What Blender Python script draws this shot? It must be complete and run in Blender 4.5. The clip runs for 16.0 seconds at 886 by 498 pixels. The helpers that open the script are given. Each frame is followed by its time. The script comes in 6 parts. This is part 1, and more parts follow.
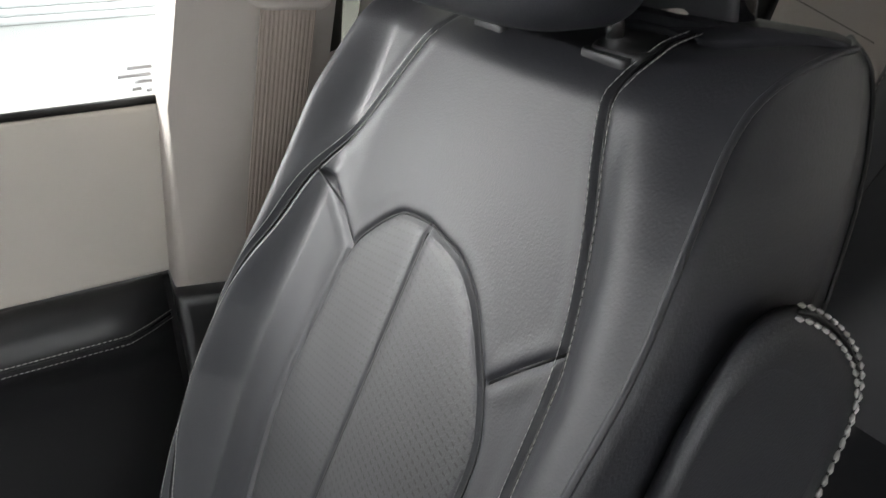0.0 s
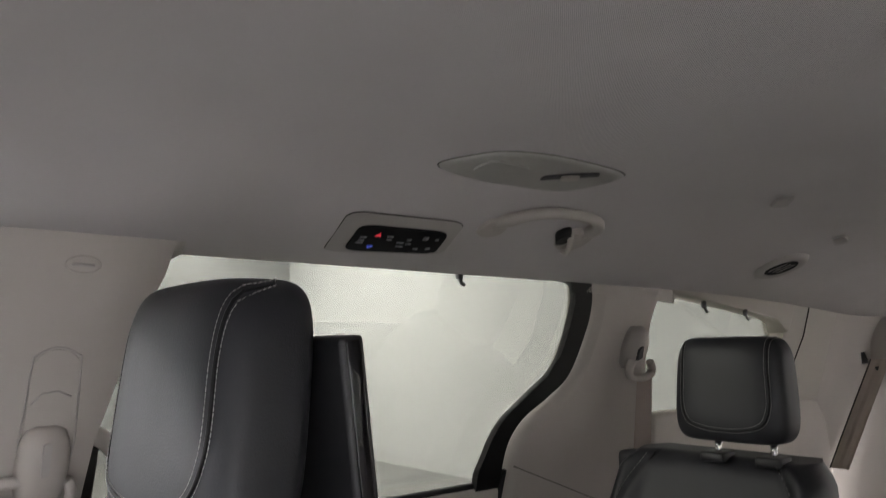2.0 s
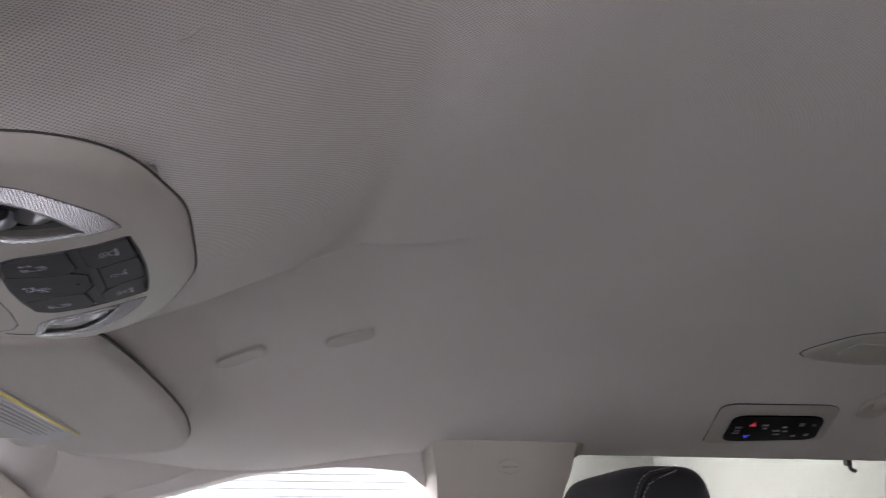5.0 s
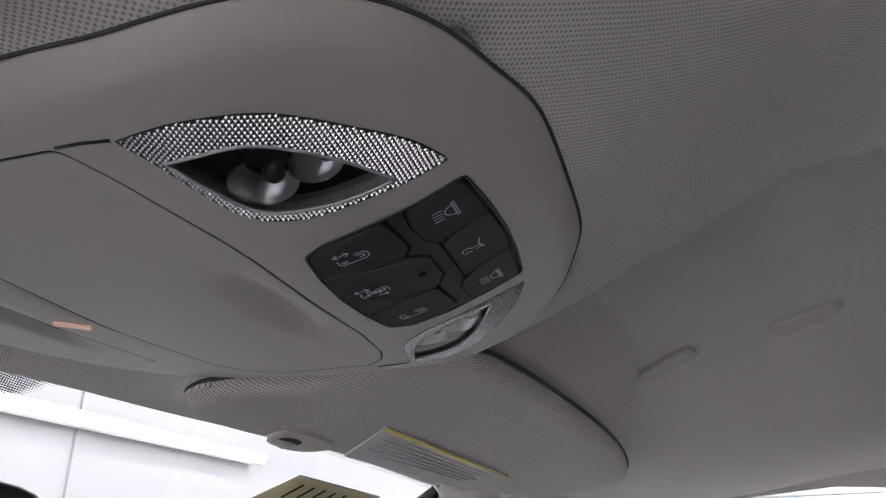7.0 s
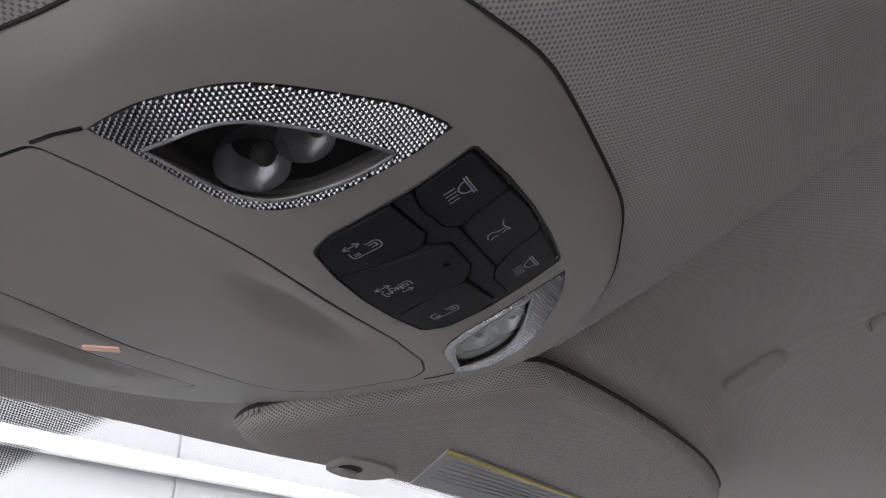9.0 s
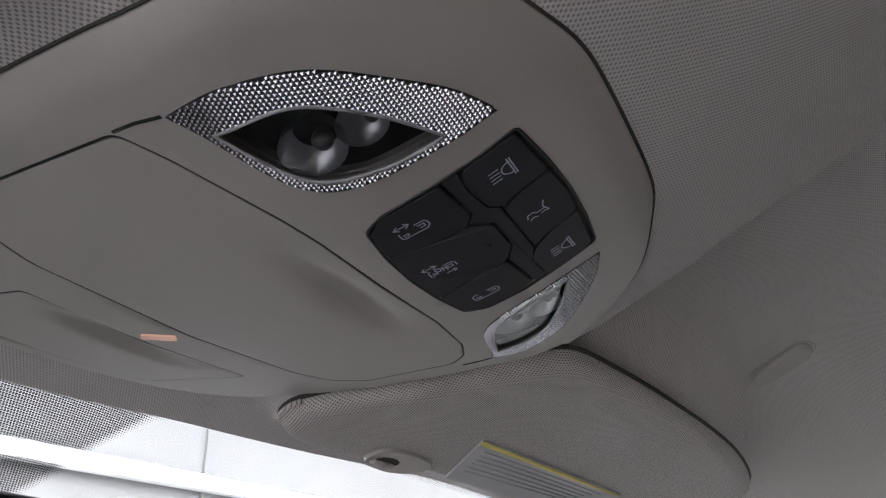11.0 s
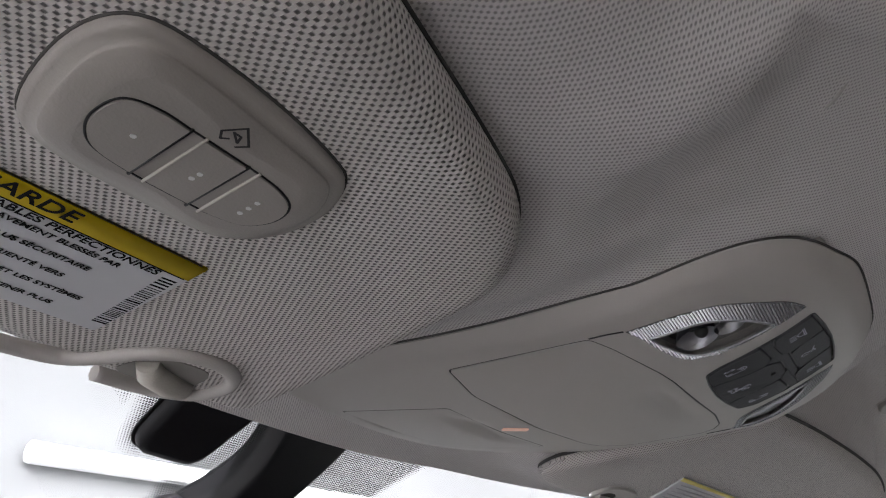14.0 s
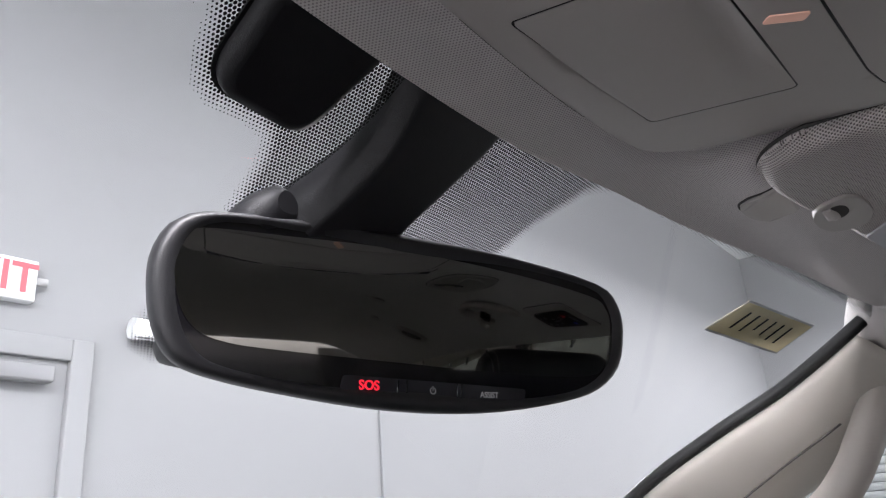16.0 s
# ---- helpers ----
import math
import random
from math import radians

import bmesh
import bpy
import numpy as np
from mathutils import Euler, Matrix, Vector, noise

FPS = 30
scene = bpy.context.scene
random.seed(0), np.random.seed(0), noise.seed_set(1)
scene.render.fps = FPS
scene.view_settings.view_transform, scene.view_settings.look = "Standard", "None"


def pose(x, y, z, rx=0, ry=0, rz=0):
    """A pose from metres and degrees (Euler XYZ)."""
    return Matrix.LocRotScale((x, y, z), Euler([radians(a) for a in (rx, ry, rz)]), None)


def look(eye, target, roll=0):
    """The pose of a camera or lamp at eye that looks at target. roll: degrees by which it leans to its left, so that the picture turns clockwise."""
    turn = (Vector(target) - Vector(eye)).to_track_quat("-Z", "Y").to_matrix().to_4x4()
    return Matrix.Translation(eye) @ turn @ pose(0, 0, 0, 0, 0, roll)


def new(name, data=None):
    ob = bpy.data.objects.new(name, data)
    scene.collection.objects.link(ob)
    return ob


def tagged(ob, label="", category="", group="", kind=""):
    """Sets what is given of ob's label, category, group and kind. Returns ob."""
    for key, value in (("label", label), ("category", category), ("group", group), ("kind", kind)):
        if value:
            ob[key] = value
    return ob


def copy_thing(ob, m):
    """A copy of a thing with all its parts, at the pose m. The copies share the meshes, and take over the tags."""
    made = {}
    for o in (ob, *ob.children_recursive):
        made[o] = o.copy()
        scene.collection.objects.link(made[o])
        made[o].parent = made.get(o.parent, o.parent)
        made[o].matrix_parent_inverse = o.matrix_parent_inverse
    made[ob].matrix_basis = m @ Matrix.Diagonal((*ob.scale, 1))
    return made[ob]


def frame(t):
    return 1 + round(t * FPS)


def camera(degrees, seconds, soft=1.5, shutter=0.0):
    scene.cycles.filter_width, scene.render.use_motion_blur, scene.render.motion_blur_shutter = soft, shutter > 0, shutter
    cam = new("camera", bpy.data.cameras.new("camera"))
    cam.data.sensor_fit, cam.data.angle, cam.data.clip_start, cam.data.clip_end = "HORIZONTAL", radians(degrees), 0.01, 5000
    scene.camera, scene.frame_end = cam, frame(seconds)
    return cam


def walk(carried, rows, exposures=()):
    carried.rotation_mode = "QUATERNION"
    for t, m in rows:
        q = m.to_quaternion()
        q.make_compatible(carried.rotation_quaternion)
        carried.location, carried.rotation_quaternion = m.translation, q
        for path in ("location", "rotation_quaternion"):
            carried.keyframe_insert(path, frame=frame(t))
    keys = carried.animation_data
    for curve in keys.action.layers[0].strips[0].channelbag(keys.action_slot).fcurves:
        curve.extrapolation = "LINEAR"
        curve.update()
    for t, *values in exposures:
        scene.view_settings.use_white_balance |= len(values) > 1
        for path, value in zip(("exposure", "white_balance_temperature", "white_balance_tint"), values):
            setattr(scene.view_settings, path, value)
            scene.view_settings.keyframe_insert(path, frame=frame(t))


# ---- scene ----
cam = camera(61.7, 16.0, soft=1.1, shutter=0.2)
PATH = [
    (0, (-0.019, 0.073, 1.366), (1.58, -0.744, 0.485), -0.7),
    (0.5, (-0.036, 0.069, 1.385), (1.574, -0.917, 0.727), -0.4),
    (1, (-0.075, 0.058, 1.413), (1.542, -1.052, 1.022), -0.1),
    (1.5, (-0.123, 0.026, 1.424), (1.451, -1.205, 1.336), -0.3),
    (2, (-0.176, 0.057, 1.431), (1.323, -1.241, 1.689), -0.7),
    (2.5, (-0.231, 0.086, 1.433), (1.188, -1.209, 1.986), -0.9),
    (3, (-0.272, 0.113, 1.429), (1.127, -1.133, 2.131), -1.2),
    (3.5, (-0.31, 0.131, 1.421), (1.194, -0.962, 2.161), -1.1),
    (4, (-0.308, 0.133, 1.421), (1.303, -0.78, 2.178), -1.4),
    (4.5, (-0.319, 0.155, 1.412), (1.383, -0.556, 2.183), -1.1),
    (5, (-0.312, 0.167, 1.4), (1.472, -0.283, 2.186), -0.9),
    (5.2, (-0.3, 0.175, 1.399), (1.507, -0.153, 2.189), -0.9),
    (7.3, (-0.165, 0.178, 1.428), (1.529, 0.796, 2.293), -1.0),
    (7.5, (-0.157, 0.173, 1.428), (1.521, 0.811, 2.31), -1.2),
    (8, (-0.15, 0.166, 1.425), (1.487, 0.861, 2.341), -1.5),
    (8.5, (-0.153, 0.169, 1.423), (1.465, 0.893, 2.351), -1.7),
    (11, (-0.164, 0.176, 1.41), (1.409, 0.947, 2.376), -2.6),
    (11.5, (-0.19, 0.188, 1.393), (1.375, 0.969, 2.362), -2.6),
    (12, (-0.275, 0.216, 1.396), (1.293, 0.99, 2.367), -3.3),
    (12.5, (-0.32, 0.212, 1.41), (1.238, 1.007, 2.379), -3.3),
    (13, (-0.331, 0.213, 1.412), (1.208, 1.042, 2.384), -3.4),
    (13.5, (-0.325, 0.214, 1.411), (1.2, 1.068, 2.384), -3.5),
    (14, (-0.324, 0.211, 1.412), (1.195, 1.08, 2.38), -3.5),
    (14.5, (-0.29, 0.239, 1.395), (1.213, 1.149, 2.349), -3.6),
    (15, (-0.245, 0.326, 1.373), (1.307, 1.236, 2.248), -5.1),
    (15.5, (-0.228, 0.334, 1.365), (1.31, 1.368, 2.118), -4.6),
    (16, (-0.222, 0.337, 1.368), (1.285, 1.448, 2.07), -4.5),
]
EXPOSURE = [(0.0, 1.18, 6550, 10), (0.5, 1.18, 6550, 10), (1.0, 1.0, 6600, 11), (1.5, 0.95, 6700, 13), (2.0, 1.05, 6600, 15), (3.5, 1.26, 6500, 18), (5.0, 0.97, 6450, 19), (8.0, 0.43, 6400, 16), (11.5, 0.50, 6400, 15), (13.0, 0.53, 6450, 14), (14.5, 0.47, 6400, 16), (15.2, 0.1, 6350, 17), (16.0, 0.0, 6350, 17)]
walk(cam, [(t, look(eye, target, roll)) for t, eye, target, roll in PATH], EXPOSURE)

from mathutils.geometry import delaunay_2d_cdt

# ---- light ----
world = bpy.data.worlds.new("world")
scene.world = world
world.use_nodes = True
world.node_tree.nodes["Background"].inputs[0].default_value = (0.9, 0.95, 1.0, 1)
world.node_tree.nodes["Background"].inputs[1].default_value = 0.02


def area_lamp(name, at, target, sx, sy, watts, colour=(1.0, 1.0, 1.0)):
    data = bpy.data.lights.new(name, "AREA")
    data.shape, data.size, data.size_y, data.energy, data.color = "RECTANGLE", sx, sy, watts, colour
    ob = new(name, data)
    ob.matrix_world = look(at, target)
    return ob


# ---- materials ----
def material(name, colour, rough=0.5, metal=0.0, spec=0.5, vary=0.08, vary_scale=9.0, grain=0.0, grain_scale=900.0,
             bump=0.0, bump_scale=700.0, emit=0.0, coat=0.0, stretch=(1, 1, 1)):
    """Paint, plastic or leather: base colour with broad and fine variation, gloss wear and fine relief."""
    m = bpy.data.materials.new(name)
    m.use_nodes = True
    n, l = m.node_tree.nodes, m.node_tree.links
    b = n["Principled BSDF"]
    b.inputs["Roughness"].default_value = rough
    b.inputs["Metallic"].default_value = metal
    b.inputs["Specular IOR Level"].default_value = spec
    b.inputs["Coat Weight"].default_value = coat
    co = n.new("ShaderNodeTexCoord")
    mp = n.new("ShaderNodeMapping")
    mp.inputs["Scale"].default_value = stretch
    l.new(co.outputs["Object"], mp.inputs[0])
    big = n.new("ShaderNodeTexNoise")
    big.inputs["Scale"].default_value = vary_scale
    big.inputs["Detail"].default_value = 4
    l.new(mp.outputs[0], big.inputs["Vector"])
    fine = n.new("ShaderNodeTexNoise")
    fine.inputs["Scale"].default_value = grain_scale
    fine.inputs["Detail"].default_value = 2
    l.new(mp.outputs[0], fine.inputs["Vector"])
    mix = n.new("ShaderNodeMix")
    mix.data_type = "RGBA"
    mix.inputs["A"].default_value = (*[c * (1 - vary) for c in colour], 1)
    mix.inputs["B"].default_value = (*[min(1, c * (1 + vary)) for c in colour], 1)
    l.new(big.outputs[0], mix.inputs["Factor"])
    out = mix.outputs["Result"]
    if grain:
        mix2 = n.new("ShaderNodeMix")
        mix2.data_type, mix2.blend_type = "RGBA", "MULTIPLY"
        mix2.inputs["Factor"].default_value = grain
        l.new(out, mix2.inputs["A"])
        l.new(fine.outputs[0], mix2.inputs["B"])
        out = mix2.outputs["Result"]
    l.new(out, b.inputs["Base Color"])
    rr = n.new("ShaderNodeMapRange")
    rr.inputs["To Min"].default_value = max(0.02, rough * 0.85)
    rr.inputs["To Max"].default_value = min(1.0, rough * 1.15)
    l.new(big.outputs[0], rr.inputs["Value"])
    l.new(rr.outputs[0], b.inputs["Roughness"])
    if bump:
        rel = n.new("ShaderNodeTexNoise")
        rel.inputs["Scale"].default_value = bump_scale
        rel.inputs["Detail"].default_value = 3
        l.new(mp.outputs[0], rel.inputs["Vector"])
        bp = n.new("ShaderNodeBump")
        bp.inputs["Strength"].default_value = bump
        bp.inputs["Distance"].default_value = 0.001
        l.new(rel.outputs[0], bp.inputs["Height"])
        l.new(bp.outputs[0], b.inputs["Normal"])
    if emit:
        b.inputs["Emission Color"].default_value = (*colour, 1)
        b.inputs["Emission Strength"].default_value = emit
    return m


def math_node(n, l, op, a, b=None):
    q = n.new("ShaderNodeMath")
    q.operation = op
    for i, v in enumerate((a, b)):
        if v is None:
            continue
        if isinstance(v, (int, float)):
            q.inputs[i].default_value = v
        else:
            l.new(v, q.inputs[i])
    return q.outputs[0]


def knit(name, colour, pitch_x, pitch_y, depth=0.5, dark=0.55, rough=0.95, shear=0.0):
    """Knitted cloth: staggered rows of small dark gaps between raised loops, over a faint broad mottling."""
    m = bpy.data.materials.new(name)
    m.use_nodes = True
    n, l = m.node_tree.nodes, m.node_tree.links
    b = n["Principled BSDF"]
    b.inputs["Roughness"].default_value = rough
    b.inputs["Specular IOR Level"].default_value = 0.15
    b.inputs["Sheen Weight"].default_value = 0.15
    co = n.new("ShaderNodeTexCoord")
    sep = n.new("ShaderNodeSeparateXYZ")
    l.new(co.outputs["UV"], sep.inputs[0])
    wob = n.new("ShaderNodeTexNoise")
    wob.inputs["Scale"].default_value = 45.0
    l.new(co.outputs["Object"], wob.inputs["Vector"])
    w = math_node(n, l, "MULTIPLY", wob.outputs[0], 2.0)
    along = math_node(n, l, "ADD", sep.outputs[0], math_node(n, l, "MULTIPLY", sep.outputs[1], shear))
    sx = math_node(n, l, "SINE", math_node(n, l, "ADD", math_node(n, l, "MULTIPLY", along, 2 * math.pi / pitch_x), w))
    sy = math_node(n, l, "SINE", math_node(n, l, "ADD", math_node(n, l, "MULTIPLY", sep.outputs[1], 2 * math.pi / pitch_y), w))
    rise = n.new("ShaderNodeMapRange")
    rise.interpolation_type = "SMOOTHSTEP"
    rise.inputs["From Min"].default_value, rise.inputs["From Max"].default_value = -0.80, 0.15
    sx = math_node(n, l, "DIVIDE", sx, math_node(n, l, "SQRT", math_node(n, l, "ADD", math_node(n, l, "ABSOLUTE", sx), 0.08)))
    thin = math_node(n, l, "MULTIPLY", sy, math_node(n, l, "ABSOLUTE", sy))
    l.new(math_node(n, l, "MULTIPLY", sx, thin), rise.inputs["Value"])
    h = rise.outputs[0]
    big = n.new("ShaderNodeTexNoise")
    big.inputs["Scale"].default_value = 7.0
    big.inputs["Detail"].default_value = 5
    l.new(co.outputs["Object"], big.inputs["Vector"])
    mix = n.new("ShaderNodeMix")
    mix.data_type = "RGBA"
    mix.inputs["A"].default_value = (*[c * dark for c in colour], 1)
    mix.inputs["B"].default_value = (*colour, 1)
    l.new(h, mix.inputs["Factor"])
    mul = n.new("ShaderNodeMix")
    mul.data_type, mul.blend_type = "RGBA", "MULTIPLY"
    mul.inputs["Factor"].default_value = 1.0
    ramp = n.new("ShaderNodeMapRange")
    ramp.inputs["To Min"].default_value, ramp.inputs["To Max"].default_value = 0.92, 1.08
    l.new(big.outputs[0], ramp.inputs["Value"])
    l.new(mix.outputs["Result"], mul.inputs["A"])
    l.new(ramp.outputs[0], mul.inputs["B"])
    l.new(mul.outputs["Result"], b.inputs["Base Color"])
    bp = n.new("ShaderNodeBump")
    bp.inputs["Strength"].default_value = depth
    bp.inputs["Distance"].default_value = 0.0006
    l.new(h, bp.inputs["Height"])
    l.new(bp.outputs[0], b.inputs["Normal"])
    return m


def clear_glass(name, tint=(0.93, 0.96, 0.95), gloss=0.04):
    m = bpy.data.materials.new(name)
    m.use_nodes = True
    n, l = m.node_tree.nodes, m.node_tree.links
    n.remove(n["Principled BSDF"])
    tr, gl, mx = (n.new("ShaderNode" + k) for k in ("BsdfTransparent", "BsdfGlossy", "MixShader"))
    tr.inputs[0].default_value = (*tint, 1)
    gl.inputs["Roughness"].default_value = 0.02
    mx.inputs[0].default_value = gloss
    l.new(tr.outputs[0], mx.inputs[1])
    l.new(gl.outputs[0], mx.inputs[2])
    l.new(mx.outputs[0], n["Material Output"].inputs[0])
    return m


def perforated(name, colour):
    """Leather with slanted rows of short punched slits."""
    m = material(name, colour, 0.45, bump=0.2, bump_scale=750, vary=0.2)
    n, l = m.node_tree.nodes, m.node_tree.links
    b = n["Principled BSDF"]
    old = b.inputs["Base Color"].links[0].from_socket
    co = n.new("ShaderNodeTexCoord")
    sep = n.new("ShaderNodeSeparateXYZ")
    l.new(co.outputs["Object"], sep.inputs[0])
    x, z = sep.outputs[0], sep.outputs[2]
    slant = math_node(n, l, "ADD", z, math_node(n, l, "MULTIPLY", math_node(n, l, "ABSOLUTE", math_node(n, l, "SUBTRACT", x, 0.38)), 0.18))
    row = math_node(n, l, "MULTIPLY", slant, 1 / 0.0052)
    rowi = math_node(n, l, "FLOOR", row)
    across = math_node(n, l, "ADD", math_node(n, l, "MULTIPLY", x, 1 / 0.0062), math_node(n, l, "MULTIPLY", rowi, 0.5))
    a = math_node(n, l, "LESS_THAN", math_node(n, l, "ABSOLUTE", math_node(n, l, "SUBTRACT", math_node(n, l, "FRACT", row), 0.5)), 0.11)
    c = math_node(n, l, "LESS_THAN", math_node(n, l, "ABSOLUTE", math_node(n, l, "SUBTRACT", math_node(n, l, "FRACT", across), 0.5)), 0.3)
    hole = math_node(n, l, "MULTIPLY", a, c)
    mix = n.new("ShaderNodeMix")
    mix.data_type = "RGBA"
    mix.inputs["B"].default_value = (0.004, 0.004, 0.004, 1)
    l.new(hole, mix.inputs["Factor"])
    l.new(old, mix.inputs["A"])
    l.new(mix.outputs["Result"], b.inputs["Base Color"])
    return m


CLOTH = knit("headliner_cloth", (0.61, 0.575, 0.565), 0.0016, 0.0019, depth=0.5, dark=0.52)
VISOR_CLOTH = knit("visor_cloth", (0.60, 0.56, 0.535), 0.0018, 0.0021, depth=0.9, dark=0.26, shear=0.2)
BEIGE = material("beige_plastic", (0.43, 0.395, 0.36), 0.55, bump=0.12, bump_scale=1500, vary=0.05)
GREIGE = material("greige_plastic", (0.40, 0.374, 0.352), 0.5, bump=0.10, bump_scale=1800, vary=0.04)
DOME = material("dull_olive_plastic", (0.36, 0.35, 0.32), 0.5, bump=0.1, bump_scale=1500, vary=0.05)
REMOTE = material("taupe_plastic", (0.285, 0.258, 0.238), 0.5, bump=0.10, bump_scale=1800, vary=0.04)
GAP = material("dark_gap", (0.075, 0.071, 0.068), 0.9, spec=0.1)
PALE = material("pale_beige_vinyl", (0.46, 0.43, 0.385), 0.6, bump=0.2, bump_scale=900, vary=0.04)
LEATHER = material("black_leather", (0.0185, 0.0192, 0.0230), 0.47, spec=0.45, bump=0.22, bump_scale=620, vary=0.25, vary_scale=5)
LEATHER_P = perforated("perforated_leather", (0.026, 0.0265, 0.029))
DOOR_VINYL = material("black_door_vinyl", (0.011, 0.011, 0.012), 0.45, spec=0.4, bump=0.25, bump_scale=700, vary=0.2)
BLACK = material("black_plastic", (0.019, 0.019, 0.021), 0.42, bump=0.15, bump_scale=1600, vary=0.2)
DISPLAY = material("dark_display", (0.004, 0.004, 0.006), 0.5, spec=0.06, vary=0.1)
GLOSS = material("gloss_black", (0.006, 0.006, 0.008), 0.08, vary=0.1)
# Door seal colour; also paints the shade round the visor pads.
SEAL_AND_SHADE = material("dark_grey_seal_and_shade", (0.045, 0.043, 0.041), 0.7, spec=0.3, vary=0.15)
RUBBER = material("black_rubber", (0.007, 0.007, 0.0075), 0.5, spec=0.3, vary=0.2)
THREAD = material("grey_thread", (0.34, 0.335, 0.32), 0.8, vary=0.15)
WEB = material("belt_webbing", (0.36, 0.305, 0.265), 0.85, bump=0.6, bump_scale=500, vary=0.05, stretch=(1, 6, 0.4))
CHROME = material("chrome", (0.75, 0.75, 0.76), 0.12, metal=1.0, vary=0.03)
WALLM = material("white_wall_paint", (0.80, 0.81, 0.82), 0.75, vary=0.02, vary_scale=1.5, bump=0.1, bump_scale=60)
# The same white paint coloured darker, to dim the front and side walls.
WALL_DIM = material("dimmed_white_wall_paint", (0.35, 0.354, 0.362), 0.75, vary=0.02, vary_scale=1.5, bump=0.1, bump_scale=60)
FLOORM = material("grey_concrete", (0.32, 0.32, 0.315), 0.4, vary=0.1, vary_scale=2.5, grain=0.3, grain_scale=60)
LAMPM = material("lit_tube", (1.0, 0.99, 0.97), 0.4, emit=4.0)
GLASS = clear_glass("window_glass")
PRIVACY = clear_glass("tinted_glass", (0.36, 0.365, 0.338))
MIRRORM = material("mirror_silver", (0.31, 0.32, 0.31), 0.02, metal=1.0, vary=0.01)
PRINT = material("white_print", (0.62, 0.62, 0.62), 0.6)
RED = material("red_print", (0.6, 0.03, 0.05), 0.5, emit=0.25)
BLUE = material("blue_print", (0.04, 0.07, 0.6), 0.5, emit=0.25)
AMBER = material("amber_lens", (0.85, 0.5, 0.38), 0.35, emit=0.12)
YELLOW = material("yellow_label", (0.66, 0.47, 0.012), 0.8, spec=0.1)
# Label yellow with the sheen on the passenger's visor mixed into its colour.
SHEEN_YELLOW = material("sheen_paled_yellow_label", (0.55, 0.47, 0.16), 0.7, spec=0.2)
PAPER = material("white_label", (0.52, 0.52, 0.54), 0.8, spec=0.1)
INK = material("black_ink", (0.012, 0.012, 0.012), 0.9, spec=0.05)
TAN = material("kraft_paper", (0.50, 0.42, 0.26), 0.8, vary=0.12, vary_scale=30)
BODY = material("body_shell", (0.3, 0.3, 0.31), 0.5)


# ---- builders ----
def thing(name, at, label, category, group="", kind=""):
    ob = new(name)
    ob.location = at
    ob.empty_display_size = 0.05
    return tagged(ob, label, category, group, kind)


def weave_map(me, unrolled=None):
    """Lay the cloth's weave over the mesh in metres; unrolled names the flat place of rounded edges."""
    flat = [(unrolled or {}).get((round(v.co.x, 5), round(v.co.y, 5), round(v.co.z, 5)), (v.co.x, v.co.y)) for v in me.vertices]
    layer = me.uv_layers.new(name="weave")
    for lp in me.loops:
        layer.data[lp.index].uv = flat[lp.vertex_index]


def finish(ob, bm, mat, smooth):
    bmesh.ops.recalc_face_normals(bm, faces=bm.faces)
    bm.to_mesh(ob.data)
    bm.free()
    for f in ob.data.polygons:
        f.use_smooth = smooth and len(f.vertices) <= 6
    if mat:
        ob.data.materials.append(mat)
    if mat in (CLOTH, VISOR_CLOTH):
        weave_map(ob.data)


def world_of(ob):
    m = Matrix.Translation(ob.location)
    return world_of(ob.parent) @ ob.matrix_parent_inverse @ m if ob.parent else m


def part(name, bm, mat, parent=None, label="", smooth=True, kind=""):
    ob = new(name, bpy.data.meshes.new(name))
    finish(ob, bm, mat, smooth)
    if parent:
        ob.parent = parent
        ob.matrix_parent_inverse = world_of(parent).inverted()
    if label:
        ob["label"] = label
    if kind:
        ob["kind"] = kind
    return ob


def solid(name, bm, mat, label, category, group="", kind="", smooth=True):
    return tagged(part(name, bm, mat, smooth=smooth), label, category, group, kind)


def grid(rows, close_u=False, bm=None, flip=False):
    """Skin over rows of points."""
    bm = bm or bmesh.new()
    vs = [[bm.verts.new(p) for p in r] for r in rows]
    for a, b in zip(vs, vs[1:]):
        k = len(a)
        for i in range(k if close_u else k - 1):
            j = (i + 1) % k
            bm.faces.new((a[i], a[j], b[j], b[i]))
    return bm, vs


def loft(rings, bm=None):
    """A closed body through closed rings, with capped ends."""
    bm, vs = grid(rings, True, bm)
    bm.faces.new(vs[0])
    bm.faces.new(vs[-1])
    return bm


def box(lo, hi, bevel=0.004, seg=2, bm=None, m=None):
    bm2 = bmesh.new()
    bmesh.ops.create_cube(bm2, size=1)
    for v in bm2.verts:
        v.co = Vector([(a + b) / 2 + c * (b - a) for a, b, c in zip(lo, hi, v.co)])
    if bevel:
        bmesh.ops.bevel(bm2, geom=bm2.edges[:], offset=bevel, segments=seg, profile=0.6, affect="EDGES")
    if m:
        bmesh.ops.transform(bm2, matrix=m, verts=bm2.verts)
    return merge(bm, bm2)


def merge(bm, bm2):
    if bm is None:
        return bm2
    tmp = bpy.data.meshes.new("tmp")
    bm2.to_mesh(tmp)
    bm2.free()
    bm.from_mesh(tmp)
    bpy.data.meshes.remove(tmp)
    return bm


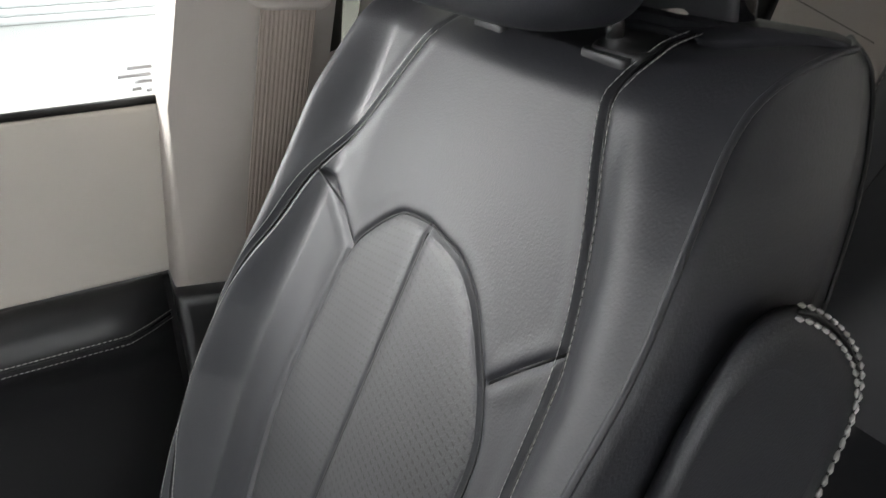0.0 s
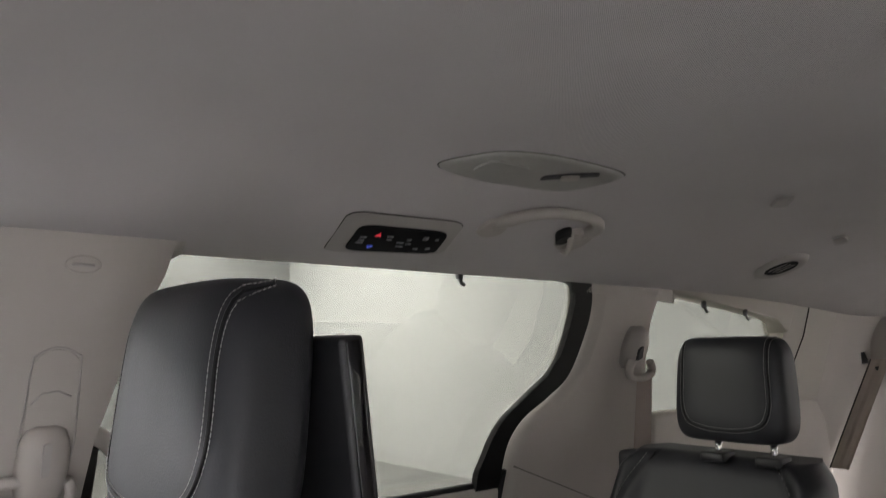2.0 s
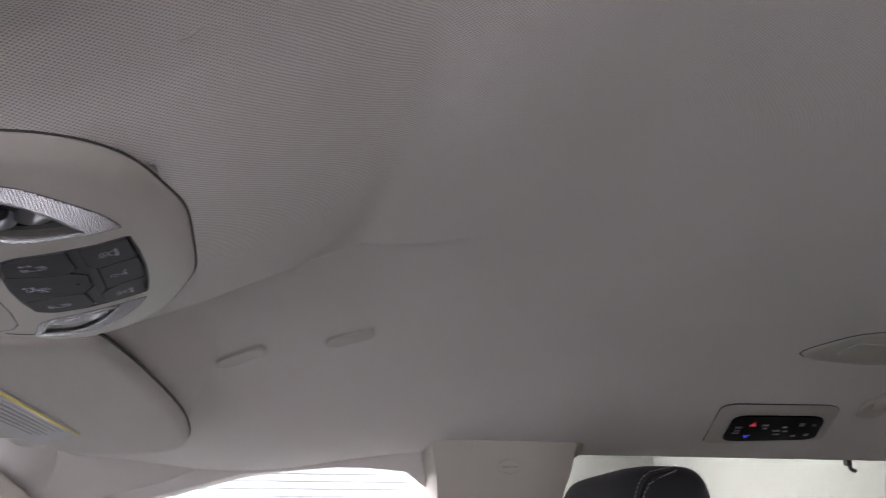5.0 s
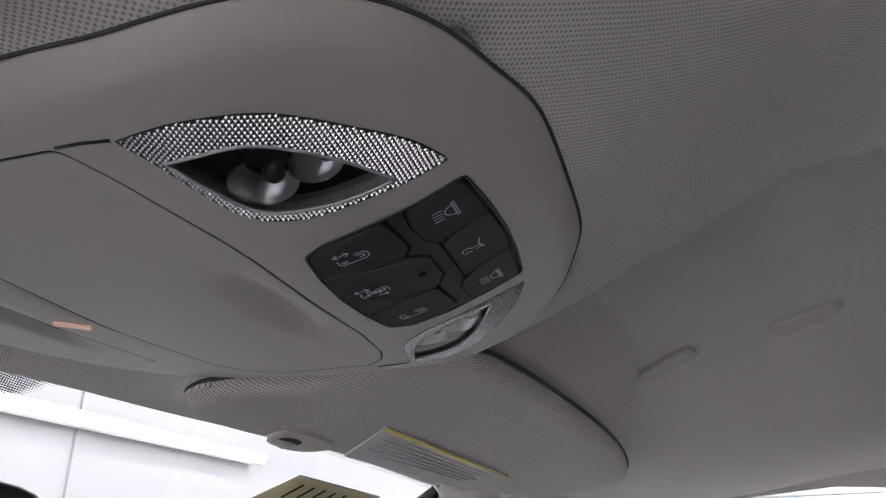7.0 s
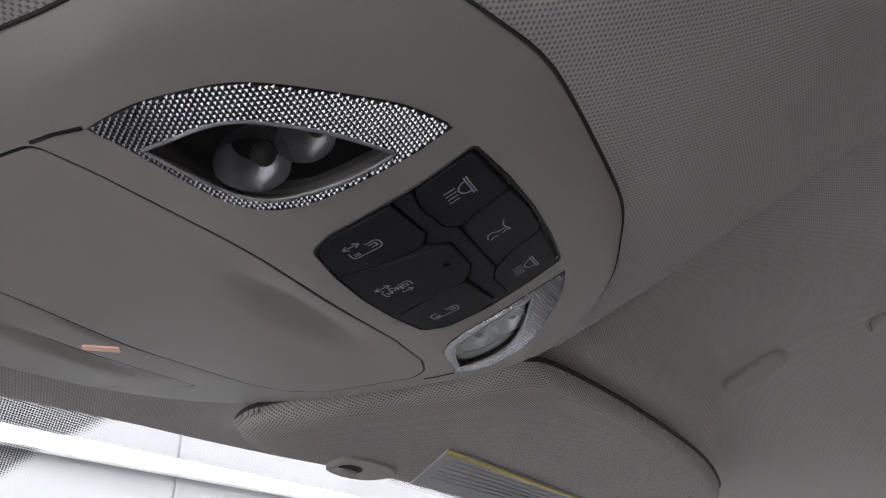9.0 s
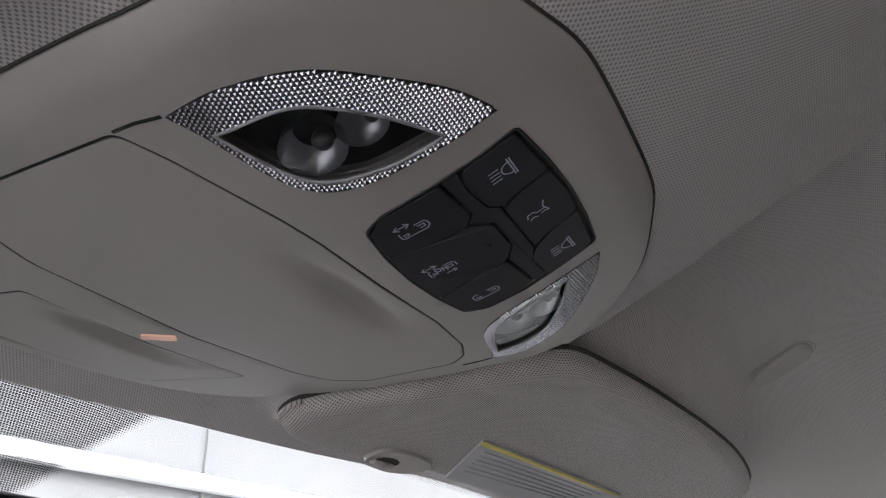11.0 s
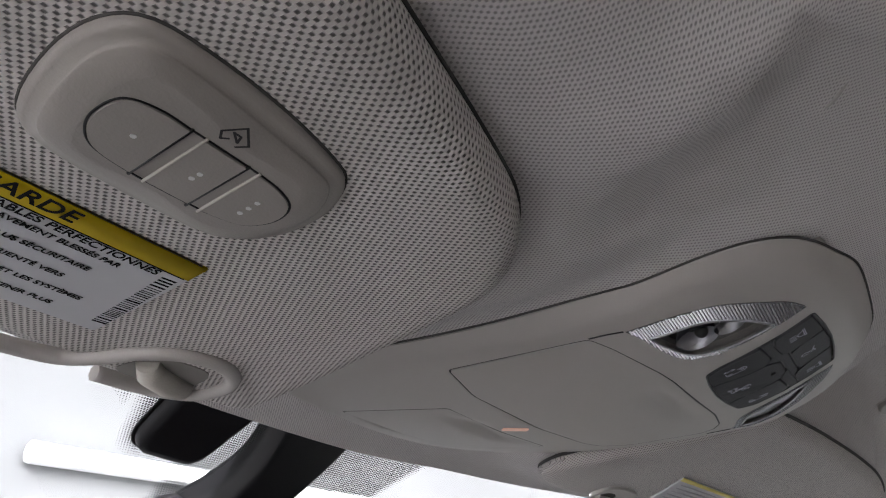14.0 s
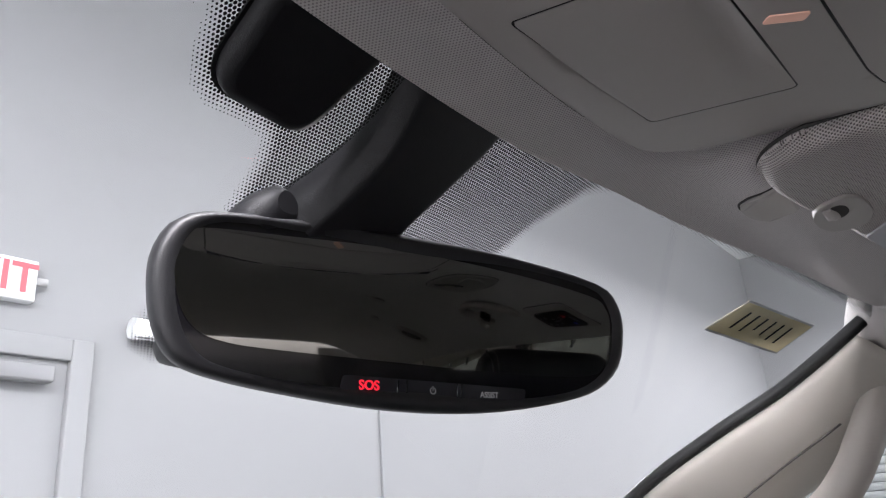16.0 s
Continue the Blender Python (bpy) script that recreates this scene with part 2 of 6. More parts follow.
def smooth_line(pts, n=8, closed=False):
    """Catmull-Rom through the points."""
    P = [Vector(p) for p in pts]
    k = len(P)
    out = []
    for i in range(k if closed else k - 1):
        a, b, c, d = (P[(i + j) % k] if closed else P[min(max(i + j, 0), k - 1)] for j in (-1, 0, 1, 2))
        for s in range(n):
            t = s / n
            out.append(0.5 * (2 * b + (c - a) * t + (2 * a - 5 * b + 4 * c - d) * t * t + (3 * b - a - 3 * c + d) * t ** 3))
    if not closed:
        out.append(P[-1])
    return out


def tube(pts, r, seg=10, bm=None, closed=False, squash=1.0, up=(0, 0, 1)):
    """A round or flattened bar along a line; r may vary along it."""
    pts = [Vector(p) for p in pts]
    k = len(pts)
    rings = []
    for i, p in enumerate(pts):
        d = (pts[(i + 1) % k] - pts[i - 1]) if closed else pts[min(i + 1, k - 1)] - pts[max(i - 1, 0)]
        d.normalize()
        side = d.cross(Vector(up))
        if side.length < 1e-4:
            side = d.cross(Vector((0, 1, 0.01)))
        side.normalize()
        top = side.cross(d)
        rr = r[i] if isinstance(r, (list, tuple)) else r
        rings.append([p + side * rr * math.cos(2 * math.pi * j / seg) + top * rr * squash * math.sin(2 * math.pi * j / seg) for j in range(seg)])
    if closed:
        rings.append(rings[0])
        bm, vs = grid(rings, True, bm)
        bmesh.ops.remove_doubles(bm, verts=bm.verts, dist=1e-6)
        return bm
    return loft(rings, bm)


def prism(poly, place, lo, hi, bevel=0.0, seg=2, bm=None):
    """A plate of the outline poly (pairs), between offsets lo and hi; place(u, v, w) gives the point."""
    bm2 = bmesh.new()
    a = [bm2.verts.new(place(u, v, lo)) for u, v in poly]
    b = [bm2.verts.new(place(u, v, hi)) for u, v in poly]
    bm2.faces.new(a)
    top = bm2.faces.new(b)
    k = len(a)
    for i in range(k):
        bm2.faces.new((a[i], a[(i + 1) % k], b[(i + 1) % k], b[i]))
    if bevel:
        bmesh.ops.bevel(bm2, geom=list(top.edges), offset=bevel, segments=seg, profile=0.6, affect="EDGES")
    return merge(bm, bm2)


def rounded(poly, r=0.01, n=4):
    """The outline with rounded corners."""
    out = []
    k = len(poly)
    for i in range(k):
        p, a, b = Vector(poly[i]).to_2d(), Vector(poly[i - 1]).to_2d(), Vector(poly[(i + 1) % k]).to_2d()
        ra = min(r, (a - p).length * 0.45)
        rb = min(r, (b - p).length * 0.45)
        s, e = p + (a - p).normalized() * ra, p + (b - p).normalized() * rb
        for j in range(n + 1):
            t = j / n
            out.append(tuple((1 - t) ** 2 * s + 2 * t * (1 - t) * p + t * t * e))
    return out


def line_offset(poly, d):
    """The outline shrunk by about d."""
    c = Vector((sum(p[0] for p in poly) / len(poly), sum(p[1] for p in poly) / len(poly)))
    out = []
    for p in poly:
        v = Vector(p) - c
        out.append(tuple(c + v * max(0.0, 1 - d / max(v.length, 1e-6))))
    return out


def even_poly(pts, count=220, passes=6):
    """The outline resampled at even steps and lightly smoothed."""
    P = [Vector((p[0], p[1])) for p in smooth_line([(x, y, 0) for x, y in pts], 8, True)]
    run = [0.0]
    for a, b in zip(P, P[1:] + P[:1]):
        run.append(run[-1] + (b - a).length)
    out, k = [], 0
    for i in range(count):
        g = run[-1] * i / count
        while run[k + 1] < g:
            k += 1
        out.append(P[k].lerp(P[(k + 1) % len(P)], (g - run[k]) / max(1e-9, run[k + 1] - run[k])))
    for _ in range(passes):
        out = [(out[i - 1] + out[i] * 2 + out[(i + 1) % count]) / 4 for i in range(count)]
    return [tuple(p) for p in out]


def inside(poly, x, y):
    hit = False
    for (x0, y0), (x1, y1) in zip(poly, poly[1:] + poly[:1]):
        if (y0 > y) != (y1 > y) and x < (x1 - x0) * (y - y0) / (y1 - y0) + x0:
            hit = not hit
    return hit


def sheet(outer, holes, pitch, place, skirt=0.0, bm=None):
    """A skin over the outline with clean-edged holes; its edges turn back by skirt. place(u, v, w) gives the point."""
    loops = [outer] + list(holes)
    pts, edges = [], []
    for lp in loops:
        k = len(pts)
        pts += [Vector(p) for p in lp]
        edges += [(k + i, k + (i + 1) % len(lp)) for i in range(len(lp))]
    us, vs = [p[0] for p in outer], [p[1] for p in outer]
    nu, nv = max(2, int((max(us) - min(us)) / pitch)), max(2, int((max(vs) - min(vs)) / pitch))
    near = np.array([tuple(p) for p in pts])
    for i in range(1, nu):
        for j in range(1, nv):
            u, v = min(us) + (max(us) - min(us)) * i / nu, min(vs) + (max(vs) - min(vs)) * j / nv
            if np.min((near[:, 0] - u) ** 2 + (near[:, 1] - v) ** 2) < (pitch * 0.45) ** 2:
                continue
            if inside(outer, u, v) and not any(inside(h, u, v) for h in holes):
                pts.append(Vector((u, v)))
    v2, e2, f2, *_ = delaunay_2d_cdt(pts, edges, [], 0, 1e-7)
    bm = bm or bmesh.new()
    made = [bm.verts.new(place(p[0], p[1], 0.0)) for p in v2]
    for f in f2:
        c = [sum(v2[i][k] for i in f) / len(f) for k in (0, 1)]
        if inside(outer, *c) and not any(inside(h, *c) for h in holes):
            bm.faces.new([made[i] for i in f])
    for v in made:
        if not v.link_faces:
            bm.verts.remove(v)
    if skirt:
        for lp in loops:
            top = [bm.verts.new(place(p[0], p[1], 0.0)) for p in lp]
            low = [bm.verts.new(place(p[0], p[1], skirt)) for p in lp]
            for i in range(len(lp)):
                j = (i + 1) % len(lp)
                bm.faces.new((top[i], top[j], low[j], low[i]))
    return bm


def stitches(line, gap, length, r, lift, bm=None):
    """Short thread stitches laid along a line of points; lift moves them off the surface."""
    pts = [Vector(p) for p in line]
    up = Vector(lift)
    run, goal = 0.0, 0.0
    bm = bm or bmesh.new()
    for a, b in zip(pts, pts[1:]):
        d = b - a
        k = d.length
        if k < 1e-9:
            continue
        d /= k
        while goal <= run + k:
            c = a + d * (goal - run) + up
            side = d.cross(up if up.length else Vector((0, 0, 1))).normalized()
            n = side.cross(d)
            ring = lambda o, s: [bm.verts.new(c + d * o + side * r * s * x + n * r * s * y) for x, y in ((1, 0), (0, 1), (-1, 0), (0, -1))]
            A, B, C = ring(-length / 2, 0.45), ring(0, 1.0), ring(length / 2, 0.45)
            for p, q in ((A, B), (B, C)):
                for i in range(4):
                    bm.faces.new((p[i], p[(i + 1) % 4], q[(i + 1) % 4], q[i]))
            bm.faces.new(A)
            bm.faces.new(C)
            goal += gap
        run += k
    return bm


def ribbon(lines, width, place, bm=None):
    """Printed strokes: flat ribbons along 2D lines; place(u, v) gives the point."""
    bm = bm or bmesh.new()
    for ln in lines:
        for (x0, y0), (x1, y1) in zip(ln, ln[1:]):
            d = Vector((x1 - x0, y1 - y0))
            if d.length < 1e-9:
                continue
            d.normalize()
            n, e = Vector((-d.y, d.x)) * width / 2, d * width * 0.3
            q = [(x0 + n.x - e.x, y0 + n.y - e.y), (x0 - n.x - e.x, y0 - n.y - e.y), (x1 - n.x + e.x, y1 - n.y + e.y), (x1 + n.x + e.x, y1 + n.y + e.y)]
            bm.faces.new([bm.verts.new(place(*p)) for p in q])
    return bm


def ellipse(cx, cy, a, b, n=24):
    return [(cx + a * math.cos(2 * math.pi * i / n), cy + b * math.sin(2 * math.pi * i / n)) for i in range(n)]


def lerp_table(table, x):
    if x <= table[0][0]:
        return table[0][1]
    for (a, p), (b, q) in zip(table, table[1:]):
        if x <= b:
            return p + (q - p) * (x - a) / (b - a)
    return table[-1][1]


def step(a, b, x):
    t = min(1.0, max(0.0, (x - a) / (b - a)))
    return t * t * (3 - 2 * t)


def lettering(name, text, size, m, mat, parent, depth=0.0003, align="CENTER"):
    cu = bpy.data.curves.new(name, "FONT")
    cu.body, cu.size, cu.extrude, cu.offset = text, size, depth, size * 0.016
    cu.align_x, cu.align_y = align, "CENTER"
    tmp = new(name, cu)
    bpy.context.view_layer.update()
    me = bpy.data.meshes.new_from_object(tmp)
    bpy.data.objects.remove(tmp)
    me.transform(m)
    me.materials.append(mat)
    ob = new(name, me)
    if parent:
        ob.parent = parent
        ob.matrix_parent_inverse = world_of(parent).inverted()
    return ob

CEILING_FILL_W, DRIVER_FILL_W = 54, 215

# ---- the room round the van ----
def wall_slab(name, lo, hi, mat, label, category):
    return solid(name, box(lo, hi, 0), mat, label, category, kind="structure", smooth=False)


GROUND = -0.10
wall_slab("floor", (-6, -6, GROUND - 0.1), (10.8, 3.1, GROUND), FLOORM, "smooth grey concrete workshop floor", "floor")
wall_slab("wall_front", (-6, 3.0, GROUND), (10.8, 3.15, 4.7), WALL_DIM, "plain white painted wall ahead of the van", "wall")
wall_slab("wall_rear", (-6, -6.1, GROUND), (10.8, -5.95, 4.7), WALLM, "plain white painted wall behind the van", "wall")
wall_slab("wall_side", (10.6, -5.95, GROUND), (10.75, 3.0, 4.7), WALL_DIM, "white painted wall with ribbed shutter", "wall")
wall_slab("wall_driver", (-3.6, -5.95, GROUND), (-3.45, 3.0, 4.7), WALLM, "plain white painted wall", "wall")
wall_slab("ceiling", (-6, -6, 4.7), (10.8, 3.1, 4.8), WALLM, "white workshop ceiling", "ceiling")


SHUTTER = material("shutter_enamel", (0.42, 0.425, 0.43), 0.5, vary=0.03, vary_scale=3)


def shutter():
    t = thing("roller_shutter", (10.55, -0.5, GROUND), "white ribbed roller shutter in the side wall", "door", kind="structure")
    for i in range(30):
        z = GROUND + 0.1 * i
        part("slat", box((10.54, -2.6, z + 0.004), (10.60, 2.4, z + 0.098), 0.006, 1), SHUTTER, t)
    return t


shutter()


def room_door():
    t = thing("door_1", (0.6, 2.99, GROUND), "white painted metal door with white frame", "door", kind="structure")
    part("door_frame", box((1.05, 2.95, GROUND), (1.13, 3.0, 2.10), 0.006), WALL_DIM, t)
    part("door_head", box((0.1, 2.95, 2.02), (1.05, 3.0, 2.10), 0.006), WALL_DIM, t)
    part("door_leaf", box((0.12, 2.975, GROUND), (1.05, 2.998, 2.02), 0.003), WALL_DIM, t)
    part("door_closer", box((0.55, 2.91, 1.93), (0.98, 2.97, 1.99), 0.008), material("grey_metal", (0.35, 0.35, 0.36), 0.4, metal=0.6), t)


room_door()


SIGN_RED = material("pale_red_letters", (0.62, 0.16, 0.19), 0.6)


def exit_sign():
    t = thing("exit_sign", (0.75, 2.98, 2.28), "white exit sign with red letters on the wall", "sign")
    part("sign_box", box((0.60, 2.95, 2.21), (0.90, 3.0, 2.36), 0.006), WALLM, t)
    lettering("sign_letters", "EXIT", 0.15, Matrix.Translation((0.745, 2.947, 2.285)) @ pose(0, 0, 0, 90, 0, 0), SIGN_RED, t)
    part("sign_lamp", tube([(0.90, 2.97, 2.29), (0.94, 2.96, 2.29)], 0.014), material("sign_grey", (0.5, 0.5, 0.5), 0.5), t)


exit_sign()
solid("wall_joint", box((2.705, 2.985, GROUND), (2.72, 3.0, 4.7), 0.002), WALL_DIM, "white joint strip between wall panels", "trim", kind="structure")


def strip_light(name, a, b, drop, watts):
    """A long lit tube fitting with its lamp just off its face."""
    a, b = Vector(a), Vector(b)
    t = thing(name, (a + b) / 2, "long lit white strip light; those overhead are unseen fill", "light", "strip lights")
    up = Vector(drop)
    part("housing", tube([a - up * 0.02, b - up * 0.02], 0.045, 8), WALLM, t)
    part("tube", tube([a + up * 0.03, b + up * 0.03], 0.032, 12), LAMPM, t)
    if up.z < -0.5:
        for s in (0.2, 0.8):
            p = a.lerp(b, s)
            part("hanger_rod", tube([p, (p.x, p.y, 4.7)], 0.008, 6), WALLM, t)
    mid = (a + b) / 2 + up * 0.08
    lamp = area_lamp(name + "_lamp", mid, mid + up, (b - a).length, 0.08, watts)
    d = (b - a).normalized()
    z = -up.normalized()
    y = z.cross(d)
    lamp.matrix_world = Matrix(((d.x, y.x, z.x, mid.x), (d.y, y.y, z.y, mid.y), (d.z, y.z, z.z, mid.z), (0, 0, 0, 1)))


strip_light("strip_light", (1.27, 2.93, 2.172), (4.25, 2.93, 2.27), (0, -1, -0.15), 165)
# Unseen ceiling strips, added to light the room, windows and cabin.
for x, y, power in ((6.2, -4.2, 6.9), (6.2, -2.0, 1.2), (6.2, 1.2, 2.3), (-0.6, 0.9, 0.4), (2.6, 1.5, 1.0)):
    strip_light("strip_light", (x, y, 3.62), (x + 3.8, y, 3.62), (0, 0, -1), CEILING_FILL_W * power)
# Two more unseen strips, added as fill from the driver's side.
strip_light("strip_light", (-3.3, -0.5, 3.62), (0.2, -0.5, 3.62), (0, 0, -1), DRIVER_FILL_W * 2.1)
strip_light("strip_light", (-3.3, -2.6, 3.62), (-0.8, -2.6, 3.62), (0, 0, -1), DRIVER_FILL_W * 0.95)

# ---- the van's shell ----
SILL_X, SILL_Z, LEAN_IN = 0.84, 1.17, 0.31


def side_x(z):
    return SILL_X - LEAN_IN * (z - SILL_Z) if z > 1.0 else SILL_X - LEAN_IN * (1.0 - SILL_Z)


HUMP_EDGE = [(0.05, 0.152), (0.10, 0.147), (0.12, 0.141), (0.146, 0.127), (0.168, 0.119), (0.19, 0.114), (0.215, 0.1125), (0.238, 0.113), (0.26, 0.117), (0.285, 0.110), (0.30, 0.105), (0.5, 0.13)]


REAR_EDGE_D = [(0.14, 0.31), (0.17, 0.272), (0.236, 0.2555), (0.36, 0.237), (0.43, 0.238), (0.50, 0.27), (0.56, 0.31)]
REAR_EDGE_P = [(0.10, 0.30), (0.128, 0.270), (0.139, 0.2615), (0.18, 0.2525), (0.235, 0.2412), (0.30, 0.229), (0.355, 0.223), (0.415, 0.225), (0.478, 0.254), (0.54, 0.30)]


VISOR_D = [(0.1335, 0.400), (0.1400, 0.365), (0.1480, 0.333), (0.1545, 0.308), (0.1605, 0.290), (0.1690, 0.2775), (0.180, 0.2695), (0.191, 0.2645), (0.205, 0.2615), (0.236, 0.2565), (0.29, 0.249), (0.36, 0.241), (0.43, 0.240), (0.462, 0.252), (0.476, 0.285),
           (0.478, 0.335), (0.468, 0.362), (0.43, 0.376), (0.34, 0.390), (0.25, 0.399), (0.205, 0.402), (0.165, 0.404), (0.135, 0.4045)]
VISOR_P = [(0.094, 0.384), (0.0985, 0.362), (0.109, 0.333), (0.122, 0.293), (0.129, 0.271), (0.139, 0.2615), (0.18, 0.2525), (0.235, 0.2412), (0.30, 0.2290), (0.355, 0.2230), (0.415, 0.2250), (0.45, 0.234), (0.478, 0.254), (0.495, 0.287),
           (0.497, 0.315), (0.485, 0.336), (0.45, 0.350), (0.38, 0.366), (0.30, 0.379), (0.25, 0.386), (0.20, 0.392), (0.165, 0.3995), (0.132, 0.4040), (0.1075, 0.4010)]


CONSOLE_HALF = [(0.03, 0.1985), (0.049, 0.2035), (0.0714, 0.2115), (0.0856, 0.2215), (0.0938, 0.2318), (0.0998, 0.2458), (0.1025, 0.266), (0.1035, 0.303),
                (0.1025, 0.374), (0.0975, 0.416), (0.092, 0.440), (0.086, 0.4495), (0.074, 0.4535), (0.04, 0.4535)]
CONSOLE_IN = [(y, x) for x, y in CONSOLE_HALF]


def visor_z(x, y):
    """Underside of the two sun visors."""
    if x > 0:
        return 1.5045 + 0.115 * max(0.0, 0.39 - y) * (1 - step(0.15, 0.45, x))
    return 1.4915 + 0.003 * (max(0.0, 0.29 - y) / 0.05) ** 2


def roof_z(x, y):
    """Underside of the headliner."""
    ax = abs(x)
    f = max(0.0, (y + 0.1) / 0.58)
    z = 1.635 - 0.112 * f ** 1.5
    if y < -1.2:
        z -= 0.05 * ((-1.2 - y) / 1.3) ** 2
    s = min(1.0, max(0.0, (ax - 0.30) / 0.42))
    z -= (0.088 if y < 0.1 else 0.088 * (1 - step(0.1, 0.5, y) * 0.9)) * s ** 3 * (10 - 15 * s + 6 * s * s)
    if y > -0.05:
        xc = lerp_table(HUMP_EDGE, y) + (0.075 * step(0.10, 0.27, y) if x < 0 else 0.0)
        low = 1.5085 + 0.8 * min(ax, 0.11) ** 2 + 0.011 * (min(0.16, max(0.0, 0.27 - y)) / 0.042) ** 1.5 + 0.9 * max(0.0, y - 0.30) ** 2
        if x < 0:
            low -= 0.010 * step(0.104, 0.140, ax) * step(0.24, 0.29, y)
        rim = lerp_table(CONSOLE_IN, y) - ax
        low += 0.024 * step(0.008, 0.017, rim) * step(0.209, 0.222, y) * (1 - step(0.425, 0.440, y))
        k = step(-0.03, 0.13, y) * (1 - step(-0.003, 0.013 + 0.016 * (1 - step(0.09, 0.16, y)) if x > 0 else 0.05, ax - xc))
        z += (min(z, low) - z) * k
        if ax > 0.09:
            ye = lerp_table(REAR_EDGE_P if x > 0 else REAR_EDGE_D, ax)
            top = visor_z(x, max(y, ye)) + 0.0165
            if x < 0:
                top += max(0.0, low - top) * (1 - step(0.125, 0.185, ax))
            k = step(ye - (0.013 if x > 0 else 0.115), ye + (0.006 if x > 0 else -0.005), y) * step(0.118, 0.165, ax) * (1 - step(0.41, 0.46, y)) * (1 - step(0.50, 0.58, ax))
            z += (min(z, top) - z) * k
    return z


def header_y(x):
    return 0.482 - 0.24 * x * x - 0.0055 * step(0.02, 0.13, x)


def headliner():
    rows = []
    ny, nx = 260, 380
    for j in range(ny + 1):
        s = j / ny
        r = []
        for i in range(nx + 1):
            x = -0.728 + 1.456 * i / nx
            y = -2.45 + (header_y(x) + 2.45) * (1 - (1 - s) ** 1.6)
            r.append((x, y, roof_z(x, y)))
        rows.append(r)
    # the outer skin closes the roof above the cloth
    bm, vs = grid(rows)
    solid("headliner", bm, CLOTH, "greige knitted cloth headliner with a central hump", "headliner", kind="structure")
    bm, _ = grid([[(x, y, z + 0.03 + 0.03 * (1 - abs(x) / 0.75)) for x, y, z in r[::6] + [r[-1]]] for r in rows[::6] + [rows[-1]]])
    solid("roof", bm, BODY, "painted steel roof panel of the van", "roof", kind="structure")


headliner()


def trim_sheet(poly, side, thick=0.05, bevel=0.012, inset=0.0):
    """A trim panel of the outline poly (y, z) that follows the side's lean, on either side of the van."""
    return prism(poly, lambda y, z, w: (side * (side_x(z) - w + thick - inset), y, z), 0.0, thick, bevel, 3)


def rolled_trim(poly, side, thick=0.06):
    """A trim panel whose rim rolls back in a wide curve."""
    place = lambda y, z, w: (side * (side_x(z) - w + thick), y, z)
    o = [Vector(p) for p in even_poly(poly, 170, 2)]
    turn = math.copysign(1.0, sum(p.cross(q) for p, q in zip(o, o[1:] + o[:1])))
    inward = []
    for i in range(len(o)):
        d = (o[(i + 2) % len(o)] - o[i - 2]).normalized()
        inward.append(Vector((-d.y, d.x)) * turn)
    rim = lambda g: [tuple(p + v * g) for p, v in zip(o, inward)]
    rings = [[place(y, z, thick * math.sin(a)) for y, z in rim(0.045 * (1 - math.cos(a)))] for a in np.linspace(0, math.pi / 2, 8)]
    bm, _ = grid(rings, True)
    return sheet(rim(0.045), [], 0.03, lambda y, z, w: place(y, z, thick), 0, bm)


def driver_side():
    """The driver's door stands open: bare pillars and a rear side wall close the cabin there."""
    b = thing("b_pillar_trim", (-0.8, -0.12, 0.9), "beige plastic centre pillar trim", "pillar", kind="structure")
    part("pillar_cover", trim_sheet([(0.002, 0.40), (-0.016, 1.165), (-0.066, 1.50), (-0.05, 1.56), (-0.275, 1.56), (-0.215, 1.475), (-0.18, 0.40)], -1, 0.11, 0.02, 0.03), BEIGE, b)
    s = thing("sliding_door", (-0.86, -0.6, 0.4), "sliding door with pale beige trim panel", "door", kind="structure")
    part("door_panel", trim_sheet([(-0.19, 1.172), (-0.19, 0.40), (-1.06, 0.40), (-1.06, 1.172)], -1, 0.05, 0.012), PALE, s)
    q = thing("rear_quarter_trim", (-0.8, -1.6, 0.5), "beige plastic rear quarter trim", "trim", kind="structure")
    part("pillar_cover", trim_sheet([(-1.40, 1.56), (-1.42, 0.40), (-1.07, 0.40), (-0.96, 1.17), (-1.12, 1.56)], -1, 0.06, 0.012), BEIGE, q)
    part("lower_trim", trim_sheet([(-1.425, 1.268), (-1.42, 0.40), (-2.6, 0.40), (-2.6, 1.24)], -1, 0.06, 0.012), BEIGE, q)


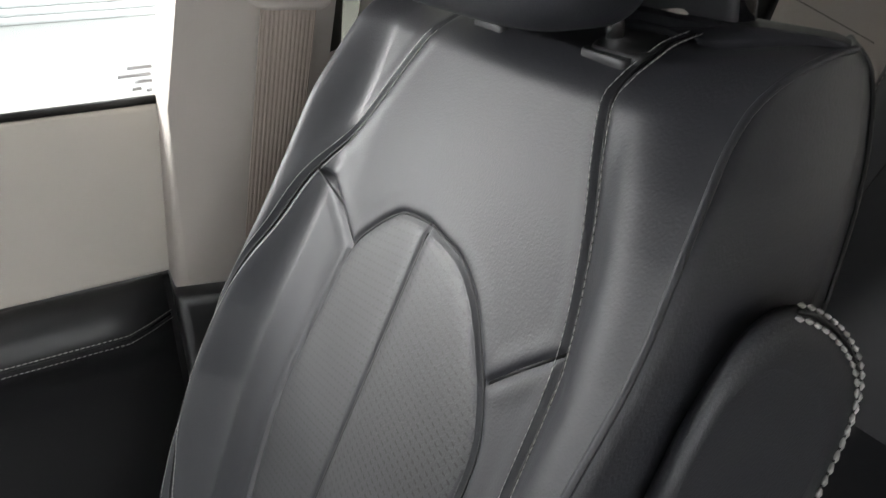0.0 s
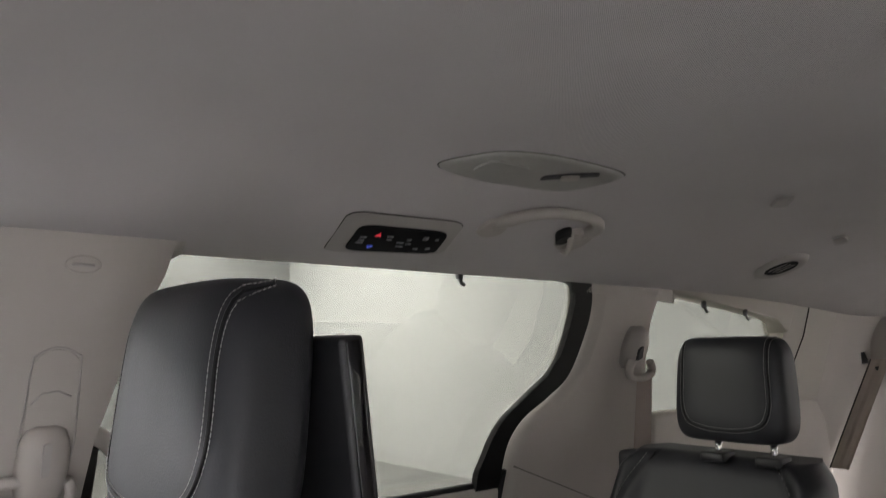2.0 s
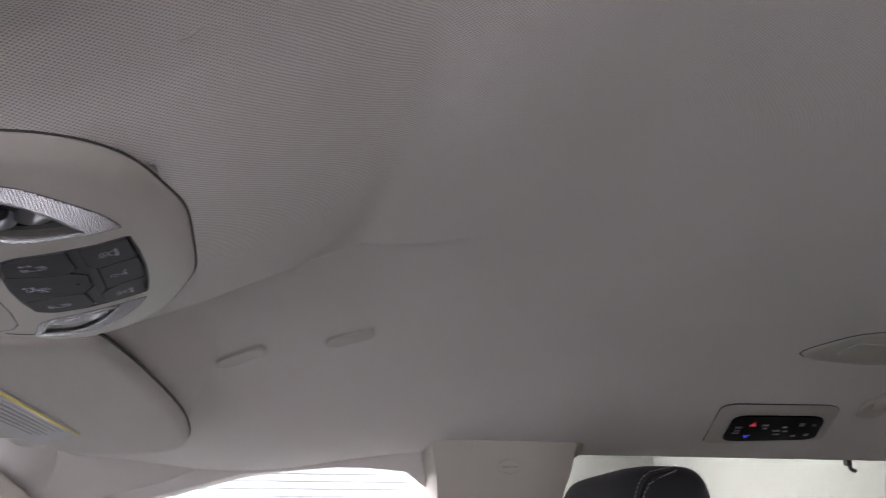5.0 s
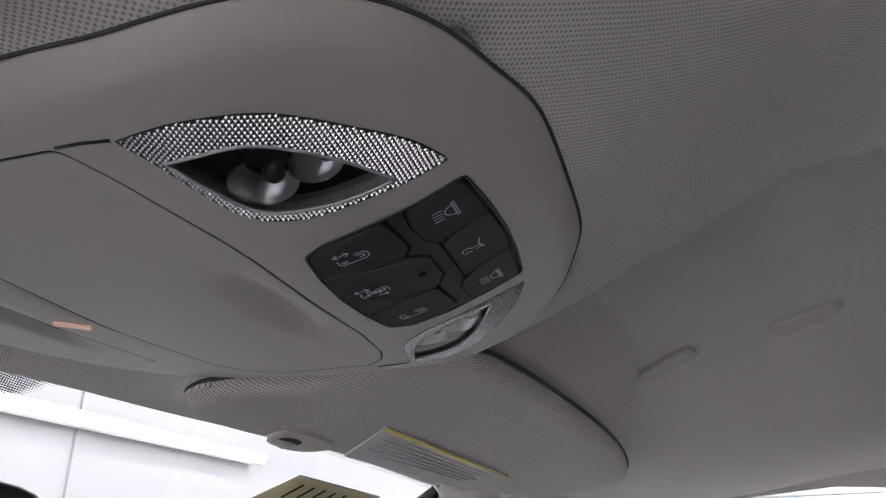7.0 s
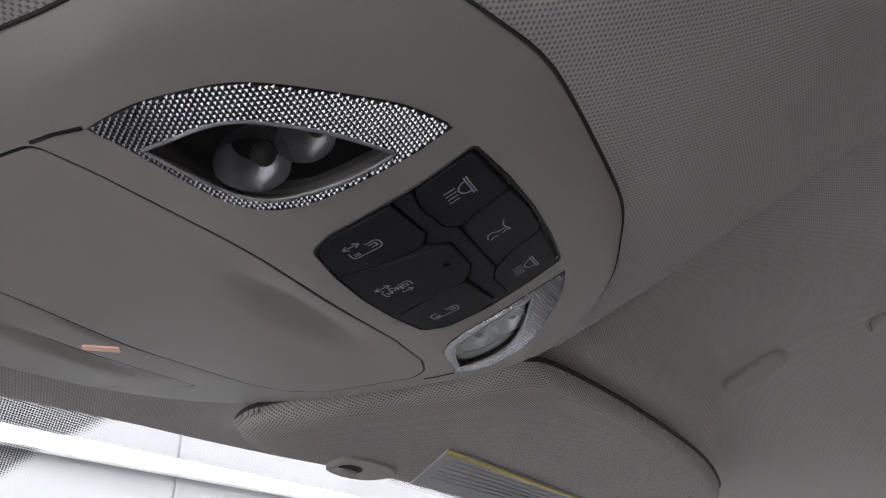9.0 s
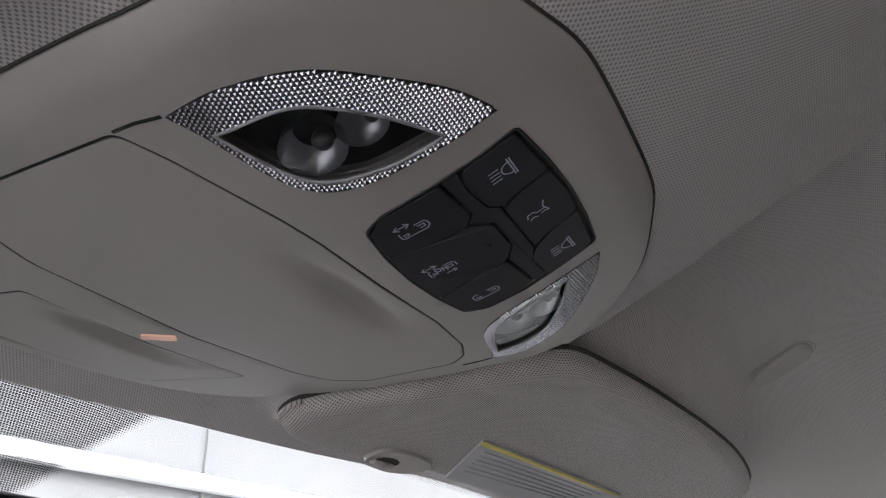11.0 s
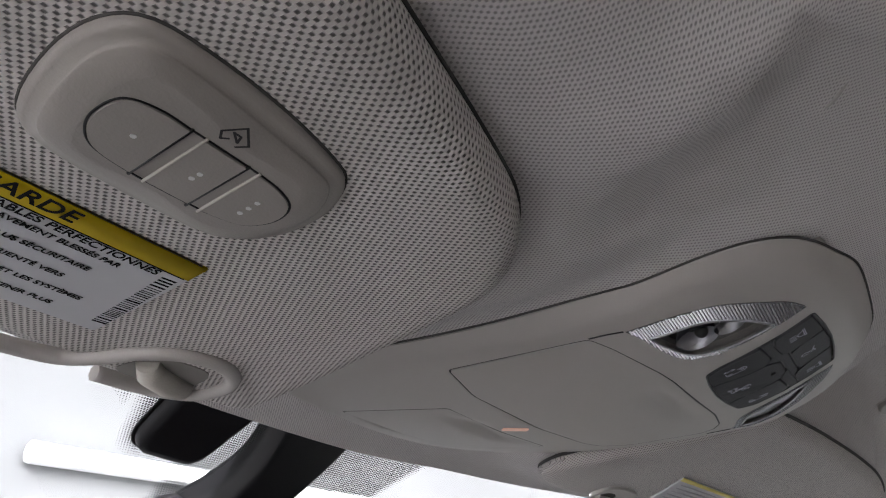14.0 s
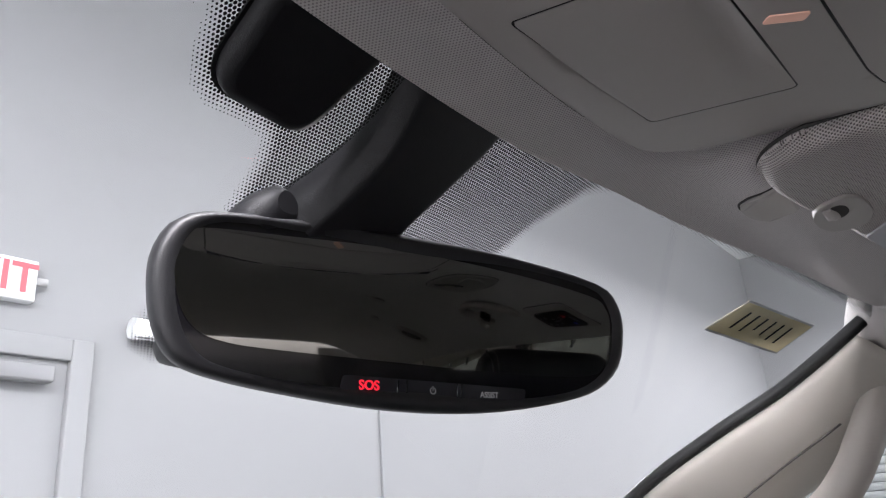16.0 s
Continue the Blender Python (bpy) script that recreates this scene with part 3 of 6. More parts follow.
def van_side(side):
    t = thing("front_door", (side * 0.86, 0.5, 0.4), "front door with pale upper panel and black stitched armrest", "door", kind="structure")
    part("upper_panel", trim_sheet([(-0.02, 1.152), (-0.008, 0.925), (1.1, 0.90), (1.1, 1.13), (0.5, 1.15)], side, 0.05, 0.008), PALE, t)
    part("lower_panel", trim_sheet([(-0.008, 0.92), (0.0, 0.40), (1.1, 0.40), (1.1, 0.895)], side, 0.05, 0.008), DOOR_VINYL, t)
    b = thing("b_pillar_trim", (side * 0.8, -0.12, 0.9), "beige plastic centre pillar trim", "pillar", kind="structure")
    outline = [(0.002, 0.925), (-0.016, 1.165), (-0.0395, 1.295), (-0.0640, 1.440), (-0.067, 1.480), (-0.064, 1.510), (-0.056, 1.540), (-0.05, 1.60), (-0.285, 1.60), (-0.268, 1.538), (-0.238, 1.522), (-0.215, 1.4626), (-0.1985, 1.33), (-0.184, 1.18), (-0.178, 0.90)]
    part("pillar_cover", prism(outline, lambda y, z, w: (side * (SILL_X - LEAN_IN * (z - SILL_Z) - w + 0.03), y, z), 0.0, 0.11, 0.014, 3), BEIGE, b)
    part("pillar_foot", trim_sheet([(0.003, 0.40), (0.003, 0.92), (-0.178, 0.895), (-0.178, 0.40)], side, 0.10, 0.01, 0.075), BLACK, b)
    s = thing("sliding_door", (side * 0.86, -0.6, 0.4), "sliding door with pale beige trim panel", "door", kind="structure")
    part("door_panel", trim_sheet([(-0.215, 1.172), (-0.215, 0.40), (-1.06, 0.40), (-1.06, 0.85), (-0.955, 1.172)], side, 0.05, 0.012), PALE, s)
    outer = smooth_line([(-1.085, 1.575), (-1.106, 1.540), (-1.117, 1.505), (-1.116, 1.457), (-1.092, 1.3725), (-1.043, 1.331), (-0.980, 1.290), (-0.954, 1.241), (-0.955, 1.165), (-0.96, 1.05)], 6)
    inner = smooth_line([(-0.91, 1.05), (-0.894, 1.18), (-0.898, 1.2165), (-0.926, 1.287), (-0.982, 1.335), (-1.050, 1.395), (-1.066, 1.497), (-1.058, 1.530), (-1.035, 1.546), (-0.93, 1.552), (-0.77, 1.556), (-0.77, 1.575)], 6)
    part("window_seal", trim_sheet([tuple(p)[:2] for p in [Vector((*q, 0)) if len(q) == 2 else q for q in outer + inner]], side, 0.014, 0.005), RUBBER, s)
    part("front_seal", trim_sheet([(-0.150, 1.345), (-0.226, 1.335), (-0.224, 1.0), (-0.150, 1.0)], side, 0.04, 0.006, 0.015), SEAL_AND_SHADE, s)
    part("panel_gap", tube([(side * (side_x(z) - 0.002), y, z) for y, z in ((-0.957, 1.20), (-0.958, 1.13), (-0.985, 1.07), (-1.02, 1.0), (-1.05, 0.92))], 0.005, 6), RUBBER, s)
    q = thing("rear_quarter_trim", (side * 0.8, -1.6, 0.5), "beige plastic rear quarter trim", "trim", kind="structure")
    qo = [tuple(p)[:2] for p in outer]
    part("pillar_cover", rolled_trim([(-1.42, 1.56), (-1.392, 1.540), (-1.371, 1.520), (-1.362, 1.4716), (-1.379, 1.377), (-1.414, 1.264), (-1.42, 0.40), (-1.07, 0.40), (-0.965, 1.05)] + qo[::-1], side), BEIGE, q)
    part("panel_joint", tube([(side * (side_x(1.20 - 0.11 * s) - 0.0004), -0.985 - 0.3 * s, 1.203 - 0.11 * s) for s in (0.0, 0.25, 0.5, 0.75, 1.0)], 0.0011, 6), GAP, q)
    part("lower_trim", trim_sheet([(-1.425, 1.268), (-1.42, 0.40), (-2.6, 0.40), (-2.6, 1.24), (-1.9, 1.27)], side, 0.06, 0.012), BEIGE, q)
    part("rear_pillar", trim_sheet([(-1.98, 1.45), (-1.93, 1.30), (-1.9, 1.272), (-2.6, 1.242), (-2.6, 1.56), (-1.90, 1.56), (-1.93, 1.50)], side, 0.06, 0.012), PALE, q)
    corner = [[(side * (side_x(z) - d), y, z) for d, y in ((-0.01, -2.20), (0.0, -2.28), (0.012, -2.35), (0.035, -2.405), (0.07, -2.44), (0.12, -2.46), (0.22, -2.475), (0.36, -2.49))] for z in (0.6, 1.0, 1.2, 1.35, 1.45, 1.52, 1.57)]
    part("corner_trim", grid(corner)[0], BEIGE, q, "rounded rear corner trim")
    part("rear_joint", tube([(side * (side_x(z) - 0.001), y, z) for y, z in ((-2.078, 1.535), (-2.082, 1.51), (-2.088, 1.446), (-2.063, 1.368), (-2.038, 1.325), (-2.0, 1.28))], 0.0022, 6), GAP, q)
    part("quarter_top_trim", trim_sheet([(-1.38, 1.57), (-1.390, 1.540), (-1.663, 1.515), (-1.90, 1.491), (-1.945, 1.479), (-1.966, 1.455), (-1.99, 1.455), (-1.99, 1.57)], side, 0.05, 0.008, 0.004), PALE, q)
    r = thing("roof_rail_trim", (side * 0.72, 0.2, 1.5), "cloth covered roof rail over the front window", "trim", kind="structure")
    part("rail", trim_sheet([(-0.11, 1.60), (-0.11, 1.487), (-0.085, 1.487), (-0.076, 1.503), (-0.039, 1.528), (0.04, 1.534), (0.18, 1.514), (0.289, 1.485), (0.45, 1.43), (0.8, 1.28), (1.1, 1.13), (1.1, 1.15), (0.8, 1.305), (0.50, 1.445), (0.40, 1.50), (0.30, 1.55), (0.2, 1.585)], side, 0.05, 0.010, 0.012), CLOTH, r)
    panes(side, ("front_window", "sliding_window", "quarter_window"))


def panes(side, names):
    """The side windows; those behind the centre pillar are tinted."""
    for nm, poly, lab, mat in (("front_window", [(-0.03, 1.14), (1.1, 1.10), (1.1, 1.2), (0.42, 1.53), (-0.07, 1.56)], "clear front door window glass", GLASS),
                               ("sliding_window", [(-0.2, 1.15), (-1.12, 1.15), (-1.2, 1.56), (-0.24, 1.56)], "tinted sliding door window glass", PRIVACY),
                               ("quarter_window", [(-1.4, 1.25), (-1.98, 1.25), (-1.98, 1.56), (-1.4, 1.56)], "tinted rear quarter window glass", PRIVACY)):
        if nm in names:
            g = solid(nm, prism(poly, lambda y, z, w: (side * (SILL_X - LEAN_IN * (z - SILL_Z) + 0.045 + w), y, z), 0, 0.004), mat, lab, "window", kind="structure", smooth=False)
            g.visible_shadow = mat is PRIVACY


van_side(1)
driver_side()
panes(-1, ("sliding_window", "quarter_window"))


# the floor, the dashboard's bulk and the tailgate close the cabin
solid("van_floor", box((-0.95, -2.6, 0.32), (0.95, 1.1, 0.40), 0), material("dark_carpet", (0.03, 0.03, 0.032), 0.95, bump=0.6, bump_scale=300), "black carpeted van floor", "floor", kind="structure", smooth=False)
solid("dashboard", box((-0.9, 0.85, 0.40), (0.9, 1.45, 1.02), 0.05, 3), BLACK, "black padded dashboard below the windscreen", "dashboard", kind="structure")
def tailgate():
    t = thing("tailgate", (0, -2.63, 0.4), "closed tailgate with pale trim and tinted rear window", "tailgate", kind="structure")
    part("lower_panel", box((-0.9, -2.66, 0.40), (0.9, -2.60, 1.18), 0.01), PALE, t)
    part("upper_panel", box((-0.9, -2.66, 1.50), (0.9, -2.60, 1.60), 0.008), BEIGE, t)
    for s in (-1, 1):
        part("side_panel", box((s * 0.74 - 0.16, -2.658, 1.178), (s * 0.74 + 0.16, -2.602, 1.502), 0.008), BEIGE, t)
    part("rear_window", box((-0.60, -2.645, 1.17), (0.60, -2.640, 1.51), 0), PRIVACY, t, "tinted rear window glass", smooth=False)


tailgate()

# ---- windscreen ----
WS = math.tan(radians(30))


def screen_at(x, y, w=0.0):
    return (x, y, 1.540 - WS * (y + 0.24 * x * x - 0.47) - w)


def windscreen():
    rows = []
    for j in range(41):
        r = []
        for i in range(61):
            x = (-1 + i / 30) * (0.62 + 0.24 * j / 40)
            r.append(screen_at(x, header_y(x) - 0.03 + 1.05 * j / 40))
        rows.append(r)
    bm, _ = grid(rows)
    g = solid("windscreen", bm, GLASS, "raked windscreen glass", "window", kind="structure")
    g.visible_shadow = False


windscreen()


def a_pillar(side):
    t = thing("a_pillar_trim", (side * 0.66, 0.6, 1.3), "beige windscreen pillar trim", "pillar", kind="structure")
    edge = smooth_line([(0.575, 0.415, 1.530), (0.578, 0.508, 1.474), (0.560, 0.592, 1.43), (0.552, 0.677, 1.382), (0.58, 0.85, 1.27), (0.64, 1.05, 1.14)], 8)
    over, fall = Vector((0.135, -0.060, -0.060)), Vector((-0.55, -0.65, -0.45)).normalized()
    at = lambda p, v, w=0.0: p + over * v + fall * (0.016 * math.sin(math.pi * min(1.0, v * 1.1)) ** 0.7 + w)
    put = lambda p: (side * p.x, p.y, p.z)
    rings = []
    for p in edge[3:]:
        ring = [at(p, v) for v in np.linspace(0, 0.9, 13)]
        rings.append([Vector(put(q)) for q in ring + [p + over - fall * 0.03, p - fall * 0.012]])
    part("pillar_cover", loft(rings), PALE, t)
    part("pillar_top", tube([(side * x, y, z) for x, y, z in ((0.76, 0.06, 1.60), (0.745, 0.25, 1.57), (0.71, 0.40, 1.525), (0.695, 0.465, 1.492))], [0.06, 0.06, 0.054, 0.034], 14), CLOTH, t)
    part("header_corner", tube([(side * x, y, z) for x, y, z in ((0.55, 0.395, 1.552), (0.64, 0.425, 1.528), (0.71, 0.42, 1.505), (0.76, 0.36, 1.50))], 0.036, 14), CLOTH, t)
    part("panel_joint", tube([put(at(p, 0.34 + 0.3 * i / len(edge), 0.0003)) for i, p in enumerate(edge)][9:], 0.0012, 6), GAP, t)
    part("glass_seal", tube([put(p - fall * 0.005 - over * 0.02) for p in edge], 0.0068, 8), RUBBER, t)
    if side > 0:
        grip = smooth_line([(0.66, 0.43, 1.485), (0.622, 0.450, 1.445), (0.606, 0.465, 1.415), (0.602, 0.485, 1.384), (0.607, 0.520, 1.352), (0.63, 0.60, 1.31), (0.67, 0.68, 1.27)], 8)
        part("grab_handle", tube(grip, 0.0175, 14), BEIGE, t, "curved beige grab handle")


a_pillar(1)
a_pillar(-1)

# ---- overhead console ----
def console_z(x, y):
    """Face of the console: a belly that curves up at the rear, the front and the sides."""
    return 1.5035 + 0.8 * x * x + 0.011 * (max(0.0, 0.27 - y) / 0.042) ** 1.5 + 0.9 * max(0.0, y - 0.30) ** 2


def on_console(x, y, w=0.0):
    return (x, y, console_z(x, y) - w)



def mirrored(half):
    return [tuple(p) for p in half] + [(-x, y) for x, y in reversed(half)]


def smooth_poly(pts, n=4):
    return [(p.x, p.y) for p in smooth_line([(x, y, 0) for x, y in pts], n, True)]


LENS = [(-0.0819, 0.2777), (-0.0827, 0.2655), (-0.0789, 0.2529), (-0.0732, 0.2445), (-0.062, 0.2347), (-0.0509, 0.2268), (-0.0394, 0.2220),
        (-0.0394, 0.2306), (-0.0405, 0.2406), (-0.0420, 0.252), (-0.0450, 0.261), (-0.0508, 0.2670), (-0.0599, 0.2708), (-0.0738, 0.2745)]
LENS_IN = [(-0.0738, 0.2722), (-0.0724, 0.2585), (-0.0679, 0.2505), (-0.0565, 0.2412), (-0.0426, 0.2338), (-0.0434, 0.2449), (-0.0474, 0.2578), (-0.0521, 0.2638), (-0.061, 0.2680)]
LENS = [tuple(p)[:2] for half in (LENS[:7], LENS[7:] + LENS[:1]) for p in smooth_line([(x, y, 0) for x, y in half], 5)][:-1]
LENS_IN = [tuple(p)[:2] for half in (LENS_IN[:5], LENS_IN[4:] + LENS_IN[:1]) for p in smooth_line([(x, y, 0) for x, y in half], 5)[:-1]]
KEYPAD = [(-0.0312, 0.2204), (-0.016, 0.2185), (0.0, 0.2178), (0.016, 0.2185), (0.0312, 0.2204), (0.0325, 0.232), (0.0338, 0.245), (0.0335, 0.258), (0.0295, 0.2645),
          (0.0148, 0.2665), (0.0, 0.2672), (-0.0148, 0.2665), (-0.0275, 0.2645), (-0.0305, 0.258), (-0.0308, 0.245), (-0.0305, 0.232)]
BIN = [(-0.0840, 0.3500), (-0.0838, 0.2912), (-0.0720, 0.2862), (-0.0430, 0.2785), (-0.0300, 0.2765), (0.0, 0.2754), (0.0320, 0.2748), (0.0580, 0.2786), (0.0717, 0.2845), (0.0795, 0.2930), (0.0805, 0.3330), (0.0706, 0.3445), (0.0527, 0.3478), (0.0, 0.3512), (-0.0565, 0.3545)]
HATCH = [(-0.0428, 0.4355), (0.0538, 0.4270), (0.0500, 0.3692), (0.0, 0.3705), (-0.0445, 0.3735)]


def dent(x, y, cx, cy, a, b, depth):
    q = ((x - cx) / a) ** 2 + ((y - cy) / b) ** 2
    return depth * max(0.0, 1 - q) ** 2 if q < 1 else 0.0


def map_lamp(t, s):
    """A reading lamp: studded prism rim, dark clear window, two reflector cups."""
    f = lambda poly: [(s * x, y) for x, y in poly]
    lamp = part("reading_lamp", tube([on_console(x, y, -0.0004) for x, y in f(LENS)], 0.0006, 6, closed=True), STUD_BASE, t, "clear prism reading lamp")
    part("lamp_bowl", sheet(f(LENS), [], 0.004, lambda x, y, w: on_console(x, y, -0.009 - w)), DARK_BOWL, lamp)
    part("lamp_wall", grid([[on_console(x, y, 0.0) for x, y in f(LENS) + f(LENS)[:1]], [on_console(x, y, -0.009) for x, y in f(LENS) + f(LENS)[:1]]])[0], DARK_BOWL, lamp)
    studs = bmesh.new()
    p = 0.00116
    for i in range(56):
        for j in range(70):
            x = -0.084 + p * (i + 0.5 * (j % 2))
            y = 0.220 + p * 0.87 * j
            if inside(LENS, x, y) and not inside(LENS_IN, x, y):
                c = [studs.verts.new(on_console(s * (x + dx * p * 0.36), y + dy * p * 0.36, 0.0001)) for dx, dy in ((-1, -1), (1, -1), (1, 1), (-1, 1))]
                top = studs.verts.new(on_console(s * x, y, 0.0007))
                for a in range(4):
                    studs.faces.new((c[a], c[(a + 1) % 4], top))
    part("prism_studs", studs, STUD, lamp, kind="stuff", smooth=False)
    part("prism_plate", sheet(f(LENS), [f(LENS_IN)], 0.004, lambda x, y, w: on_console(x, y, 0.0 - w)), STUD_BASE, lamp)
    part("window_rim", tube([on_console(x, y, 0.0004) for x, y in f(LENS_IN)], 0.00045, 6, closed=True), CLEAR_EDGE, lamp)
    g = part("window", sheet(f(LENS_IN), [], 0.004, lambda x, y, w: on_console(x, y, -0.0006 - w)), SMOKE, lamp)
    g.visible_shadow = False
    for cx, cy, r in ((-0.0575, 0.2590, 0.0078), (-0.0565, 0.2468, 0.0060)):
        rings = []
        for k in range(7):
            a = math.pi / 2 * k / 6
            rings.append([on_console(s * (cx + r * math.cos(a) * math.cos(b)), cy + r * math.cos(a) * math.sin(b), -0.0015 - r * 0.95 * math.sin(a)) for b in np.linspace(0, 2 * math.pi, 24, endpoint=False)])
        part("reflector", grid(rings, True)[0], REFLECT, lamp)
        bm = bmesh.new()
        bmesh.ops.create_uvsphere(bm, u_segments=12, v_segments=8, radius=0.34 * r, matrix=Matrix.Translation(on_console(s * (cx + 0.0012), cy - 0.0016, -0.0045)))
        part("bulb", bm, PALE_LENS, lamp)


BUTTONS = [
    ([(-0.0300, 0.2216), (-0.0125, 0.2198), (-0.0118, 0.2290), (-0.0105, 0.2335), (-0.0135, 0.2362), (-0.0230, 0.2372), (-0.0294, 0.2360)], "lamp_l"),
    ([(-0.0113, 0.2197), (0.0, 0.2190), (0.0098, 0.2195), (0.0112, 0.2285), (0.0138, 0.2338), (-0.0085, 0.2335), (-0.0106, 0.2290)], "gate"),
    ([(0.0110, 0.2197), (0.0300, 0.2216), (0.0314, 0.2335), (0.0320, 0.2365), (0.0200, 0.2368), (0.0155, 0.2340), (0.0124, 0.2284)], "lamp_r"),
    ([(-0.0296, 0.2425), (-0.0145, 0.2412), (-0.0112, 0.2440), (-0.0118, 0.2500), (-0.0150, 0.2652), (-0.0262, 0.2634), (-0.0296, 0.2590)], "slide_l"),
    ([(-0.0106, 0.2440), (-0.0060, 0.2388), (0.0070, 0.2390), (0.0125, 0.2430), (0.0120, 0.2510), (0.0143, 0.2655), (0.0, 0.2661), (-0.0143, 0.2655), (-0.0108, 0.2500)], "slide_off"),
    ([(0.0134, 0.2430), (0.0310, 0.2418), (0.0327, 0.2480), (0.0324, 0.2575), (0.0288, 0.2634), (0.0154, 0.2654), (0.0128, 0.2510)], "slide_r"),
]


def icon_lines(kind):
    """Strokes of the printed symbols, in millimetres, u to the rear of the van, v to the driver's side."""
    if kind in ("lamp_l", "lamp_r"):
        d = [(1.5 - 2.4 * math.cos(a), 2.0 * math.sin(a)) for a in np.linspace(-math.pi / 2, math.pi / 2, 12)]
        return [d, [(1.5, -3.0), (1.5, 3.0)], [(2.1, -3.0), (2.1, 3.0)]] + [[(-4.0 + 0.1 * k, -1.8 + 1.2 * k), (-1.6 + 0.1 * k, -1.8 + 1.2 * k)] for k in range(4)]
    if kind == "gate":
        return [[(-3.4, -0.4), (-3.0, 1.0), (-1.6, 1.2), (-0.6, 0.2), (1.6, 0.2)], [(2.2, -1.4), (1.6, 0.2), (1.4, 1.4), (2.2, 3.2)], [(-3.0, -1.4), (-2.0, -0.8), (-1.0, -1.4)], [(0.2, -1.2), (1.2, -0.8), (2.0, -1.4)]]
    tail = [[(-3.9, 0.6), (-3.9, -1.4), (-3.2, -2.0), (3.0, -2.0), (3.9, -1.2), (3.9, 0.4), (3.2, 1.2), (0.8, 1.2)], [(1.2, 0.3), (2.9, 0.3), (2.9, -0.8), (1.6, -0.8)], [(-3.1, -1.2), (-1.8, -1.2), (-1.8, -0.5), (-3.1, -0.5)]]
    arrow = [[(-4.2, 2.6), (0.0, 2.6)], [(-3.0, 3.5), (-4.2, 2.6), (-3.0, 1.7)], [(-1.2, 3.5), (0.0, 2.6), (-1.2, 1.7)]]
    if kind == "slide_l":
        return tail + arrow
    if kind == "slide_r":
        return tail + [[(-3.9, 0.6), (-3.2, 1.2), (-2.0, 1.2)]]
    return [tail[0][:3], tail[0][4:], [(-3.9, 0.6), (-3.2, 1.2)], tail[1], tail[2]] + [[(u - 0.6, v) for u, v in ln] for ln in arrow] + [[(0.2, -2.8), (3.0, -2.8)], [(2.2, -3.5), (3.0, -2.8), (2.2, -2.1)]]


def overhead_console():
    t = thing("overhead_console", (0, 0.32, 1.53), "greige plastic overhead console with reading lamps, buttons and bins", "console")
    outline = line_offset(even_poly([(x + (0.018 * step(0.39, 0.43, y) if x > 0.06 else 0.0), y + 0.001 * (1 - step(0.20, 0.26, y))) for x, y in mirrored(CONSOLE_HALF)]), 0.0015)
    lens_r = [(-x, y) for x, y in LENS]

    def face(x, y, w=0.0):
        h = min((math.hypot(x - p[0], y - p[1]) for p in outline))
        edge = max(0.0, 1 - h / 0.006)
        return (x, y, console_z(x, y) + 0.004 * edge * edge + w)

    holes = [LENS, lens_r, rounded(KEYPAD, 0.0018), rounded(BIN, 0.003), rounded(HATCH, 0.003)]
    bm = sheet(outline, holes, 0.005, face, 0.005)
    part("body", bm, GREIGE, t)
    part("body_side", grid([[face(x, y, d) for x, y in outline + outline[:1]] for d in (0.004, 0.03)])[0], GREIGE, t)
    # A dark tube on the rim draws the shade where it meets the cloth.
    part("shadow_gap", tube([face(x, y, 0.0014) for x, y in line_offset(outline, -0.0004)], 0.0005, 6, closed=True), GAP, t)
    bin_lid = part("sunglasses_bin", sheet(line_offset(rounded(BIN, 0.003), 0.0011), [], 0.004, lambda x, y, w: (x, y, console_z(x, y) + w + dent(x, y, 0.002, 0.2875, 0.040, 0.0085, 0.0042)), 0.005), GREIGE, t)
    part("front_hatch", sheet(line_offset(rounded(HATCH, 0.003), 0.0011), [], 0.004, lambda x, y, w: (x, y, console_z(x, y) + w + dent(x, y, 0.0, 0.3790, 0.040, 0.009, 0.004)), 0.005), GREIGE, t)
    # Dark tubes laid in the lids' gaps paint the shade down there.
    for ring in (rounded(BIN, 0.003), rounded(HATCH, 0.003)):
        part("lid_gap_shade", tube([(x, y, console_z(x, y) + 0.0006) for x, y in line_offset(ring, 0.00055)], 0.00062, 5, closed=True), RUBBER, t)
    for s in (-1, 1):
        part("panel_joint", tube([(s * x, y, console_z(x, y) + 0.0001) for x, y in ((0.0838, 0.2910), (0.0836, 0.2850), (0.0826, 0.2785))], 0.0005, 5), RUBBER, t)
    part("inner_tray", sheet(line_offset(outline, 0.012), [], 0.02, lambda x, y, w: (x, y, console_z(x, y) + 0.0065)), RUBBER, t)
    part("amber_lens", prism(rounded([(-0.0062, 0.3655), (-0.0030, 0.3685), (0.0022, 0.3575), (-0.0012, 0.3545)], 0.001), lambda x, y, w: on_console(x, y, w), -0.003, 0.0006), AMBER, t, "small amber ambient light lens")
    map_lamp(t, 1)
    map_lamp(t, -1)
    pad = part("keypad", sheet(line_offset(rounded(KEYPAD, 0.0018), 0.0003), [], 0.004, lambda x, y, w: on_console(x, y, -0.0012 - w), 0.0), BLACK, t, "black keypad with six buttons")
    part("keypad_rim", tube([on_console(x, y, 0.0) for x, y in rounded(KEYPAD, 0.0018)], 0.0004, 5, closed=True), BLACK, pad)
    part("status_light", prism(ellipse(0.0018, 0.2432, 0.0007, 0.0010, 10), lambda x, y, w: on_console(x, y, w), 0, 0.0012), RUBBER, pad)
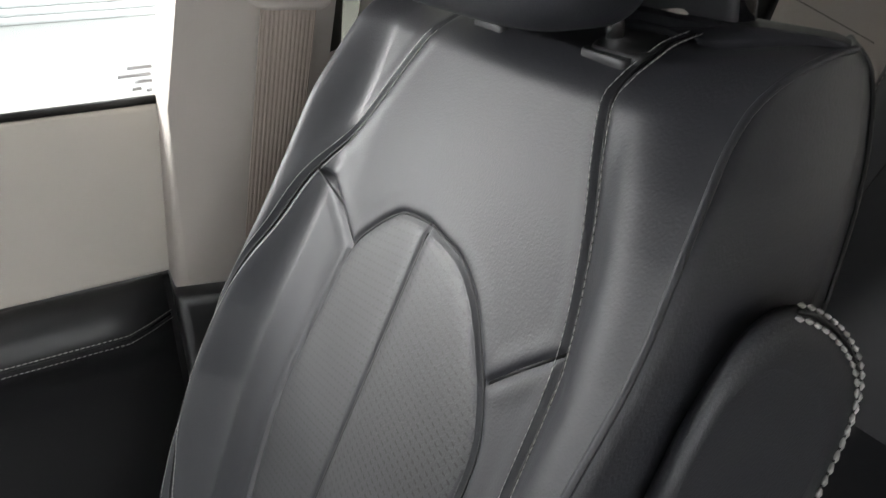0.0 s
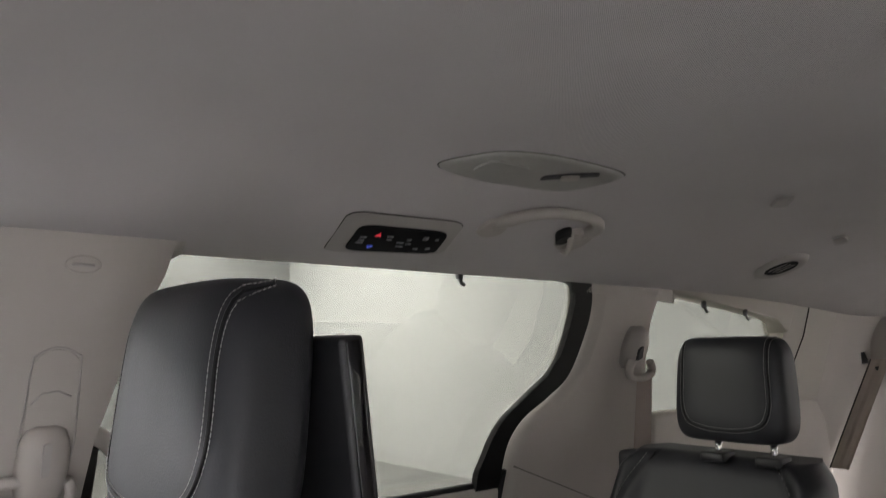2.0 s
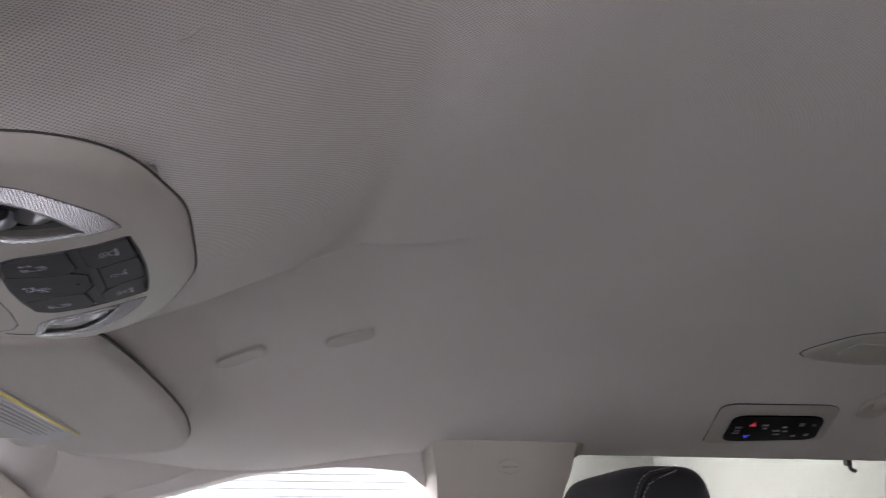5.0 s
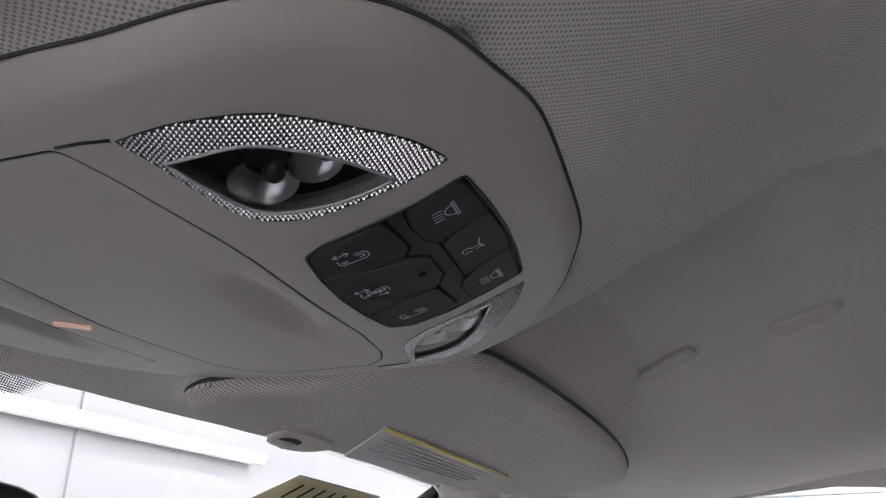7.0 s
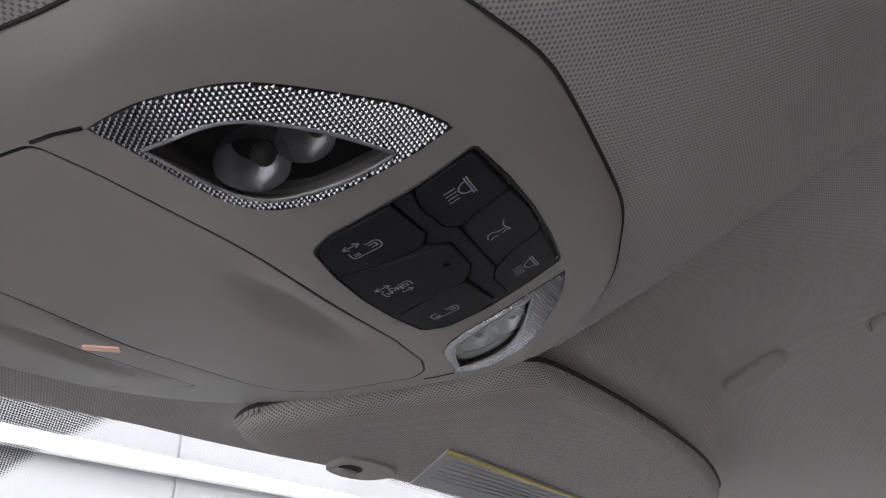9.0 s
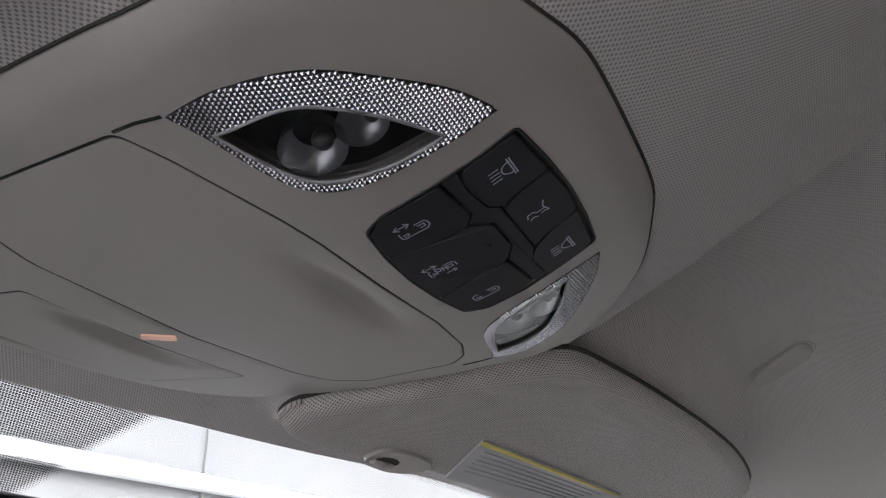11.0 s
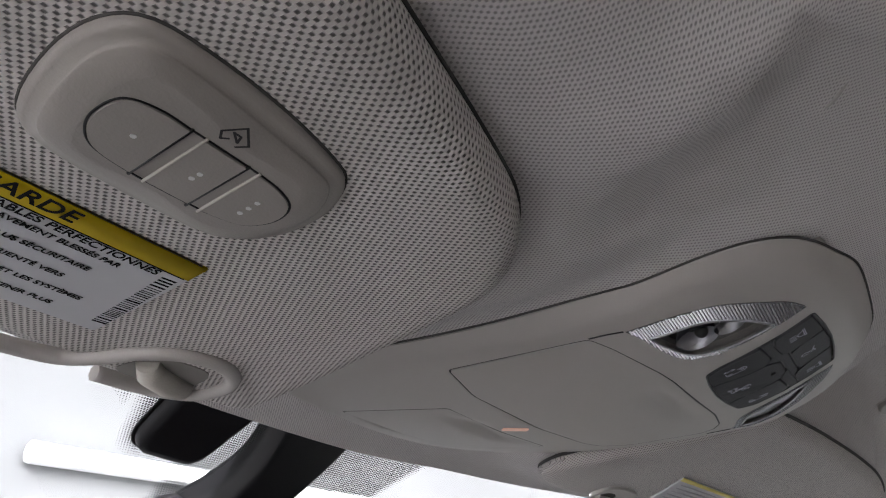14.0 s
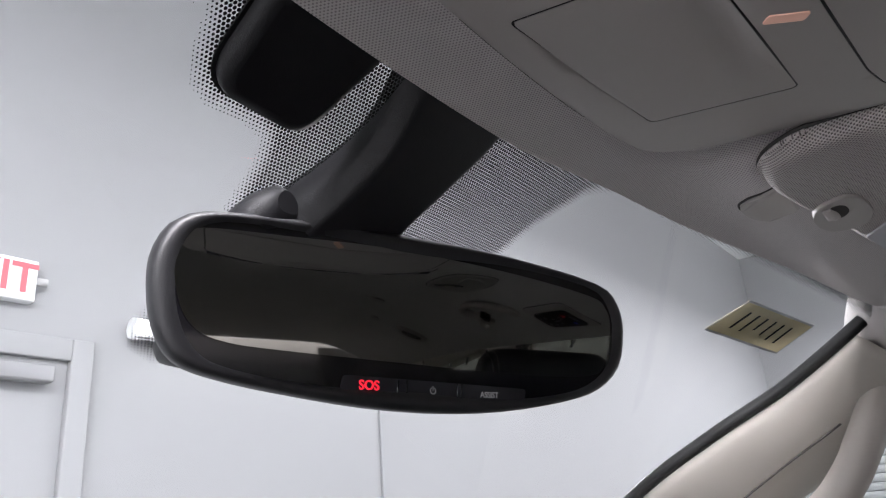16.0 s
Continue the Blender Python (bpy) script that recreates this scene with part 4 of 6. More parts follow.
    bar = [(-0.0300, 0.2370), (-0.0228, 0.2381), (-0.0132, 0.2371), (-0.0100, 0.2344), (0.0150, 0.2347), (0.0200, 0.2377), (0.0322, 0.2374),
           (0.0326, 0.2408), (0.0134, 0.2420), (0.0072, 0.2379), (-0.0062, 0.2377), (-0.0110, 0.2430), (-0.0142, 0.2403), (-0.0300, 0.2415)]
    part("centre_bar", prism(bar, lambda x, y, w: on_console(x, y, w), -0.002, 0.0003, 0.0002, 1), KEY, pad)
    for poly, kind in BUTTONS:
        cx, cy = sum(p[0] for p in poly) / len(poly), sum(p[1] for p in poly) / len(poly)
        b = part("button", prism(line_offset(rounded(poly, 0.0012, 3), -0.0002), lambda x, y, w: on_console(x, y, w), -0.002, 0.0006, 0.0003, 2), KEY, pad)
        cx, cy = {"lamp_l": (-0.0217, 0.2277), "gate": (0.0004, 0.2272), "lamp_r": (0.0225, 0.2277), "slide_l": (-0.0213, 0.2540), "slide_off": (0.0002, 0.2570), "slide_r": (0.0230, 0.2540)}[kind]
        k = 0.00105
        part("symbol", ribbon([[(u * k, v * k) for u, v in ln] for ln in icon_lines(kind)], 0.00040, lambda u, v: on_console(cx - v, cy - u, 0.00075)), KEY_PRINT, b, smooth=False)
        if kind == "slide_off":
            m = Matrix(((0, -1, 0, cx), (-1, 0, 0, cy), (0, 0, -1, console_z(cx, cy) - 0.0009), (0, 0, 0, 1)))
            lettering("off_letters", "OFF", 0.0028, m, KEY_PRINT, b, 0.00005)
    return t


CLEAR_EDGE = material("clear_acrylic_edge", (0.30, 0.30, 0.31), 0.12, spec=0.8, vary=0.1)
DARK_BOWL = material("dark_lamp_bowl", (0.17, 0.165, 0.165), 0.55, vary=0.3, vary_scale=60)
STUD = material("prism_acrylic", (0.42, 0.42, 0.45), 0.2, metal=0.8, vary=0.2, vary_scale=200)
STUD_BASE = material("prism_base", (0.018, 0.018, 0.02), 0.3, vary=0.2)
SMOKE = clear_glass("smoked_lens", (0.84, 0.84, 0.85), 0.15)
REFLECT = material("reflector_silver", (0.42, 0.42, 0.44), 0.34, metal=1.0, vary=0.1, vary_scale=80)
PALE_LENS = material("bulb_lens", (0.05, 0.05, 0.05), 0.3)
KEY_PRINT = material("lavender_print", (0.46, 0.45, 0.56), 0.6)
KEY = material("soft_black_keys", (0.020, 0.020, 0.025), 0.6, spec=0.3, bump=0.15, bump_scale=2500, vary=0.15)
overhead_console()


# ---- sun visors ----
CLIP_SHADE = material("shaded_clip_plastic", (0.20, 0.185, 0.17), 0.6)


def visor(side):
    t = thing("sun_visor", (side * 0.3, 0.33, 1.51), "greige knitted cloth sun visor folded up with a warning label" if side > 0 else "greige cloth sun visor with garage remote buttons and warning label", "sun visor", "sun visors")
    outline = line_offset(even_poly(VISOR_P if side > 0 else VISOR_D, 160, 1), 0.0025)
    deep = 0.80 if side > 0 else 1.0
    rings = []
    for inset, dz in ((0.012, 0.0142), (0.004, 0.0140), (0.0008, 0.0128), (0.0, 0.0102), (0.0006, 0.0065), (0.0025, 0.003), (0.006, 0.0008), (0.011, 0.0)):
        rings.append([(side * x, y, visor_z(side * x, y) + dz * deep) for x, y in line_offset(outline, inset)])
    bm, vs = grid(rings, True)
    bm.faces.new(vs[0])
    inner = line_offset(outline, 0.011)
    bm = sheet(inner, [], 0.012, lambda x, y, w: (side * x, y, visor_z(side * x, y)), 0, bm)
    bmesh.ops.remove_doubles(bm, verts=bm.verts, dist=1e-5)
    pad = part("pad", bm, VISOR_CLOTH, t)
    unrolled = {}
    run, profile = 0.0, [(0.011, 0.0), (0.006, 0.0008), (0.0025, 0.003), (0.0006, 0.0065), (0.0, 0.0102), (0.0008, 0.0128), (0.004, 0.0140), (0.012, 0.0142)]
    for (i0, d0), (i1, d1) in zip(profile, profile[1:]):
        run += math.hypot(i1 - i0, d1 - d0)
        for (x, y), q in zip(line_offset(outline, i1), line_offset(outline, 0.011 - run)):
            unrolled[(round(side * x, 5), round(y, 5), round(visor_z(side * x, y) + d1 * deep, 5))] = (side * q[0], q[1])
    pad.data.uv_layers.remove(pad.data.uv_layers[0])
    weave_map(pad.data, unrolled)
    face = lambda x, y, w: (side * x, y, visor_z(side * x, y) - w)
    if side < 0:
        # the clip end: a moulded loop round a pale pivot bar; a dark plate paints the recess's shade
        loop = smooth_line([(0.232, 0.4025, 0), (0.214, 0.4000, 0), (0.2060, 0.3925, 0), (0.2010, 0.3810, 0), (0.1925, 0.3725, 0), (0.180, 0.3705, 0), (0.169, 0.3765, 0), (0.1645, 0.3860, 0), (0.167, 0.3970, 0), (0.180, 0.4025, 0), (0.198, 0.4035, 0)], 6)
        part("clip_loop", tube([face(p.x, p.y, 0.0004) for p in loop], 0.0026, 8), GREIGE, t)
        part("clip_recess_shade", prism(rounded([(0.198, 0.3985), (0.195, 0.379), (0.174, 0.378), (0.170, 0.3985)], 0.008), face, -0.003, 0.0003), CLIP_SHADE, t)
        part("pivot_bar", tube([face(0.194, 0.3850, 0.0005), face(0.189, 0.3895, 0.0010), face(0.179, 0.3935, 0.0010), face(0.172, 0.3945, 0.0005)], [0.0034, 0.0044, 0.0044, 0.0034], 12), PALE, t, "pale plastic pivot bar")
    else:
        plate = smooth_poly([(0.174, 0.3935), (0.1665, 0.3875), (0.166, 0.376), (0.181, 0.3705), (0.206, 0.3708), (0.2155, 0.379), (0.209, 0.392), (0.190, 0.396)], 4)
        part("clip_plate", prism(plate, face, -0.002, 0.0022, 0.0010), GREIGE, t)
        # A dark disc on the plate paints the shade in its hole.
        part("clip_recess_shade", prism(ellipse(0.1805, 0.3835, 0.0095, 0.0050), face, -0.001, 0.0026, 0.0004), GAP, t)
        part("pivot_bar", tube([face(0.172, 0.3875, 0.0020), face(0.179, 0.3865, 0.0032), face(0.187, 0.3855, 0.0020)], [0.0022, 0.0030, 0.0022], 10), GREIGE, t, "plastic pivot bar")
    first = next(i for i in range(len(outline)) if outline[i][1] > 0.372 >= outline[i - 1][1])
    hem = [q for q in outline[first:] + outline[:first] if q[1] > 0.372]
    part("hem", tube([(side * x, y, visor_z(side * x, y) + 0.009 * deep) for x, y in hem], 0.0020 * deep, 8), VISOR_CLOTH, t)
    # Dark tube round the pad stands in for the shade behind it.
    part("edge_shade", tube([(side * x, y, visor_z(side * x, y) + 0.0118 * deep) for x, y in line_offset(outline, -0.0004 if side > 0 else 0.0)], 0.0012 if side > 0 else 0.00045, 6, closed=True), SEAL_AND_SHADE, t, "dark line painted for the shade round the pad's edge")
    return t, face


def garage_remote(t, face):
    pod = [(0.2801, 0.3103), (0.2839, 0.2968), (0.2838, 0.2862), (0.2792, 0.2804), (0.2676, 0.2788), (0.2536, 0.2790), (0.2396, 0.2808), (0.2327, 0.2835), (0.2275, 0.2919), (0.2266, 0.3040), (0.2312, 0.3133), (0.2399, 0.3168), (0.2604, 0.3170), (0.2737, 0.3156)]
    o = smooth_poly(pod, 4)
    rings = [[face(x, y, w) for x, y in line_offset(o, i)] for i, w in ((0, -0.001), (0.0, 0.0010), (0.0004, 0.0017), (0.0012, 0.0021), (0.0029, 0.0023), (0.0030, 0.0028), (0.0034, 0.0031), (0.0050, 0.0034), (0.0072, 0.0041), (0.0085, 0.0042))]
    bm, vs = grid(rings, True)
    remote = part("garage_remote", sheet(line_offset(o, 0.0085), [], 0.005, lambda x, y, w: face(x, y, 0.0042), 0, bm), REMOTE, t, "three button garage remote")
    slot = even_poly([(0.2728, 0.3031), (0.2746, 0.2984), (0.2740, 0.2925), (0.2690, 0.2903), (0.2626, 0.2902), (0.2505, 0.2902), (0.2420, 0.2908), (0.2365, 0.2935), (0.2348, 0.2990), (0.2372, 0.3043), (0.2430, 0.3064), (0.2483, 0.3070), (0.2605, 0.3073), (0.2690, 0.3062)], 120, 1)
    part("slot_gap", tube([face(x, y, 0.0041) for x, y in slot], 0.00030, 6, closed=True), RUBBER, remote)
    cuts = [(0.2630, 0.2612), (0.2600, 0.2583), (0.2506, 0.2488), (0.2480, 0.2461)]
    spans = [(None, cuts[0]), (cuts[1], cuts[2]), (cuts[3], None)]
    dots = [[(0.2675, 0.2983)], [(0.2542, 0.2999), (0.2542, 0.2979)], [(0.2413, 0.3014), (0.2415, 0.2990), (0.2418, 0.2965)]]
    at = lambda c, y: c[0] + (c[1] - c[0]) * (y - 0.2900) / 0.0172
    for (hi, lo), spots in zip(spans, dots):
        poly = []
        for x, y in line_offset(slot, 0.0004):
            x = min(x, at(hi, y)) if hi else x
            x = max(x, at(lo, y)) if lo else x
            if not poly or math.hypot(x - poly[-1][0], y - poly[-1][1]) > 0.0001:
                poly.append((x, y))
        b = part("button", prism(poly, face, 0.0030, 0.0046), REMOTE, remote)
        for cx, cy in spots:
            part("dot", prism(ellipse(cx, cy, 0.00055, 0.00055, 10), face, 0.0040, 0.00475), PRINT, b)
    # Black and pale lines paint each ridge's shaded and lit edge.
    for i, c in enumerate(cuts):
        part("ridge", tube([face(at(c, 0.2898), 0.2898, 0.0044), face(at(c, 0.3076), 0.3076, 0.0044)], 0.00032, 6), PALE if i % 2 else RUBBER, remote)
    # Dark tube round the pod's foot stands in for the shadow there.
    part("rim_shade", tube([face(x, y, -0.0001) for x, y in line_offset(o, -0.0001)], 0.0004, 6, closed=True), GAP, remote)
    house = [[(0.2593, 0.2878), (0.2605, 0.2862), (0.2584, 0.2826), (0.2550, 0.2858), (0.2562, 0.2876)], [(0.2593, 0.2878), (0.2584, 0.2868)], [(0.2590, 0.2850), (0.2568, 0.2866), (0.2575, 0.2850), (0.2590, 0.2850)]]
    part("house_symbol", ribbon(house, 0.00045, lambda x, y: face(x, y, 0.0046)), RUBBER, remote, smooth=False)


def warning_label(t, face, x0, x1, y0, y1, skew, big):
    lab = part("warning_label", prism(rounded([(x0, y0), (x1, y0), (x1 + skew, y1), (x0 + skew, y1)], 0.0015), face, -0.001, 0.0006), PAPER, t, "white and yellow warning label")
    share = 0.155 if big else 0.075
    yb = y0 + (y1 - y0) * share
    part("yellow_band", prism([(x0, y0), (x1, y0), (x1 + skew * share, yb), (x0, yb)], face, 0.0, 0.00068), YELLOW if big else SHEEN_YELLOW, lab)
    if not big:
        for i in range(6):
            y = yb + 0.004 + i * 0.0048
            part("text_bar", prism([(x0 + 0.008, y), (x1 - 0.02 - 0.006 * (i % 3), y), (x1 - 0.02 - 0.006 * (i % 3), y + 0.0007), (x0 + 0.008, y + 0.0007)], face, 0.0, 0.00085), GREYINK, lab)
        return
    part("rule", prism([(x0, yb), (x1, yb), (x1, yb + 0.0004), (x0, yb + 0.0004)], face, 0.0, 0.00072), INK, lab)

    def words(text, xe, y, size, align="RIGHT"):
        p = face(xe, y, 0.00078)
        m = Matrix(((1, 0, 0, p[0]), (0, -1, 0, p[1]), (0, 0, -1, p[2]), (0, 0, 0, 1)))
        lettering("text_line", text, size, m, INK, lab, 0.00003, align)

    words("EN GARDE", 0.2534, 0.3328, 0.0064)
    words("S GONFLABLES PERFECTIONN\u00c9S", 0.2292, 0.3386, 0.0036)
    words("TU\u00c9S OU GRAVEMENT BLESS\u00c9S PAR", 0.2364, 0.3425, 0.0027)
    words("LACE LA PLUS S\u00c9CURITAIRE", 0.2393, 0.3488, 0.0027)
    words("ANT ORIENT\u00c9 VERS", 0.2409, 0.3556, 0.0027)
    words("CURIT\u00c9 ET LES SYST\u00c8MES", 0.2313, 0.3628, 0.0027)
    words("R OBTENIR PLUS", 0.2343, 0.3696, 0.0027)
    rng = random.Random(5)
    y = 0.3395
    while y < 0.3722:
        h = rng.choice((0.0003, 0.0004, 0.0007))
        o = -0.0055 * (y - 0.3395) / 0.033
        part("code_bar", prism([(0.2274 + o, y), (0.2236 + o, y - 0.0004), (0.2236 + o, y + h - 0.0004), (0.2274 + o, y + h)], face, 0.0004, 0.00066), INK, lab)
        y += h + rng.choice((0.0006, 0.0008, 0.0010))


def visor_catch():
    t = thing("visor_catch", (0.195, 0.418, 1.52), "small greige visor catch on the windscreen header", "catch")
    place = lambda x, y, w: (x, y, roof_z(x, y) - w)
    c = rounded([(0.177, 0.4215), (0.196, 0.4335), (0.214, 0.4335), (0.224, 0.4265), (0.204, 0.402), (0.163, 0.402)], 0.006)
    part("base", prism(c, place, -0.004, 0.0025, 0.0012), GREIGE, t)
    part("edge_gap", tube([place(x, y, 0.0002) for x, y in line_offset(c, -0.0006)], 0.0007, 5, closed=True), GAP, t)


visor_catch()
GREYINK = material("grey_ink", (0.38, 0.38, 0.39), 0.7)
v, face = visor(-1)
garage_remote(v, face)
warning_label(v, face, 0.345, 0.2237, 0.3292, 0.3768, -0.0062, True)
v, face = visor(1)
skewed = lambda x, y, w: face(0.196 + x + 0.98 * y, 0.334 - 0.143 * x + y, w + 0.0008)
warning_label(v, skewed, 0.0, 0.175, 0.0, 0.046, 0.0, False)


# ---- ceiling fittings ----
def plug(x, y, turn):
    t = thing("visor_stop", (x, y, roof_z(x, y)), "small oval greige ceiling plug", "ceiling plug", "ceiling plugs")
    c, s = math.cos(turn), math.sin(turn)
    place = lambda u, v, w: (x + u * c - v * s, y + u * s + v * c, roof_z(x + u * c - v * s, y + u * s + v * c) - w)
    part("cap", prism(rounded([(-0.024, -0.009), (0.024, -0.009), (0.024, 0.009), (-0.024, 0.009)], 0.008), place, -0.002, 0.004, 0.002), GREIGE, t)
    part("edge_gap", tube([place(u, v, 0.0) for u, v in rounded([(-0.026, -0.011), (0.026, -0.011), (0.026, 0.011), (-0.026, 0.011)], 0.009)], 0.0005, 5, closed=True), GREIGE, t)


plug(0.4052, 0.1869, radians(62))
plug(0.3915, 0.0845, radians(73))


def on_roof(x, y, w=0.0):
    return (x, y, roof_z(x, y) - w)


def ceiling_lamp(side):
    """The flat courtesy lamp over the second row."""
    t = thing("dome_lamp", (side * 0.38, -0.56, 1.62), "flat greige dome lamp with switch set flush in the headliner", "ceiling lamp", "dome lamps")
    place = lambda x, y, w: on_roof(side * x, y, w)
    o = smooth_poly([(0.413, -0.449), (0.382, -0.468), (0.353, -0.500), (0.337, -0.573), (0.346, -0.687), (0.412, -0.664), (0.426, -0.556), (0.424, -0.492)], 4)
    rings = [[place(x, y, w) for x, y in line_offset(o, i)] for i, w in ((-0.001, -0.004), (0.0, 0.0015), (0.003, 0.0035), (0.010, 0.004))]
    bm, vs = grid(rings, True)
    body = part("body", sheet(line_offset(o, 0.010), [], 0.02, lambda x, y, w: place(x, y, 0.004), 0, bm), DOME, t)
    part("edge_gap", tube([place(x, y, 0.0) for x, y in line_offset(o, -0.002)], 0.0010, 5, closed=True), GAP, t)
    part("lens", prism(rounded([(0.372, -0.492), (0.404, -0.486), (0.408, -0.540), (0.372, -0.552)], 0.010), place, 0.002, 0.006, 0.001), DOME, t, "flat lamp lens")
    part("switch_slot", prism(rounded([(0.398, -0.590), (0.384, -0.586), (0.346, -0.640), (0.356, -0.652)], 0.006, 4), place, 0.002, 0.0052), BLACK, t, "dark switch slot")
    part("switch", prism(rounded([(0.384, -0.612), (0.374, -0.604), (0.362, -0.624), (0.372, -0.632)], 0.004, 4), place, 0.003, 0.0085, 0.001), PALE, t, "pale rocker switch")



ceiling_lamp(1)
ceiling_lamp(-1)


def climate_panel():
    t = thing("climate_panel", (0.57, -0.5, 1.56), "rear climate control panel set flush in the headliner edge", "control panel")
    a, b, c, d = (Vector(q) for q in ((0.612, -0.457), (0.544, -0.441), (0.539, -0.571), (0.598, -0.596)))

    def spot(u, v):
        """u from front to rear, v from the window up to the roof, both 0 to 1 over the display."""
        return (a * (1 - u) * (1 - v) + b * (1 - u) * v + c * u * v + d * u * (1 - v))

    place = lambda u, v, w: on_roof(*spot(u, v), w)
    bez = rounded([(-0.17, -0.20), (-0.22, 1.32), (1.16, 1.38), (1.10, -0.14)], 0.22, 6)
    part("bezel", sheet(bez, [], 0.12, lambda u, v, w: place(u, v, 0.0022 - w), 0.003), GREIGE, t)
    part("edge_gap", tube([place(u, v, 0.001) for u, v in bez], 0.0009, 5, closed=True), GAP, t)
    scr = rounded([(0.0, 0.0), (-0.02, 1.0), (1.02, 1.0), (1.0, 0.0)], 0.20, 6)
    s = part("display", sheet(scr, [], 0.1, lambda u, v, w: place(u, v, 0.0045 - w), 0.003), DISPLAY, t, "dark display with small lit symbols")
    mark = lambda poly, mat, nm: part(nm, prism(poly, lambda u, v, w: place(u, v, w), 0.003, 0.0052), mat, s)
    mark([(0.20, 0.68), (0.27, 0.67), (0.24, 0.82)], RED, "arrow")
    mark([(0.19, 0.29), (0.26, 0.29), (0.22, 0.16)], BLUE, "arrow")
    for u, v, w, h in ((0.09, 0.62, 0.07, 0.06), (0.09, 0.50, 0.06, 0.05), (0.09, 0.40, 0.07, 0.05), (0.37, 0.70, 0.07, 0.05), (0.38, 0.58, 0.05, 0.05), (0.52, 0.48, 0.08, 0.06), (0.54, 0.32, 0.08, 0.05),
                       (0.60, 0.62, 0.05, 0.06), (0.62, 0.45, 0.06, 0.05), (0.78, 0.72, 0.06, 0.12), (0.92, 0.70, 0.04, 0.08), (0.74, 0.24, 0.05, 0.07), (0.88, 0.28, 0.05, 0.09)):
        mark([(u - w / 2, v - h / 2), (u + w / 2, v - h / 2), (u + w / 2, v + h / 2), (u - w / 2, v + h / 2)], DIM, "symbol")


DIM = material("dim_print", (0.16, 0.16, 0.18), 0.6)
climate_panel()


def grab_handle():
    t = thing("grab_handle", on_roof(0.5, -0.72), "beige folding grab handle with coat hook", "grab handle")
    pts = smooth_line([on_roof(0.512, -0.632, -0.004), on_roof(0.486, -0.634, 0.008), on_roof(0.460, -0.650, 0.013), on_roof(0.447, -0.685, 0.014), on_roof(0.446, -0.735, 0.014), on_roof(0.456, -0.778, 0.013), on_roof(0.478, -0.800, 0.010), on_roof(0.508, -0.806, -0.004)], 7)
    k = len(pts)
    part("grip", tube(pts, [0.0078 + 0.0045 * abs(2 * i / (k - 1) - 1) ** 3 for i in range(k)], 14), BEIGE, t)
    part("mount", prism(rounded([(0.500, -0.612), (0.535, -0.612), (0.535, -0.655), (0.500, -0.650)], 0.012), lambda x, y, w: on_roof(x, y, w), -0.004, 0.006, 0.003), BEIGE, t)
    part("mount", prism(rounded([(0.495, -0.775), (0.540, -0.775), (0.540, -0.832), (0.495, -0.825)], 0.012), lambda x, y, w: on_roof(x, y, w), -0.004, 0.008, 0.004), BEIGE, t)
    part("hook_recess", prism(ellipse(0.508, -0.765, 0.012, 0.012, 16), lambda x, y, w: on_roof(x, y, w), 0.0, 0.014), RUBBER, t)
    part("coat_hook", tube(smooth_line([on_roof(0.500, -0.770, 0.008), on_roof(0.503, -0.772, 0.022), on_roof(0.512, -0.774, 0.028), on_roof(0.520, -0.775, 0.022)], 5), 0.0045, 8), PALE, t)


grab_handle()


def round_vent():
    """The round lamp in the headliner's rear edge."""
    t = thing("ceiling_vent", on_roof(0.517, -1.463), "round dark vent with pale slats in a greige ring", "vent")
    place = lambda u, v, w: on_roof(0.517 + v, -1.463 + u, w)
    ring = ellipse(0, 0, 0.062, 0.052)
    bm, vs = grid([[place(u, v, w) for u, v in line_offset(ring, i)] for i, w in ((0, -0.002), (0.002, 0.006), (0.012, 0.010), (0.022, 0.006))], True)
    part("ring", bm, GREIGE, t)
    part("core", prism(ellipse(0, 0, 0.043, 0.033), place, -0.002, 0.0062), DISPLAY, t)
    for i in range(3):
        part("slat", prism([(-0.022 + 0.016 * i, -0.018), (-0.019 + 0.016 * i, -0.018), (-0.013 + 0.016 * i, 0.018), (-0.016 + 0.016 * i, 0.018)], place, 0.003, 0.0068), GREIGE, t)


round_vent()
for x, y, turn in ((0.307, -1.02, 0.6), (0.395, -1.455, 0.3)):
    t = thing("ceiling_slot", (x, y, roof_z(x, y)), "small moulded slot cover in the headliner", "ceiling plug", "ceiling slots")
    c, s = math.cos(turn), math.sin(turn)
    cover = lambda u, v, w: on_roof(x + u * c - v * s, y + u * s + v * c, w)
    part("cap", prism(rounded([(-0.011, -0.034), (0.011, -0.034), (0.011, 0.034), (-0.011, 0.034)], 0.009), cover, -0.002, 0.004, 0.0015), GREIGE, t)
    part("edge_gap", tube([cover(u, v, 0.0) for u, v in rounded([(-0.012, -0.036), (0.012, -0.036), (0.012, 0.036), (-0.012, 0.036)], 0.010)], 0.0010, 5, closed=True), GREIGE, t)

t = thing("cloth_nick", on_roof(-0.125, 0.195), "short dark nick in the headliner cloth", "mark")
part("nick", tube(smooth_line([on_roof(-0.1235, 0.1985, -0.0004), on_roof(-0.1245, 0.1955, 0.0003), on_roof(-0.1262, 0.1915, -0.0004)], 4), 0.0006, 6), GREIGE, t)
# ---- centre pillar fittings, passenger side ----
INSET = 0.08


def on_pillar(y, z, w=0.0):
    return (side_x(z) - INSET - w, y, z)


